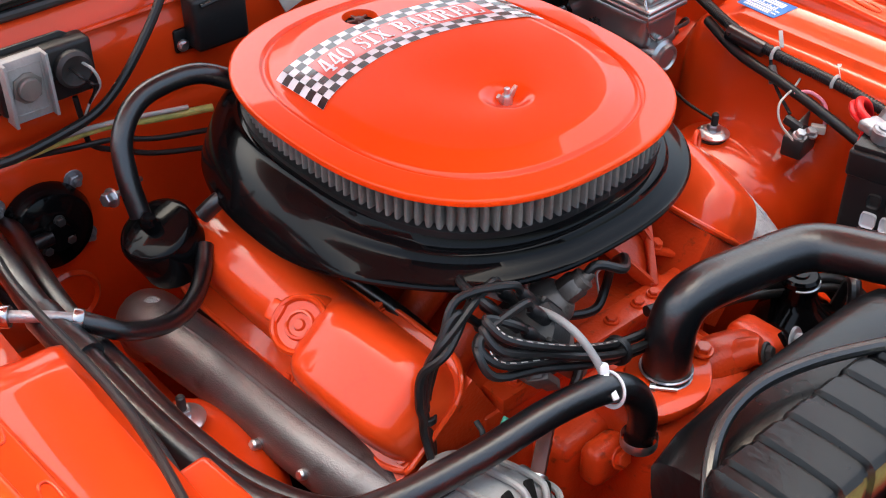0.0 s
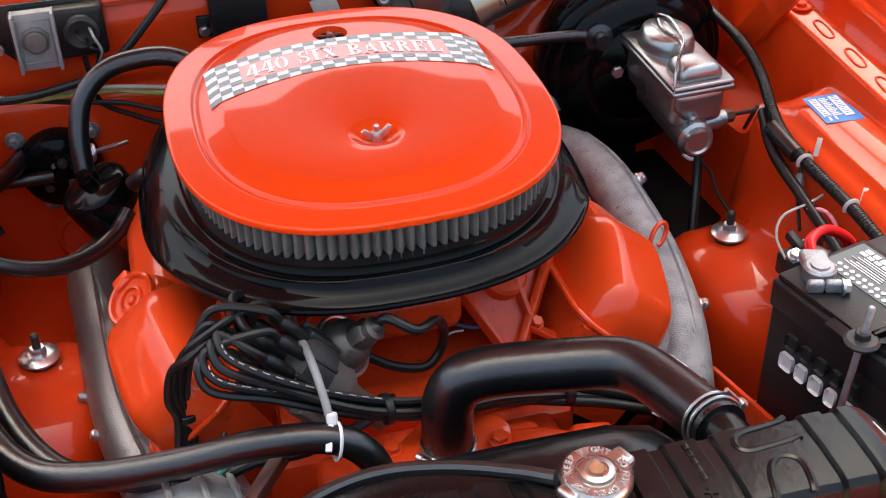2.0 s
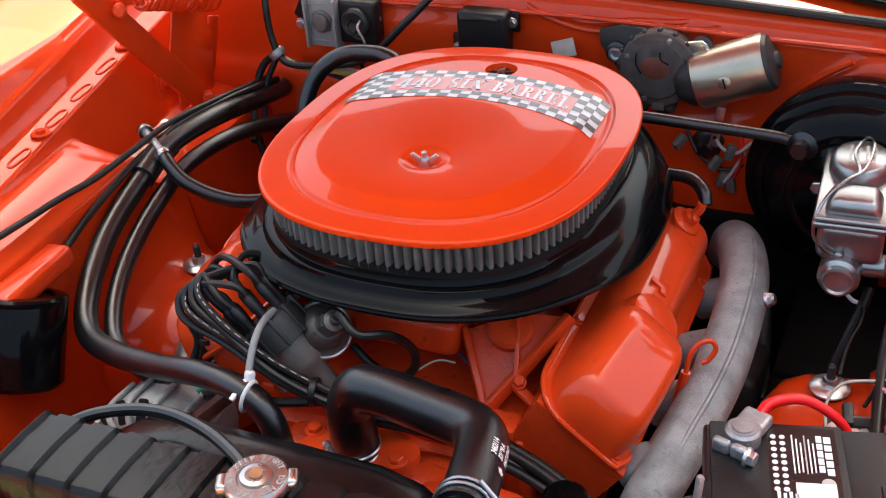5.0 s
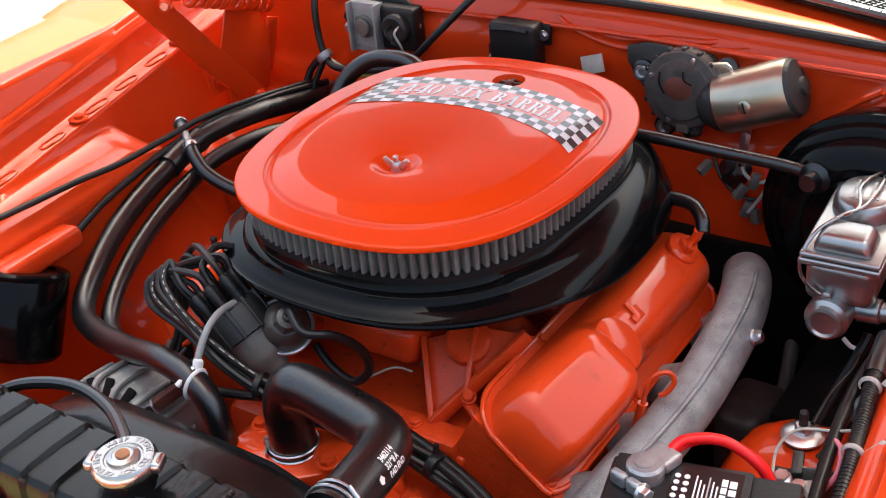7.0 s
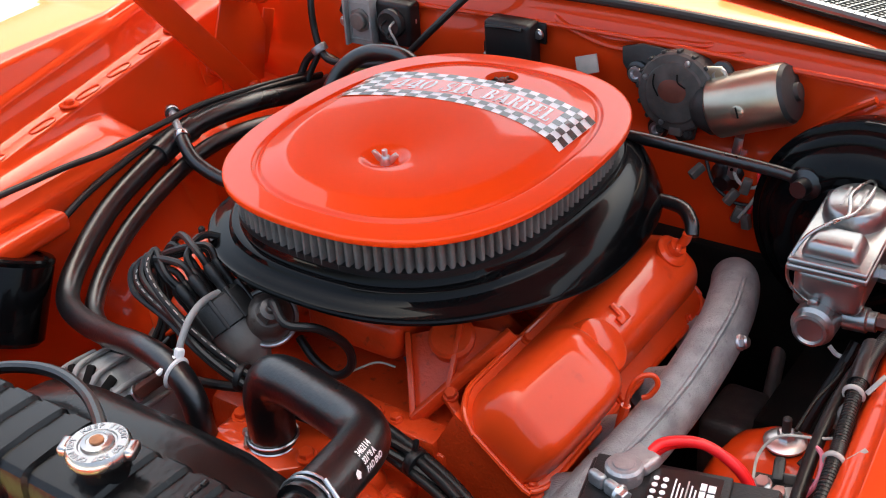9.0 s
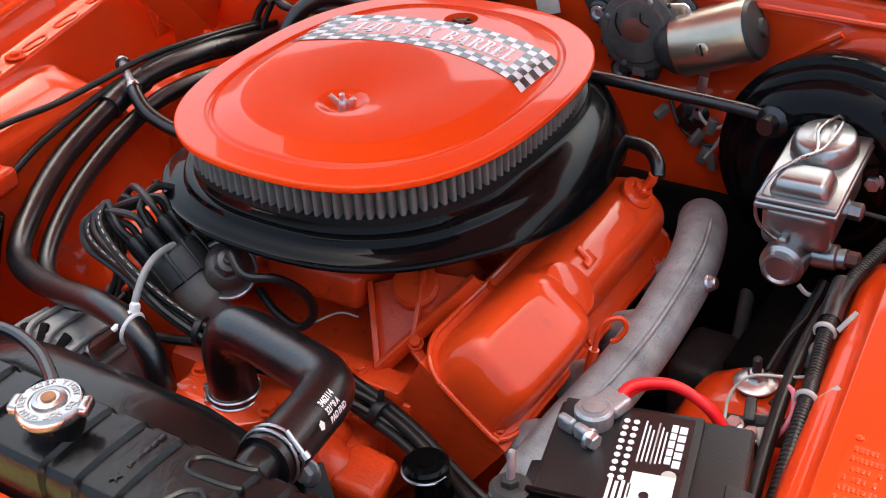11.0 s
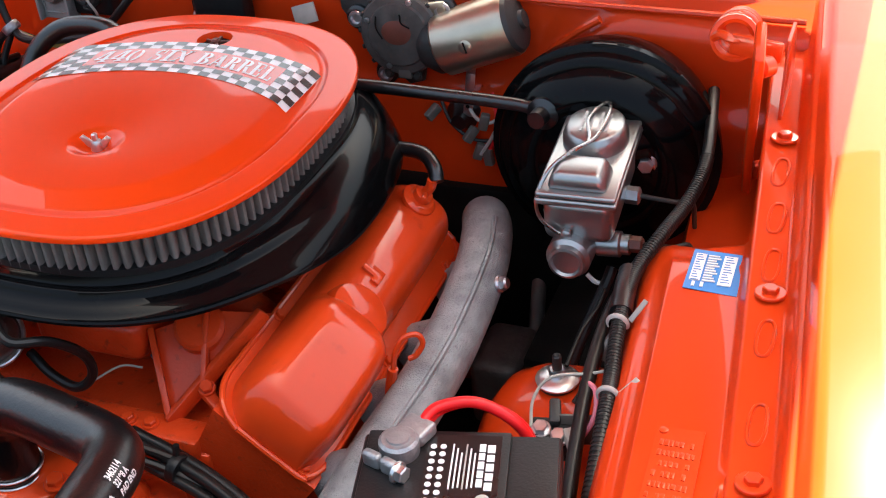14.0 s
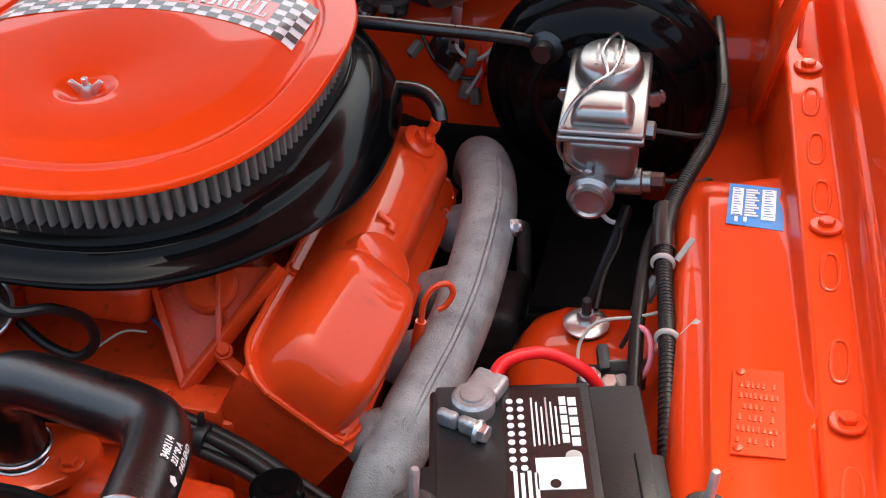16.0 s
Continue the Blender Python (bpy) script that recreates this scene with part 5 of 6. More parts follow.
# ---- battery ----
BM = pose(0.440, -0.352, 0.682, 0, 0, 14)
bat = thing("battery", (0.440, -0.352, 0.682), "black car battery with white-printed label", "battery", rz=14)
part("case", box(0.160, 0.250, 0.165, 0.006, BM, 3), PLASTIC, bat)
part("lid", join(box(0.164, 0.254, 0.034, 0.004, BM @ Matrix.Translation((0, 0, 0.160)), 3), box(0.118, 0.248, 0.008, 0.002, BM @ Matrix.Translation((-0.018, 0, 0.192)))), PLASTIC, bat)
part("handle_rib", box(0.040, 0.245, 0.004, 0.0015, BM @ Matrix.Translation((0.060, 0, 0.193))), PLASTIC, bat)
for y, sx in ((-0.04, 1), (0.025, 1), (-0.06, -1), (0.02, -1)):
    part("grip_recess", box(0.022, 0.052, 0.004, 0.0015, BM @ pose(sx * 0.077, y, 0.193, 0, sx * 14, 0)), PLASTIC, bat)
lab = part("label", box(0.060, 0.236, 0.0012, 0.0, BM @ Matrix.Translation((0.004, 0.0, 0.1995))), CHECKBLACK, bat, "black label with white print")


def print_bar(x, y, sx, sy, material=WHITE, name="print_bar"):
    part(name, box(sx, sy, 0.0007, 0.0, BM @ Matrix.Translation((x, y, 0.2008))), material, lab)


for k in range(9):
    for c in (0, 1):
        part("print_dot", lathe([(0.0026, 0.2007), (0.0026, 0.2014)], 12, BM @ Matrix.Translation((-0.021 + 0.008 * c, 0.104 - 0.0085 * k, 0))), WHITE, lab)
for k in range(6):
    print_bar(-0.0045 + 0.0036 * k, 0.082 - 0.002 * (k % 3), 0.0013, 0.050 - 0.006 * (k % 3), GREYWIRE if k == 3 else WHITE)
for k, w in enumerate((0.0085, 0.0072, 0.0080, 0.0076, 0.0082)):
    print_bar(0.0190, 0.103 - 0.0098 * k, 0.0050, w)
    print_bar(0.0262, 0.102 - 0.0104 * k, 0.0062, w)
part("print_badge", lathe([(0.006, 0.2007), (0.006, 0.2014)], 18, BM @ Matrix.Translation((0.023, 0.046, 0))), GREYWIRE, lab)
for k in range(4):
    print_bar(-0.020 + 0.005 * k, 0.018, 0.0028, 0.030 - 0.004 * (k % 2))
print_bar(0.012, 0.030, 0.034, 0.030)
print_bar(0.012, -0.030, 0.038, 0.068)
for k in range(3):
    print_bar(-0.022 + 0.005 * k, -0.030 - 0.004 * k, 0.0026, 0.060 - 0.012 * k)
print_bar(0.010, -0.084, 0.034, 0.022)
part("white_sticker", box(0.066, 0.034, 0.0012, 0.0, BM @ Matrix.Translation((-0.002, -0.107, 0.2006))), WHITE, bat, "white bar code sticker")
for k in range(7):
    part("code_bar", box(0.0012 + 0.0008 * (k % 3), 0.018, 0.0006, 0.0, BM @ Matrix.Translation((-0.012 + 0.0045 * k, -0.105, 0.2016))), CHECKBLACK, bat)
for k in range(3):
    part("seal_dot", lathe([(0.004, 0.2012), (0.004, 0.2022)], 14, BM @ Matrix.Translation((0.008 - 0.010 * (k % 2), 0.020 - 0.022 * k, 0))), CHECKBLACK, lab)
for r in range(3):
    for k in range(9):
        part("print_dash", box(0.0022, 0.0042, 0.0005, 0.0, BM @ Matrix.Translation((0.002 + 0.010 * r, -0.005 - 0.0062 * k, 0.2013))), GREYWIRE, lab)
# white and grey lettering blocks on the side that faces the radiator hose
for k, w in enumerate((0.020, 0.016, 0.018, 0.015, 0.017)):
    part("side_print", box(0.0012, w * 0.9, 0.020, 0.004, BM @ pose(-0.0812, 0.088 - 0.021 * k, 0.100, 0, 0, 0)), WHITE if k < 5 else LEAD, bat, "white lettering block")
    part("side_print", box(0.0012, w * 0.8, 0.018, 0.004, BM @ pose(-0.0811, 0.086 - 0.021 * k, 0.128, 0, 0, 0)), CHARCOAL, bat)

for x, y, name, spin in ((-0.048, 0.098, "positive", 60), (-0.050, -0.098, "negative", 250)):
    pm = BM @ Matrix.Translation((x, y, 0.196))
    term = part("terminal_clamp", join(lathe([(0.016, 0.003), (0.0165, 0.005), (0.0165, 0.017), (0.014, 0.0195), (0.010, 0.0195), (0.0095, 0.0215), (0.002, 0.0215)], 28, pm), box(0.024, 0.028, 0.013, 0.004, pm @ pose(0, 0, 0.004, 0, 0, spin) @ Matrix.Translation((0.022, 0, 0)), 3), box(0.009, 0.018, 0.015, 0.004, pm @ pose(0, 0, 0.003, 0, 0, spin) @ Matrix.Translation((-0.023, 0.009, 0)), 3), box(0.009, 0.018, 0.015, 0.004, pm @ pose(0, 0, 0.003, 0, 0, spin) @ Matrix.Translation((-0.023, -0.009, 0)), 3)), LEAD, bat, "pitted grey lead terminal clamp")
    part("clamp_bolt", hexbolt(pm @ pose(0, 0, 0.010, 0, 0, spin) @ Vector((-0.024, -0.017, 0)), (pm @ pose(0, 0, 0, 0, 0, spin)).to_3x3() @ Vector((0, -1, 0)), 0.0075, 0.008, 1.25), STEEL, bat)
    part("post_base", lathe([(0.021, -0.004), (0.021, 0.002), (0.018, 0.003)], 26, pm), PLASTIC if name == "positive" else RUST, bat)
single("positive_cable", tube([BM @ Vector((-0.035, 0.118, 0.206)), BM @ Vector((-0.022, 0.138, 0.212)), BM @ Vector((0.01, 0.150, 0.208)), BM @ Vector((0.040, 0.148, 0.190)), BM @ Vector((0.055, 0.145, 0.165)), BM @ Vector((0.06, 0.15, 0.12))], 0.0050, 12), REDWIRE, "red battery cable from the positive terminal", "cable")
single("positive_lead", tube([BM @ Vector((-0.035, 0.122, 0.201)), BM @ Vector((-0.018, 0.146, 0.204)), BM @ Vector((0.012, 0.158, 0.200)), BM @ Vector((0.044, 0.156, 0.182)), BM @ Vector((0.06, 0.152, 0.15))], 0.0042, 12), REDWIRE, "thin red lead beside the battery cable", "cable")
single("negative_cable", tube([BM @ Vector((-0.055, -0.118, 0.206)), BM @ Vector((-0.062, -0.140, 0.206)), BM @ Vector((-0.072, -0.165, 0.18)), BM @ Vector((-0.08, -0.17, 0.10))], 0.007, 12), WIRE, "black battery cable from the negative terminal", "cable")
hd = thing("battery_hold_down", (0.45, -0.365, 0.89), "black steel battery hold-down bar with two long studs", "clamp")
ha, hb = Vector((0.352, -0.378, 0.892)), Vector((0.547, -0.336, 0.888))
part("strap", join(bar(ha + Vector((0.012, 0.002, 0.0)), hb - Vector((0.012, 0.002, 0.0)), 0.006, 0.007, 0.001), bar(ha + Vector((0.01, 0.0, -0.002)), ha + Vector((0.035, -0.008, -0.003)), 0.014, 0.003, 0.001)), BLACK, hd)
for p in (ha, hb):
    part("washer", lathe([(0.016, -0.004), (0.017, -0.001), (0.014, 0.002), (0.006, 0.003)], 24, Matrix.Translation(p)), CHARCOAL, hd, "weathered washer")
    part("nut", lathe([(0.0075, 0.002), (0.008, 0.003), (0.008, 0.009), (0.007, 0.010)], 6, Matrix.Translation(p)), CHARCOAL, hd)
    part("stud", lathe([(0.0036, -0.19), (0.0036, 0.036), (0.0025, 0.038)], 10, toward(p, (0.08, 0.0, 1))), LEAD, hd)
single("battery_tray", join(box(0.20, 0.29, 0.012, 0.004, pose(0.434, -0.35, 0.668, 0, 0, 14)), box(0.006, 0.28, 0.05, 0.002, pose(0.342, -0.330, 0.668, 0, 0, 14))), BODY, "orange painted battery tray under the battery", "tray")

# ---- brakes, driver side of the firewall ----
BC = (0.396, 0.292, 0.852)
boo = thing("brake_booster", (0.398, 0.30, 0.73), "large black brake booster on the firewall", "brake booster")
bm_ = toward(BC, (0.02, -1, 0.03))
part("rear_shell", lathe([(0.09, -0.075), (0.120, -0.06), (0.130, -0.03), (0.131, -0.004)], 56, bm_), BLACK, boo)
part("crimp_ring", lathe([(0.130, -0.008), (0.135, -0.005), (0.135, 0.004), (0.129, 0.008)], 56, bm_), BLACK, boo)
part("front_shell", lathe([(0.129, 0.004), (0.125, 0.012), (0.118, 0.018), (0.112, 0.019), (0.104, 0.030), (0.084, 0.042), (0.080, 0.0425), (0.070, 0.040), (0.064, 0.044), (0.035, 0.052), (0.03, 0.06)], 56, bm_), BLACK, boo, "black stepped front shell")
for a in (0, 40, 85, 130, 180, 225, 270, 315):
    part("tab", box(0.030, 0.008, 0.010, 0.003, bm_ @ pose(0, 0, 0, 0, 0, a) @ Matrix.Translation((0, 0.131, -0.004))), BLACK, boo)
part("check_valve", lathe([(0.019, 0), (0.019, 0.010), (0.011, 0.014), (0.010, 0.03)], 20, toward((0.335, 0.262, 0.912), (-0.1, -1, 0.1))), RUBBER, boo, "black rubber grommet and valve")
single("vacuum_pipe", tube([(0.332, 0.258, 0.914), (0.300, 0.262, 0.917), (0.22, 0.250, 0.926), (0.10, 0.235, 0.935), (0.03, 0.22, 0.925), (-0.01, 0.18, 0.88)], 0.0078, 12), RUBBER, "black vacuum hose to the brake booster", "hose")

mc = thing("master_cylinder", (0.41, 0.16, 0.80), "bare metal brake master cylinder with wire bail", "master cylinder")
MM = pose(0.410, 0.176, 0.889, 3, 0, 3)


def mbox(sx, sy, sz, x, y, z, bev=0.006, taper=1.0):
    bm = box(sx, sy, sz, bev, None, 4)
    for v in bm.verts:
        k = 1 - (1 - taper) * (v.co.z / sz)
        v.co.x *= k
        v.co.y *= 1 - (1 - taper) * 0.5 * (v.co.z / sz)
    return moved(bm, MM @ Matrix.Translation((x, y, z)))


part("reservoir", mbox(0.074, 0.145, 0.052, 0, 0, -0.040, 0.012), MASTER, mc, "bare cast reservoir")
part("flange", mbox(0.086, 0.158, 0.008, 0, 0, 0.010, 0.003), MASTER, mc)
part("lid_plate", mbox(0.084, 0.156, 0.006, 0, 0, 0.019, 0.003), MASTER, mc)
part("front_bulge", mbox(0.068, 0.048, 0.022, 0, -0.047, 0.022, 0.009, 0.72), MASTER, mc)
part("rear_bulge", lathe([(0.038, 0.022), (0.037, 0.034), (0.033, 0.044), (0.030, 0.046), (0.002, 0.0465)], 36, MM @ Matrix.Translation((0, 0.032, 0)) @ Matrix.Diagonal((0.95, 1.12, 1, 1))), MASTER, mc, "oval lid dome with small print")
for k in range(4):
    part("stamped_line", box(0.003, 0.040 - 0.006 * (k % 2), 0.0006, 0.0, MM @ Matrix.Translation((-0.013 + 0.009 * k, 0.032, 0.0462))), LEAD, mc)
part("bore", lathe([(0.022, -0.12), (0.024, -0.10), (0.024, 0.060), (0.020, 0.064), (0.019, 0.070), (0.016, 0.071), (0.014, 0.068), (0.002, 0.068)], 28, toward(MM @ Vector((-0.004, -0.025, -0.052)), (0.0, -1, -0.02))), MASTER, mc, "cylinder bore with end plug")
part("mount", prism([(-0.060, -0.018), (0.060, -0.018), (0.052, 0.028), (-0.052, 0.028)], 0.010, 0.003, toward(MM @ Vector((0, 0.085, -0.035)), (0, -1, 0))), MASTER, mc)
for x in (-0.048, 0.048):
    part("nut", hexbolt(MM @ Vector((x, 0.073, -0.028)), (0, -1, 0), 0.009, 0.010, 1.3), STEEL, mc)
part("outlet", lathe([(0.014, 0), (0.014, 0.024), (0.011, 0.026), (0.011, 0.034)], 20, toward(MM @ Vector((0.018, -0.050, -0.052)), (1, 0, 0.08))), MASTER, mc)
part("line_nut", lathe([(0.009, 0), (0.009, 0.012), (0.006, 0.014)], 6, toward(MM @ Vector((0.052, -0.050, -0.049)), (1, 0, 0.05))), BROWN, mc, "copper-coloured line nut")
part("line_nut", lathe([(0.010, 0), (0.010, 0.014), (0.007, 0.016)], 6, toward(MM @ Vector((0.036, 0.012, -0.030)), (1, 0, 0))), STEEL, mc)
part("brake_line", tube([MM @ Vector((0.05, 0.012, -0.030)), MM @ Vector((0.09, 0.012, -0.034)), MM @ Vector((0.105, 0.03, -0.045)), MM @ Vector((0.105, 0.06, -0.10))], 0.0028, 8), CHARCOAL, mc)
part("brake_line", tube([MM @ Vector((0.06, -0.050, -0.048)), MM @ Vector((0.095, -0.050, -0.048)), MM @ Vector((0.112, -0.03, -0.06)), MM @ Vector((0.112, 0.0, -0.13))], 0.0028, 8), CHARCOAL, mc)
part("bail_wire", tube([MM @ Vector(p) for p in ((-0.004, 0.052, 0.050), (0.004, 0.074, 0.046), (0.012, 0.05, 0.050), (0.006, 0.0, 0.047), (-0.012, -0.028, 0.047), (-0.030, -0.055, 0.040), (-0.040, -0.074, 0.018), (-0.038, -0.077, -0.005), (-0.022, -0.077, -0.022), (-0.010, -0.076, -0.026))], 0.0020, 8), CHROME, mc, "spring wire bail")
part("bail_wire", tube([MM @ Vector(p) for p in ((-0.004, 0.052, 0.050), (-0.008, 0.03, 0.0485), (0.0, -0.005, 0.047), (-0.010, -0.028, 0.047))], 0.0020, 8), CHROME, mc)
part("bail_eye", lathe([(0.006, 0), (0.006, 0.006), (0.003, 0.008)], 12, toward(MM @ Vector((-0.010, -0.073, -0.026)), (0, -1, 0))), MASTER, mc)

# wiper motor
wm = thing("wiper_motor", (0.16, 0.36, 0.90), "wiper motor with zinc cylinder and black gearbox", "motor")
gm = toward((0.126, 0.358, 0.951), (0.0, -1, 0.10)) @ Matrix.Diagonal((1.02, 1.02, 1, 1))
part("gear_plate", lathe([(0.050, -0.018), (0.052, 0.0), (0.052, 0.012), (0.049, 0.016), (0.040, 0.017), (0.038, 0.020), (0.026, 0.0205), (0.002, 0.0205)], 40, gm), GEAR, wm, "dusty dark gear housing")
for k in range(16):
    part("crimp", box(0.005, 0.006, 0.012, 0.0015, gm @ pose(0, 0, 0, 0, 0, 22.5 * k) @ Matrix.Translation((0.0525, 0, 0.002))), CHARCOAL, wm)
for a in (70, 160, 250, 340):
    part("cover_screw", hexbolt(gm @ Vector((0.043 * math.cos(radians(a)), 0.043 * math.sin(radians(a)), 0.0165)), (0, -1, 0.1), 0.003, 0.003, 1.3), STEEL, wm)
part("contact_wire", tube([gm @ Vector(p) for p in ((-0.020, -0.006, 0.021), (-0.027, 0.008, 0.0225), (-0.027, 0.022, 0.0215))], 0.001, 6), DARK, wm)
part("contact_wire", tube([gm @ Vector(p) for p in ((0.016, 0.010, 0.021), (0.006, 0.016, 0.0225), (0.004, 0.026, 0.0215))], 0.001, 6), DARK, wm)
part("worn_patch", lathe([(0.016, 0.0206), (0.015, 0.0210), (0.002, 0.0211)], 24, gm @ Matrix.Translation((-0.002, 0.003, 0)) @ Matrix.Diagonal((1.2, 0.95, 1, 1))), BROWN, wm, "worn rusty patch")
part("mount_plate", prism([(-0.064, 0.012), (-0.058, 0.030), (0.0, 0.054), (0.050, 0.056), (0.078, 0.048), (0.076, 0.026), (0.04, -0.02), (-0.012, -0.066), (-0.032, -0.060), (-0.036, -0.04)], 0.006, 0.002, toward((0.117, 0.366, 0.945), (0, -1, 0.1)) @ pose(0, 0, 0, 0, 0, 180) @ Matrix.Diagonal((1, -1, 1, 1))), CHARCOAL, wm)
for x, z in ((0.066, 0.964), (0.182, 0.984), (0.098, 0.892)):
    part("bushing", lathe([(0.0150, 0), (0.0150, 0.006), (0.011, 0.008), (0.009, 0.008)], 20, toward((x, 0.362, z), (0, -1, 0.1))), RUBBER, wm)
    part("mount_bolt", lathe([(0.0095, 0.002), (0.0105, 0.004), (0.0100, 0.006), (0.0065, 0.0065), (0.0050, 0.002), (0.002, 0.001)], 20, toward((x, 0.355, z), (0, -1, 0.1))), STEEL, wm)
cyl0, cyl1 = Vector((0.160, 0.352, 0.932)), Vector((0.275, 0.358, 0.976))
wmm = toward(cyl0, cyl1 - cyl0)
L = (cyl1 - cyl0).length
part("motor_can", lathe([(0.037, 0.020), (0.0395, 0.023), (0.0395, L - 0.010), (0.038, L - 0.006)], 40, wmm), GOLDZINC, wm, "brushed zinc motor can")
part("end_cap", lathe([(0.038, L - 0.007), (0.034, L - 0.001), (0.022, L + 0.002), (0.012, L + 0.004), (0.011, L + 0.009), (0.002, L + 0.009)], 32, wmm), CHARCOAL, wm)
part("joint", lathe([(0.022, -0.006), (0.034, 0.010), (0.035, 0.022)], 32, wmm), CHARCOAL, wm)
sp = (cyl0 + cyl1) / 2 + Vector((0.004, -0.0388, 0.002))
part("slot_screw", join(lathe([(0.0085, -0.002), (0.0085, 0.001), (0.007, 0.002), (0.001, 0.002)], 20, toward(sp, (0, -1, 0.1)))), GOLDZINC, wm)
part("screw_slot", box(0.0022, 0.014, 0.0006, 0.0, toward(sp + Vector((0, -0.0022, 0)), (0, -1, 0.1), 20)), DARK, wm)
part("mount_tab", box(0.034, 0.006, 0.022, 0.003, pose(0.172, 0.352, 0.972, 0, -10, 0)), GOLDZINC, wm)
part("plug", box(0.018, 0.012, 0.014, 0.002, pose(0.130, 0.343, 0.895, 0, 0, 0)), GREYPAINT, wm)
for x in (0.108, 0.146):
    part("plug_screw", hexbolt((x, 0.343, 0.899), (0, -1, 0.3), 0.005, 0.004, 1.3), CHARCOAL, wm)

# loose wiring and plugs under the wiper motor
for pts, mtl, lab_ in (
        ([(0.165, 0.362, 0.86), (0.185, 0.345, 0.835), (0.215, 0.345, 0.815), (0.245, 0.350, 0.82), (0.262, 0.355, 0.85)], WIRE, "black wire below the wiper motor"),
        ([(0.235, 0.362, 0.875), (0.245, 0.345, 0.84), (0.235, 0.340, 0.805), (0.210, 0.345, 0.79)], REDWIRE, "thin red wire below the wiper motor"),
        ([(0.255, 0.362, 0.86), (0.240, 0.340, 0.825), (0.225, 0.335, 0.80)], GREYWIRE, "pale wire below the wiper motor"),
        ([(0.20, 0.365, 0.87), (0.215, 0.345, 0.85), (0.24, 0.340, 0.845), (0.265, 0.36, 0.865)], GREYWIRE, "grey wire below the wiper motor")):
    single("loose_wire", tube(pts, 0.0024, 8), mtl, lab_, "wire", group="wires on the firewall")
for x, z, r in ((0.218, 0.792, 20), (0.236, 0.785, -10), (0.205, 0.815, 40), (0.265, 0.783, 70), (0.228, 0.835, 15), (0.155, 0.842, 60)):
    single("wire_connector", box(0.012, 0.010, 0.022, 0.002, pose(x, 0.338, z, 0, r, r)), GREYPAINT, "small grey plastic wire connector", "connector", group="connectors")
single("firewall_grommet", lathe([(0.024, 0), (0.024, 0.006), (0.016, 0.012), (0.010, 0.03)], 24, toward((0.195, 0.372, 0.838), (0, -1, 0))), RUBBER, "black rubber grommet in the firewall", "grommet")
single("perforated_strap", join(*[box(0.012, 0.0018, 0.030, 0.0006, pose(0.205 + 0.004 * k, 0.350, 0.845 + 0.03 * k, 0, 8, 0)) for k in range(3)]), STEEL, "zinc perforated strap hanging on the firewall", "strap")
part("hole", lathe([(0.0025, 0), (0.0025, 0.0008)], 8, toward((0.207, 0.3475, 0.86), (0, -1, 0))), DARK, bpy.data.objects["perforated_strap"])

# tag and boxes on the firewall
single("paper_tag", box(0.034, 0.003, 0.025, 0.0008, pose(-0.008, 0.360, 0.948, -15, -18, 0)), TAG, "worn pale tag stuck to the firewall", "tag")
relay = thing("black_module", (-0.128, 0.36, 0.94), "black rectangular electrical module on the firewall", "module")
part("body", box(0.074, 0.034, 0.070, 0.007, pose(-0.126, 0.358, 0.938, 0, 0, 0), 3), PLASTIC, relay)
part("ear", box(0.030, 0.004, 0.030, 0.003, pose(-0.092, 0.369, 0.975, 0, 0, 0)), PLASTIC, relay)
part("ear", box(0.030, 0.004, 0.030, 0.003, pose(-0.165, 0.369, 0.935, 0, 0, 0)), PLASTIC, relay)
part("lip", tube([(-0.155, 0.338, 1.000), (-0.126, 0.337, 1.003), (-0.098, 0.338, 1.002)], 0.003, 8), PLASTIC, relay)
for p in ((-0.087, 0.364, 0.990), (-0.171, 0.364, 0.945)):
    part("screw", hexbolt(p, (0, -1, 0), 0.006, 0.005, 1.3), STEEL, relay)

ecu = thing("ignition_control_unit", (-0.355, 0.36, 0.93), "black ignition box with grey finned heat sink", "control unit")
part("body", box(0.115, 0.030, 0.066, 0.006, pose(-0.350, 0.360, 0.940, 0, 0, 0), 3), PLASTIC, ecu)
part("ear", prism([(-0.084, 0.0), (-0.05, -0.034), (0.05, -0.034), (0.058, -0.018), (0.058, 0.030), (0.04, 0.042), (-0.06, 0.042)], 0.004, 0.001, toward((-0.358, 0.371, 0.970), (0, -1, 0)) @ Matrix.Diagonal((-1, -1, 1, 1)) @ pose(0, 0, 0, 0, 0, 180)), PLASTIC, ecu)
sink = part("heat_sink", join(box(0.050, 0.014, 0.076, 0.002, pose(-0.377, 0.346, 0.934, 0, 0, 0)), box(0.004, 0.024, 0.076, 0.001, pose(-0.4010, 0.341, 0.934, 0, 0, 0)), box(0.004, 0.024, 0.076, 0.001, pose(-0.3530, 0.341, 0.934, 0, 0, 0)), *[tube([(-0.377 + 0.019 * a, 0.3385, 0.972 + 0.028 * b) for a, b in ((-1, -1), (1, -1), (1, 1), (-1, 1), (-1, -1))], 0.0010, 6, 1)]), ALLOY, ecu, "grey alloy heat sink")
part("transistor", join(lathe([(0.0135, 0), (0.0135, 0.008), (0.012, 0.010), (0.002, 0.0105)], 26, toward((-0.378, 0.339, 0.974), (0, -1, 0))), prism([(-0.018, -0.004), (-0.010, -0.016), (0.010, -0.016), (0.018, -0.004), (0.018, 0.004), (0.010, 0.016), (-0.010, 0.016), (-0.018, 0.004)], 0.003, 0.0008, toward((-0.378, 0.3395, 0.974), (0, -1, 0), 80))), GREYPAINT, ecu)
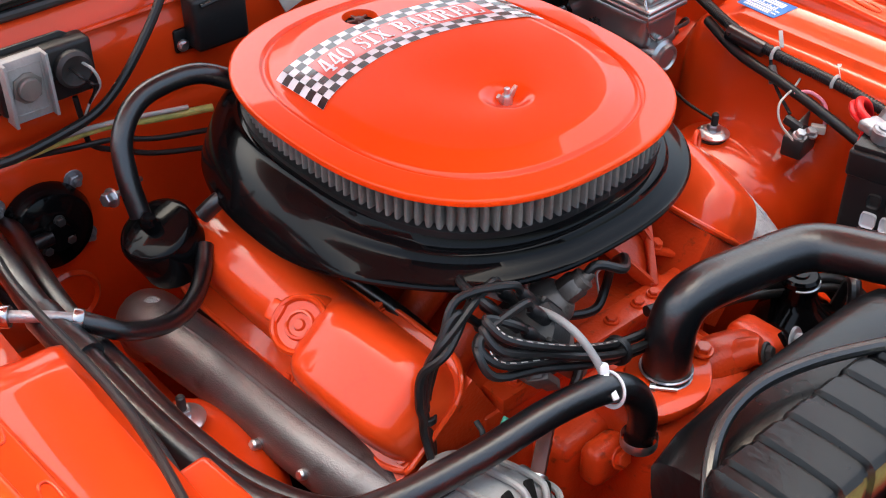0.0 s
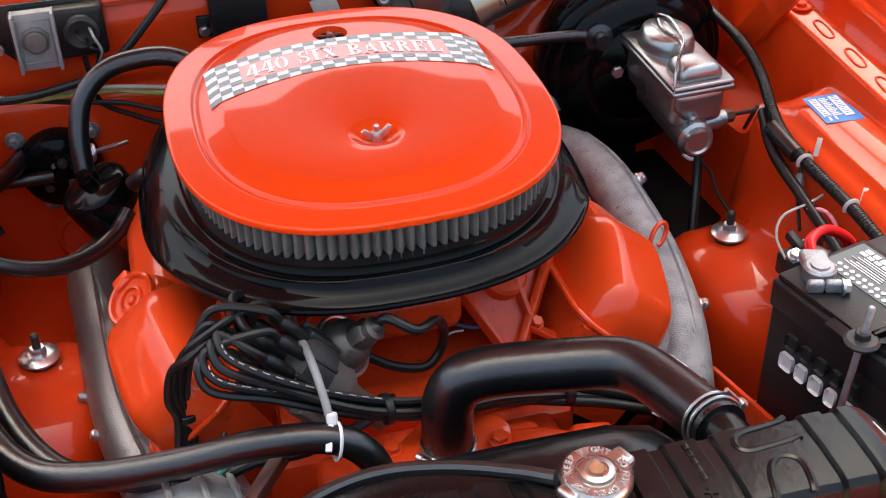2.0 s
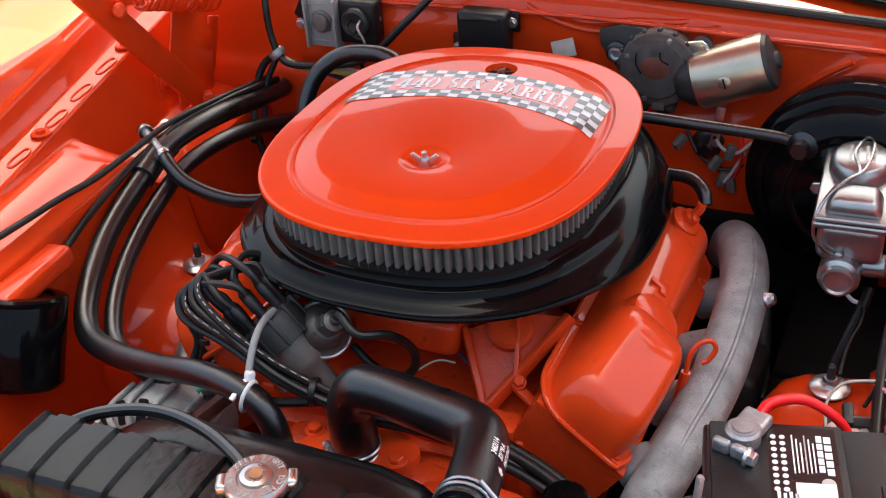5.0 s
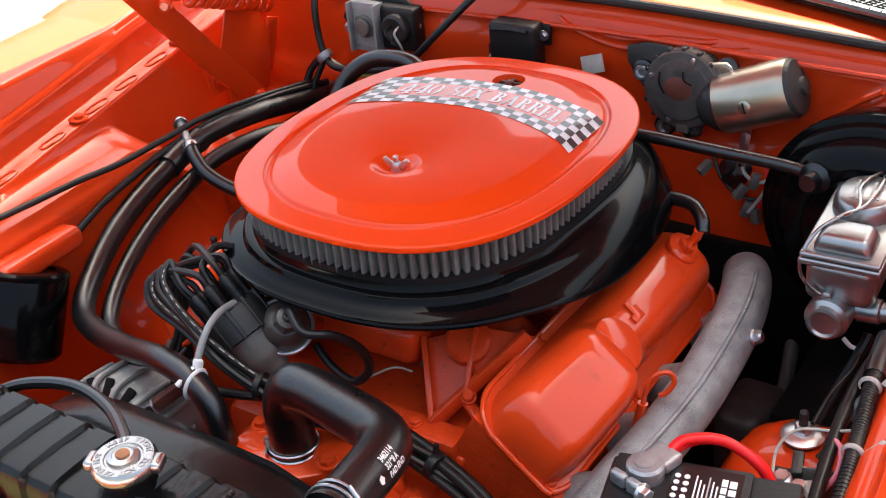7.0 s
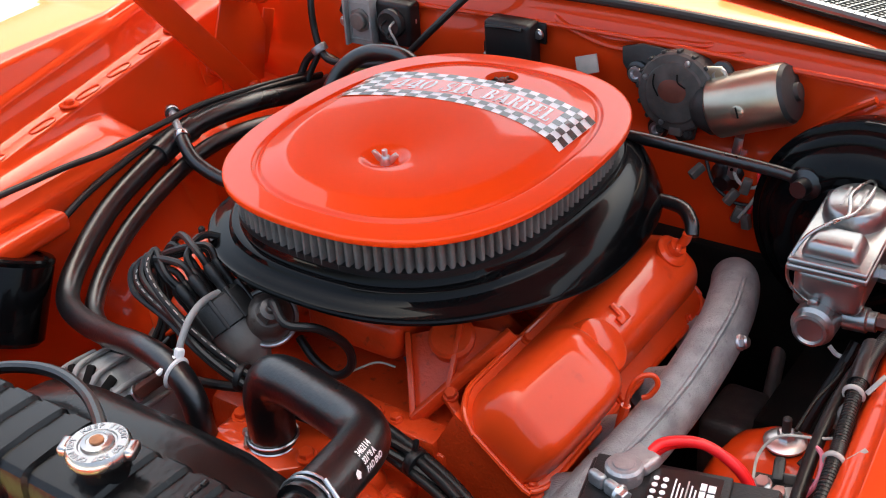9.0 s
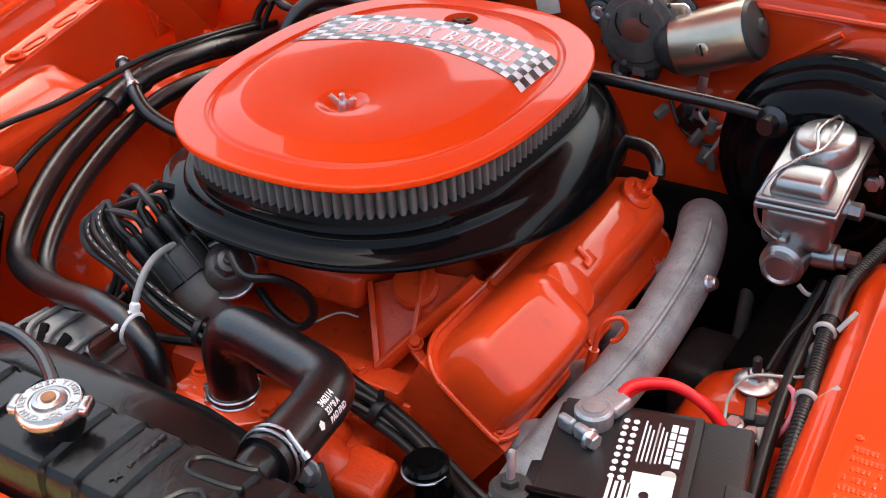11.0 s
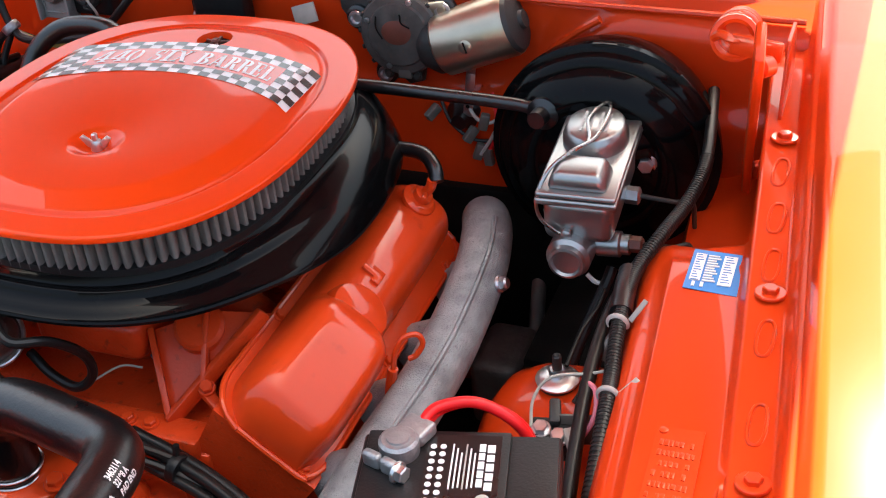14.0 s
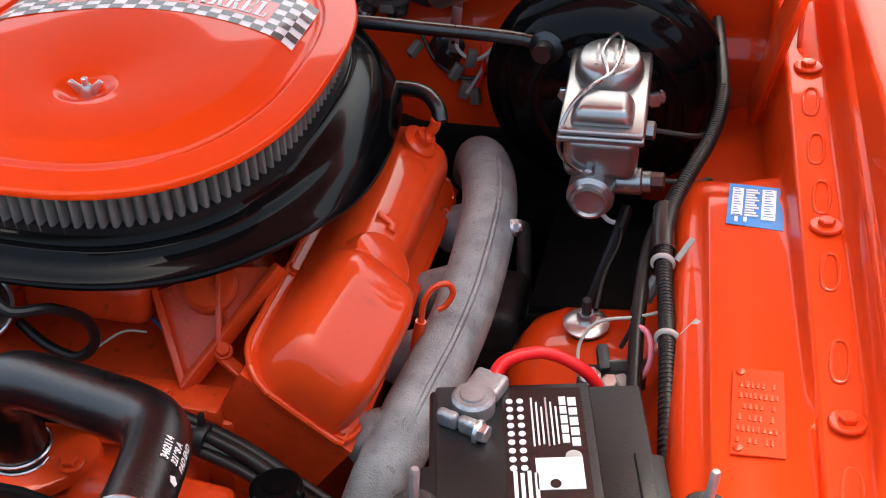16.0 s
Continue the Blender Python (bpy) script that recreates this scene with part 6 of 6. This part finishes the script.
part("potting", lathe([(0.022, 0), (0.022, 0.010), (0.018, 0.014), (0.002, 0.008)], 24, toward((-0.322, 0.346, 0.977), (0, -1, 0))), CHARCOAL, ecu)
for k, (dx, dz) in enumerate(((0.010, 0.006), (0.004, -0.008), (-0.006, 0.004))):
    part("pigtail", tube([(-0.322 + dx, 0.336, 0.977 + dz), (-0.318 + dx, 0.318, 0.972 + dz), (-0.306 + 0.4 * dx, 0.324, 0.955), (-0.312, 0.338, 0.930), (-0.322, 0.345, 0.905)], 0.0018, 8), WIRE if k else GREYWIRE, ecu)
for p in ((-0.300, 0.362, 0.977), (-0.428, 0.362, 0.957)):
    part("screw", hexbolt(p, (0, -1, 0), 0.0065, 0.005, 1.3), STEEL, ecu)

# round orange blanking plug low on the passenger side of the firewall
plug = thing("firewall_plug", (-0.374, 0.372, 0.658), "round orange blanking plug pressed into the firewall", "plug")
gp = toward((-0.374, 0.374, 0.658), (0, -1, 0))
part("rim", lathe([(0.040, -0.006), (0.040, 0.004), (0.036, 0.008), (0.032, 0.004), (0.031, -0.004)], 32, gp), BODY, plug)
part("dish", lathe([(0.0325, 0.002), (0.020, -0.001), (0.006, -0.001), (0.005, 0.003), (0.001, 0.003)], 28, gp), BODY, plug)

# heater blower cover and its nuts
blo = thing("heater_blower", (-0.385, 0.35, 0.72), "round black heater blower housing on the firewall", "blower")
part("housing", lathe([(0.055, 0.0), (0.056, 0.012), (0.050, 0.026), (0.036, 0.033), (0.022, 0.034), (0.018, 0.042), (0.002, 0.042)], 36, toward((-0.385, 0.370, 0.780), (0, -1, 0.0))), BLACK, blo)
part("vent_pipe", tube([(-0.395, 0.330, 0.785), (-0.43, 0.325, 0.788), (-0.48, 0.325, 0.79), (-0.54, 0.33, 0.80)], 0.009, 12), RUBBER, blo)
for x, z in ((-0.372, 0.772), (-0.402, 0.768), (-0.38, 0.80)):
    part("terminal", hexbolt((x, 0.333, z), (0, -1, 0), 0.006, 0.007, 1.2), CHARCOAL, blo)
for p in ((-0.338, 0.372, 0.822), (-0.407, 0.372, 0.722), (-0.437, 0.372, 0.822), (-0.335, 0.372, 0.74)):
    single("firewall_nut", join(hexbolt(p, (0, -1, 0), 0.0085, 0.010, 1.5), lathe([(0.004, 0), (0.004, 0.016)], 10, toward(p, (0, -1, 0)))), LEAD, "grey nut on a firewall stud", "nut", group="firewall nuts")
single("firewall_nut", join(hexbolt((-0.335, 0.275, 0.842), (-1, -0.3, 0.2), 0.0085, 0.012, 1.4), bar((-0.335, 0.275, 0.842), (-0.29, 0.285, 0.845), 0.006, 0.006)), STEEL, "zinc nut on the heater bracket", "nut", group="firewall nuts")

# black breather canister on the passenger cover
can = thing("breather_canister", (-0.31, 0.165, 0.80), "black breather canister with three rubber hoses", "canister")
km = toward((-0.312, 0.176, 0.800), (-0.42, -0.08, 0.9))
part("can", lathe([(0.030, 0.0), (0.042, 0.004), (0.043, 0.056), (0.041, 0.060), (0.036, 0.063), (0.002, 0.064)], 36, km), BLACK, can)
part("nipple", tube([km @ Vector((0.0, 0, 0.06)), km @ Vector((0.0, 0, 0.075)), km @ Vector((0.002, 0.004, 0.082))], [0.010, 0.010, 0.007], 14), BLACK, can)
part("large_hose", tube([(-0.343, 0.188, 0.866), (-0.342, 0.205, 0.905), (-0.332, 0.225, 0.940), (-0.305, 0.240, 0.965), (-0.27, 0.245, 0.975), (-0.22, 0.24, 0.975), (-0.17, 0.22, 0.95)], 0.0120, 18), RUBBER, can, "thick black hose")
part("side_hose", tube([(-0.290, 0.150, 0.862), (-0.270, 0.140, 0.880), (-0.24, 0.135, 0.886), (-0.20, 0.13, 0.88)], 0.010, 16), RUBBER, can)
part("drain_hose", tube([(-0.300, 0.135, 0.835), (-0.318, 0.112, 0.822), (-0.345, 0.085, 0.818), (-0.380, 0.060, 0.824), (-0.415, 0.045, 0.838), (-0.447, 0.038, 0.857), (-0.470, 0.044, 0.874), (-0.486, 0.054, 0.884)], 0.0098, 16), RUBBER, can)
part("metal_pipe", tube([(-0.482, 0.051, 0.883), (-0.508, 0.068, 0.890), (-0.540, 0.092, 0.893)], 0.0062, 12), LEAD, can, "bare metal pipe")
for p, w in (((-0.484, 0.053, 0.883), (-0.8, 0.5, 0.3)), ((-0.538, 0.090, 0.893), (-0.7, 0.6, 0.0))):
    part("clamp", lathe([(0.0105, -0.005), (0.0112, -0.004), (0.0112, 0.004), (0.0105, 0.005)], 20, toward(p, w)), CHROME, can, "bright hose clamp")
single("dipper_hose", tube([(-0.235, 0.165, 0.850), (-0.225, 0.08, 0.842), (-0.215, -0.02, 0.835), (-0.205, -0.09, 0.825), (-0.200, -0.130, 0.815)], 0.0075, 12), RUBBER, "black hose along the inside of the cover", "hose")

# pcv hose to the carburettor
single("crankcase_hose", tube([(0.239, 0.155, 0.868), (0.233, 0.166, 0.880), (0.212, 0.182, 0.887), (0.17, 0.190, 0.884), (0.12, 0.20, 0.875)], 0.0085, 14), RUBBER, "short black crankcase hose", "hose")
single("throttle_spring_rod", tube([(0.02, -0.12, 0.79), (0.05, -0.14, 0.792), (0.09, -0.135, 0.80), (0.13, -0.08, 0.815), (0.16, -0.02, 0.80)], 0.0018, 8), BLUEWIRE, "thin dark wire across the intake", "wire")
single("thin_wire", tube([(-0.06, -0.18, 0.80), (-0.02, -0.19, 0.797), (0.01, -0.16, 0.805), (0.03, -0.15, 0.80)], 0.0012, 6), TAG, "thin pale wire beside the vacuum hose", "wire")

# ---- wiring on the passenger side ----
for pts, r, mtl, lab_ in (
        ([(-0.60, 0.52, 1.10), (-0.50, 0.40, 1.06), (-0.475, 0.345, 1.00), (-0.468, 0.335, 0.95), (-0.455, 0.330, 0.918), (-0.43, 0.325, 0.905), (-0.36, 0.325, 0.912), (-0.30, 0.325, 0.93), (-0.24, 0.33, 0.985), (-0.18, 0.36, 1.045), (-0.12, 0.45, 1.10)], 0.0055, WIRE, "black washer hose looping over the firewall"),
        ([(-0.46, 0.332, 0.915), (-0.42, 0.335, 0.898), (-0.36, 0.340, 0.895), (-0.30, 0.340, 0.893), (-0.24, 0.330, 0.885), (-0.17, 0.315, 0.88)], 0.005, YELLOWWIRE, "striped wiring bundle along the firewall"),
        ([(-0.46, 0.335, 0.912), (-0.40, 0.345, 0.890), (-0.34, 0.345, 0.878), (-0.29, 0.340, 0.872), (-0.24, 0.330, 0.858), (-0.17, 0.315, 0.85)], 0.0035, WIRE, "black wire along the firewall"),
        ([(-0.46, 0.333, 0.918), (-0.42, 0.330, 0.902), (-0.37, 0.335, 0.903), (-0.30, 0.335, 0.899), (-0.20, 0.320, 0.89)], 0.003, GREYWIRE, "grey wire along the firewall"),
        ([(-0.325, 0.345, 0.94), (-0.322, 0.345, 0.905), (-0.315, 0.350, 0.87), (-0.28, 0.345, 0.85), (-0.24, 0.335, 0.835), (-0.17, 0.315, 0.825)], 0.0035, WIRE, "black wire below the ignition box"),
        ([(-0.465, 0.335, 0.915), (-0.49, 0.33, 0.89), (-0.50, 0.31, 0.84), (-0.49, 0.29, 0.80), (-0.47, 0.28, 0.74)], 0.006, WIRE, "black loom dropping from the firewall"),
        ([(-0.462, 0.333, 0.91), (-0.478, 0.32, 0.87), (-0.480, 0.30, 0.82), (-0.478, 0.26, 0.80)], 0.005, WIRE, "black loom beside the heater hoses"),
        ([(-0.478, 0.35, 0.865), (-0.492, 0.25, 0.880), (-0.508, 0.14, 0.888), (-0.508, 0.04, 0.886), (-0.506, -0.03, 0.878), (-0.503, -0.10, 0.866), (-0.505, -0.155, 0.845), (-0.520, -0.20, 0.81)], 0.005, WIRE, "black loom beside the heater hoses"),
        ([(-0.49, 0.34, 0.870), (-0.500, 0.22, 0.888), (-0.513, 0.12, 0.897), (-0.514, 0.03, 0.898), (-0.514, -0.05, 0.899), (-0.519, -0.12, 0.904), (-0.528, -0.19, 0.904), (-0.545, -0.28, 0.902)], 0.0045, WIRE, "black lamp wire along the inner fender"),
        ([(-0.504, 0.05, 0.880), (-0.502, 0.01, 0.874), (-0.497, -0.04, 0.860), (-0.492, -0.075, 0.845)], 0.0024, GREENWIRE, "green wire in the loom"),
        ([(-0.262, -0.250, 0.775), (-0.255, -0.262, 0.755), (-0.235, -0.265, 0.775), (-0.225, -0.255, 0.795)], 0.0022, GREYWIRE, "pale wire by the distributor"),
        ([(-0.30, -0.258, 0.74), (-0.27, -0.262, 0.765), (-0.245, -0.262, 0.775), (-0.21, -0.25, 0.80)], 0.003, GREENWIRE, "green wire by the alternator"),
        ([(-0.30, -0.25, 0.72), (-0.265, -0.255, 0.75), (-0.24, -0.25, 0.79), (-0.235, -0.235, 0.80)], 0.003, WIRE, "black wire by the alternator"),
        ([(-0.25, -0.262, 0.765), (-0.21, -0.268, 0.785), (-0.16, -0.270, 0.788), (-0.10, -0.240, 0.780), (-0.06, -0.20, 0.77)], 0.0055, WIRE, "black loom under the distributor"),
        ([(-0.26, -0.258, 0.745), (-0.24, -0.262, 0.765), (-0.225, -0.258, 0.775)], 0.0055, BLUEWIRE, "blue connector wire by the alternator")):
    single("wire", tube(pts, r, 10), mtl, lab_, "wire", group="wiring")
single("wire_clip", lathe([(0.012, -0.006), (0.013, -0.004), (0.013, 0.004), (0.012, 0.006)], 16, toward((-0.458, 0.331, 0.918), (-0.6, 0, 0.8))), LEAD, "grey clip round the firewall wires", "clip")
single("loom_tape", tube([(-0.504, 0.09, 0.876), (-0.502, 0.05, 0.872), (-0.497, 0.015, 0.866)], 0.0185, 14), RUBBER, "black taped section of the loom", "tape")

# black cylinder and horn by the passenger headlamp
cn = thing("vapor_canister", (-0.488, -0.27, 0.74), "black cylindrical canister by the inner fender", "canister")
cnm = toward((-0.486, -0.294, 0.746), (-0.06, 0.42, 0.88))
part("shell", lathe([(0.046, 0.0), (0.051, 0.006), (0.054, 0.100), (0.053, 0.103)], 40, cnm), BLACK, cn)
part("cover", lathe([(0.0535, 0.103), (0.0545, 0.105), (0.0545, 0.109), (0.052, 0.112), (0.040, 0.113), (0.038, 0.110), (0.002, 0.110)], 40, cnm), BLACK, cn, "black moulded top cover")
part("nipple", lathe([(0.006, 0.109), (0.006, 0.124), (0.0045, 0.125)], 14, cnm @ Matrix.Translation((0.015, 0.012, 0))), PLASTIC, cn)
horn = thing("horn", (-0.60, -0.36, 0.66), "purple painted horn with a flared bell", "horn")
part("bell", lathe([(0.018, 0.0), (0.020, 0.03), (0.030, 0.055), (0.055, 0.075), (0.060, 0.078), (0.058, 0.082), (0.05, 0.078), (0.02, 0.05)], 36, toward((-0.565, -0.335, 0.70), (0.35, -0.9, 0.25))), PURPLE, horn)
part("body", lathe([(0.02, -0.05), (0.05, -0.045), (0.052, -0.01), (0.02, 0.0)], 30, toward((-0.565, -0.335, 0.70), (0.35, -0.9, 0.25))), PURPLE, horn)
single("lamp_wire_clip", prism([(-0.010, -0.022), (0.010, -0.022), (0.012, 0.0), (0.010, 0.022), (-0.010, 0.022), (-0.012, 0.0)], 0.003, 0.001, pose(-0.545, -0.285, 0.899, 4, -6, 20)), WHITE, "white plastic strap on the lamp wire", "clip")

# ---- driver side: loom, straps, starter relay, steering ----
loom = thing("wiring_loom", (0.52, 0.0, 0.80), "black corrugated wiring loom along the inner fender", "loom")
LP = [(0.510, 0.345, 0.915), (0.523, 0.246, 0.900), (0.525, 0.195, 0.892), (0.517, 0.142, 0.884), (0.505, 0.100, 0.878), (0.492, 0.050, 0.870), (0.489, 0.010, 0.863), (0.492, -0.035, 0.856), (0.500, -0.092, 0.848), (0.505, -0.134, 0.842), (0.512, -0.203, 0.828), (0.520, -0.28, 0.812), (0.530, -0.36, 0.80), (0.535, -0.50, 0.78)]
part("conduit", tube(LP, 0.0066, 14), WIRE, loom)
fine = smooth_line(LP, 30)
ring_line = fine[40:]
for i in range(0, len(ring_line) - 1, 2):
    part("corrugation", lathe([(0.0073, -0.0013), (0.0077, 0.0), (0.0073, 0.0013)], 12, toward(ring_line[i], ring_line[i + 1] - ring_line[i])), WIRE, loom)
part("branch", tube([(0.495, 0.09, 0.862), (0.476, 0.02, 0.845), (0.474, -0.06, 0.830), (0.480, -0.14, 0.805), (0.49, -0.22, 0.77)], 0.007, 12), WIRE, loom)
part("taped_joint", tube([(0.484, 0.045, 0.865), (0.486, 0.015, 0.861), (0.489, -0.012, 0.857)], 0.0110, 14), RUBBER, loom)
for c, yy in (((0.490, -0.030, 0.857), 0), ((0.503, -0.118, 0.845), 1)):
    c = Vector(c)
    st = thing("wire_strap", tuple(c), "pale perforated plastic strap round the loom", "strap", group="loom straps")
    part("band", tube([c + Vector((0.0098 * math.cos(a), 0, 0.0098 * math.sin(a))) for a in np.linspace(-0.4, 3.6, 14)], 0.0024, 8, 2, 0.35), GREYWIRE, st)
    part("tail", join(bar(c + Vector((0.012, 0, 0.006)), c + Vector((0.024, 0.014, 0.022 - 0.008 * yy)), 0.006, 0.0016, 0.0006)), GREYWIRE, st)
rel = thing("starter_relay", (0.455, -0.11, 0.77), "small starter relay with brass and zinc terminals", "relay")
part("base", box(0.045, 0.030, 0.030, 0.004, pose(0.450, -0.112, 0.760, 0, 0, 10)), CHARCOAL, rel)
part("plate", box(0.040, 0.003, 0.036, 0.001, pose(0.468, -0.102, 0.765, 0, 0, 12)), GREYPAINT, rel)
for x, y, z in ((0.440, -0.118, 0.790), (0.458, -0.122, 0.788)):
    part("terminal", hexbolt((x, y, z), (0, -0.3, 1), 0.0075, 0.008, 1.3), STEEL, rel)
part("plug", box(0.010, 0.020, 0.012, 0.002, pose(0.470, -0.125, 0.786, 0, 0, 30)), TAG, rel, "pale brass-coloured plug")
part("boot", box(0.011, 0.026, 0.012, 0.003, pose(0.448, -0.098, 0.792, 20, 0, 15)), CHARCOAL, rel)
part("pink_wire", tube([(0.476, -0.130, 0.790), (0.490, -0.118, 0.815), (0.486, -0.095, 0.828), (0.470, -0.080, 0.826)], 0.0026, 8), PINKWIRE, rel, "pink wire")
part("tan_wire", tube([(0.430, -0.118, 0.785), (0.426, -0.095, 0.805), (0.440, -0.080, 0.822), (0.475, -0.075, 0.830), (0.495, -0.07, 0.835)], 0.0016, 8), TAG, rel)
single("inline_connector", tube([(0.478, -0.042, 0.822), (0.482, -0.036, 0.832), (0.486, -0.030, 0.842)], [0.006, 0.007, 0.005], 10), GREYPAINT, "grey inline wire connector", "connector")
single("relay_lead", tube([(0.462, -0.085, 0.800), (0.472, -0.060, 0.812), (0.480, -0.040, 0.826), (0.490, -0.024, 0.846), (0.505, -0.012, 0.858)], 0.0024, 8), WIRE, "thin black lead to the starter relay", "wire")
single("speedo_wire", tube([(0.428, 0.008, 0.762), (0.430, 0.06, 0.768), (0.438, 0.10, 0.775), (0.436, 0.135, 0.775)], 0.0022, 8), WIRE, "thin black wire behind the shock mount", "wire")
single("white_tie", tube([(0.415, 0.138, 0.785), (0.425, 0.137, 0.777), (0.436, 0.140, 0.776), (0.442, 0.146, 0.783), (0.440, 0.150, 0.790)], 0.0026, 8), WHITE, "white cable tie below the master cylinder", "cable tie")
single("clutch_loom", tube([(0.44, 0.15, 0.79), (0.436, 0.135, 0.775), (0.42, 0.10, 0.73), (0.40, 0.06, 0.66)], 0.0065, 10), WIRE, "black wires below the master cylinder", "wire")
stb = thing("steering_box", (0.285, 0.215, 0.45), "dark grimy steering box beside the engine", "steering box")
part("housing", box(0.066, 0.10, 0.10, 0.014, pose(0.285, 0.215, 0.500, 0, 0, 0), 3), mat("greasy_iron", (0.17, 0.14, 0.12), 0.5, metal=0.4, var=0.4, scale=20, bump=0.5), stb)
part("shaft", tube([(0.318, 0.215, 0.535), (0.306, 0.28, 0.575), (0.293, 0.345, 0.615)], 0.010, 14), GREYPAINT, stb)
part("cover_bolt", hexbolt((0.279, 0.186, 0.550), (0, 0, 1), 0.008, 0.008, 1.3), BROWN, stb)

# stickers, plates and small marks on the fenders
stk = thing("warning_sticker", (0.563, 0.050, 0.88), "blue and white printed sticker on the ledge", "sticker")


def led(y):
    return 0.874 + 0.05 * y - 0.09 / (1 + math.exp(-(y - 0.130) / 0.011))


def on_ledge(x, y, lift=0.0):
    return Vector((x, y, led(y) + 0.0015 + lift + 0.001 * (x - 0.54) / 0.05))


part("sheet", sheet([on_ledge(0.541, 0.016), on_ledge(0.592, 0.012), on_ledge(0.590, 0.076), on_ledge(0.541, 0.078)]), BLUE, stk)
for x0, x1, y0, y1 in ((0.5445, 0.5545, 0.028, 0.070), (0.5715, 0.5840, 0.024, 0.070)):
    part("white_block", sheet([on_ledge(x0, y0, 0.0011), on_ledge(x1, y0, 0.0011), on_ledge(x1, y1, 0.0011), on_ledge(x0, y1, 0.0011)]), WHITE, stk)
for k in range(11):
    y0 = 0.028 + 0.0039 * k
    part("print_line", sheet([on_ledge(0.5565, y0, 0.0011), on_ledge(0.5690 - 0.002 * (k % 3), y0, 0.0011), on_ledge(0.5690 - 0.002 * (k % 3), y0 + 0.0020, 0.0011), on_ledge(0.5565, y0 + 0.0020, 0.0011)]), WHITE, stk)
    for x0, x1 in ((0.5460, 0.5530), (0.5735, 0.5822)):
        part("print_line", sheet([on_ledge(x0, y0, 0.0020), on_ledge(x1 - 0.0012 * (k % 4), y0, 0.0020), on_ledge(x1 - 0.0012 * (k % 4), y0 + 0.0008, 0.0020), on_ledge(x0, y0 + 0.0008, 0.0020)], 0.0004), BLUE, stk)
for k in range(2):
    part("white_mark", sheet([on_ledge(0.548 + 0.008 * k, 0.019, 0.0011), on_ledge(0.551 + 0.008 * k, 0.019, 0.0011), on_ledge(0.551 + 0.008 * k, 0.026, 0.0011), on_ledge(0.548 + 0.008 * k, 0.026, 0.0011)]), WHITE, stk)
pl = thing("embossed_plate", (0.566, -0.24, 0.865), "orange painted embossed plate riveted to the ledge", "plate")
part("plate", sheet([on_ledge(0.561, -0.258), on_ledge(0.601, -0.256), on_ledge(0.597, -0.167), on_ledge(0.558, -0.168)], 0.0015), BODY, pl)
random.seed(5)
for r in range(6):
    y = -0.186 - 0.0115 * r
    x = 0.5635
    while x < 0.592:
        w = random.uniform(0.0022, 0.0036)
        if random.random() > 0.12:
            part("embossed_bar", box(w, random.uniform(0.0055, 0.0072), 0.0011, 0.0004, Matrix.Translation(on_ledge(x + w / 2, y, 0.0013))), BODY, pl)
        x += w + 0.0012
for x, y in ((0.564, -0.173), (0.566, -0.252)):
    part("rivet", lathe([(0.004, 0), (0.0035, 0.002), (0.001, 0.0026)], 14, Matrix.Translation(on_ledge(x, y, 0.001))), BODY, pl)
single("hood_bumper", box(0.024, 0.044, 0.026, 0.0025, pose(0.680, -0.358, 0.874, 0, -14, 8), 2), PLASTIC, "black rubber hood bumper on the fender rail", "bumper")
single("ledge_pad", box(0.050, 0.13, 0.030, 0.009, pose(-0.498, -0.225, 0.838, 0, -4, 3), 3), BODY, "orange raised pad on the passenger ledge", "pad")
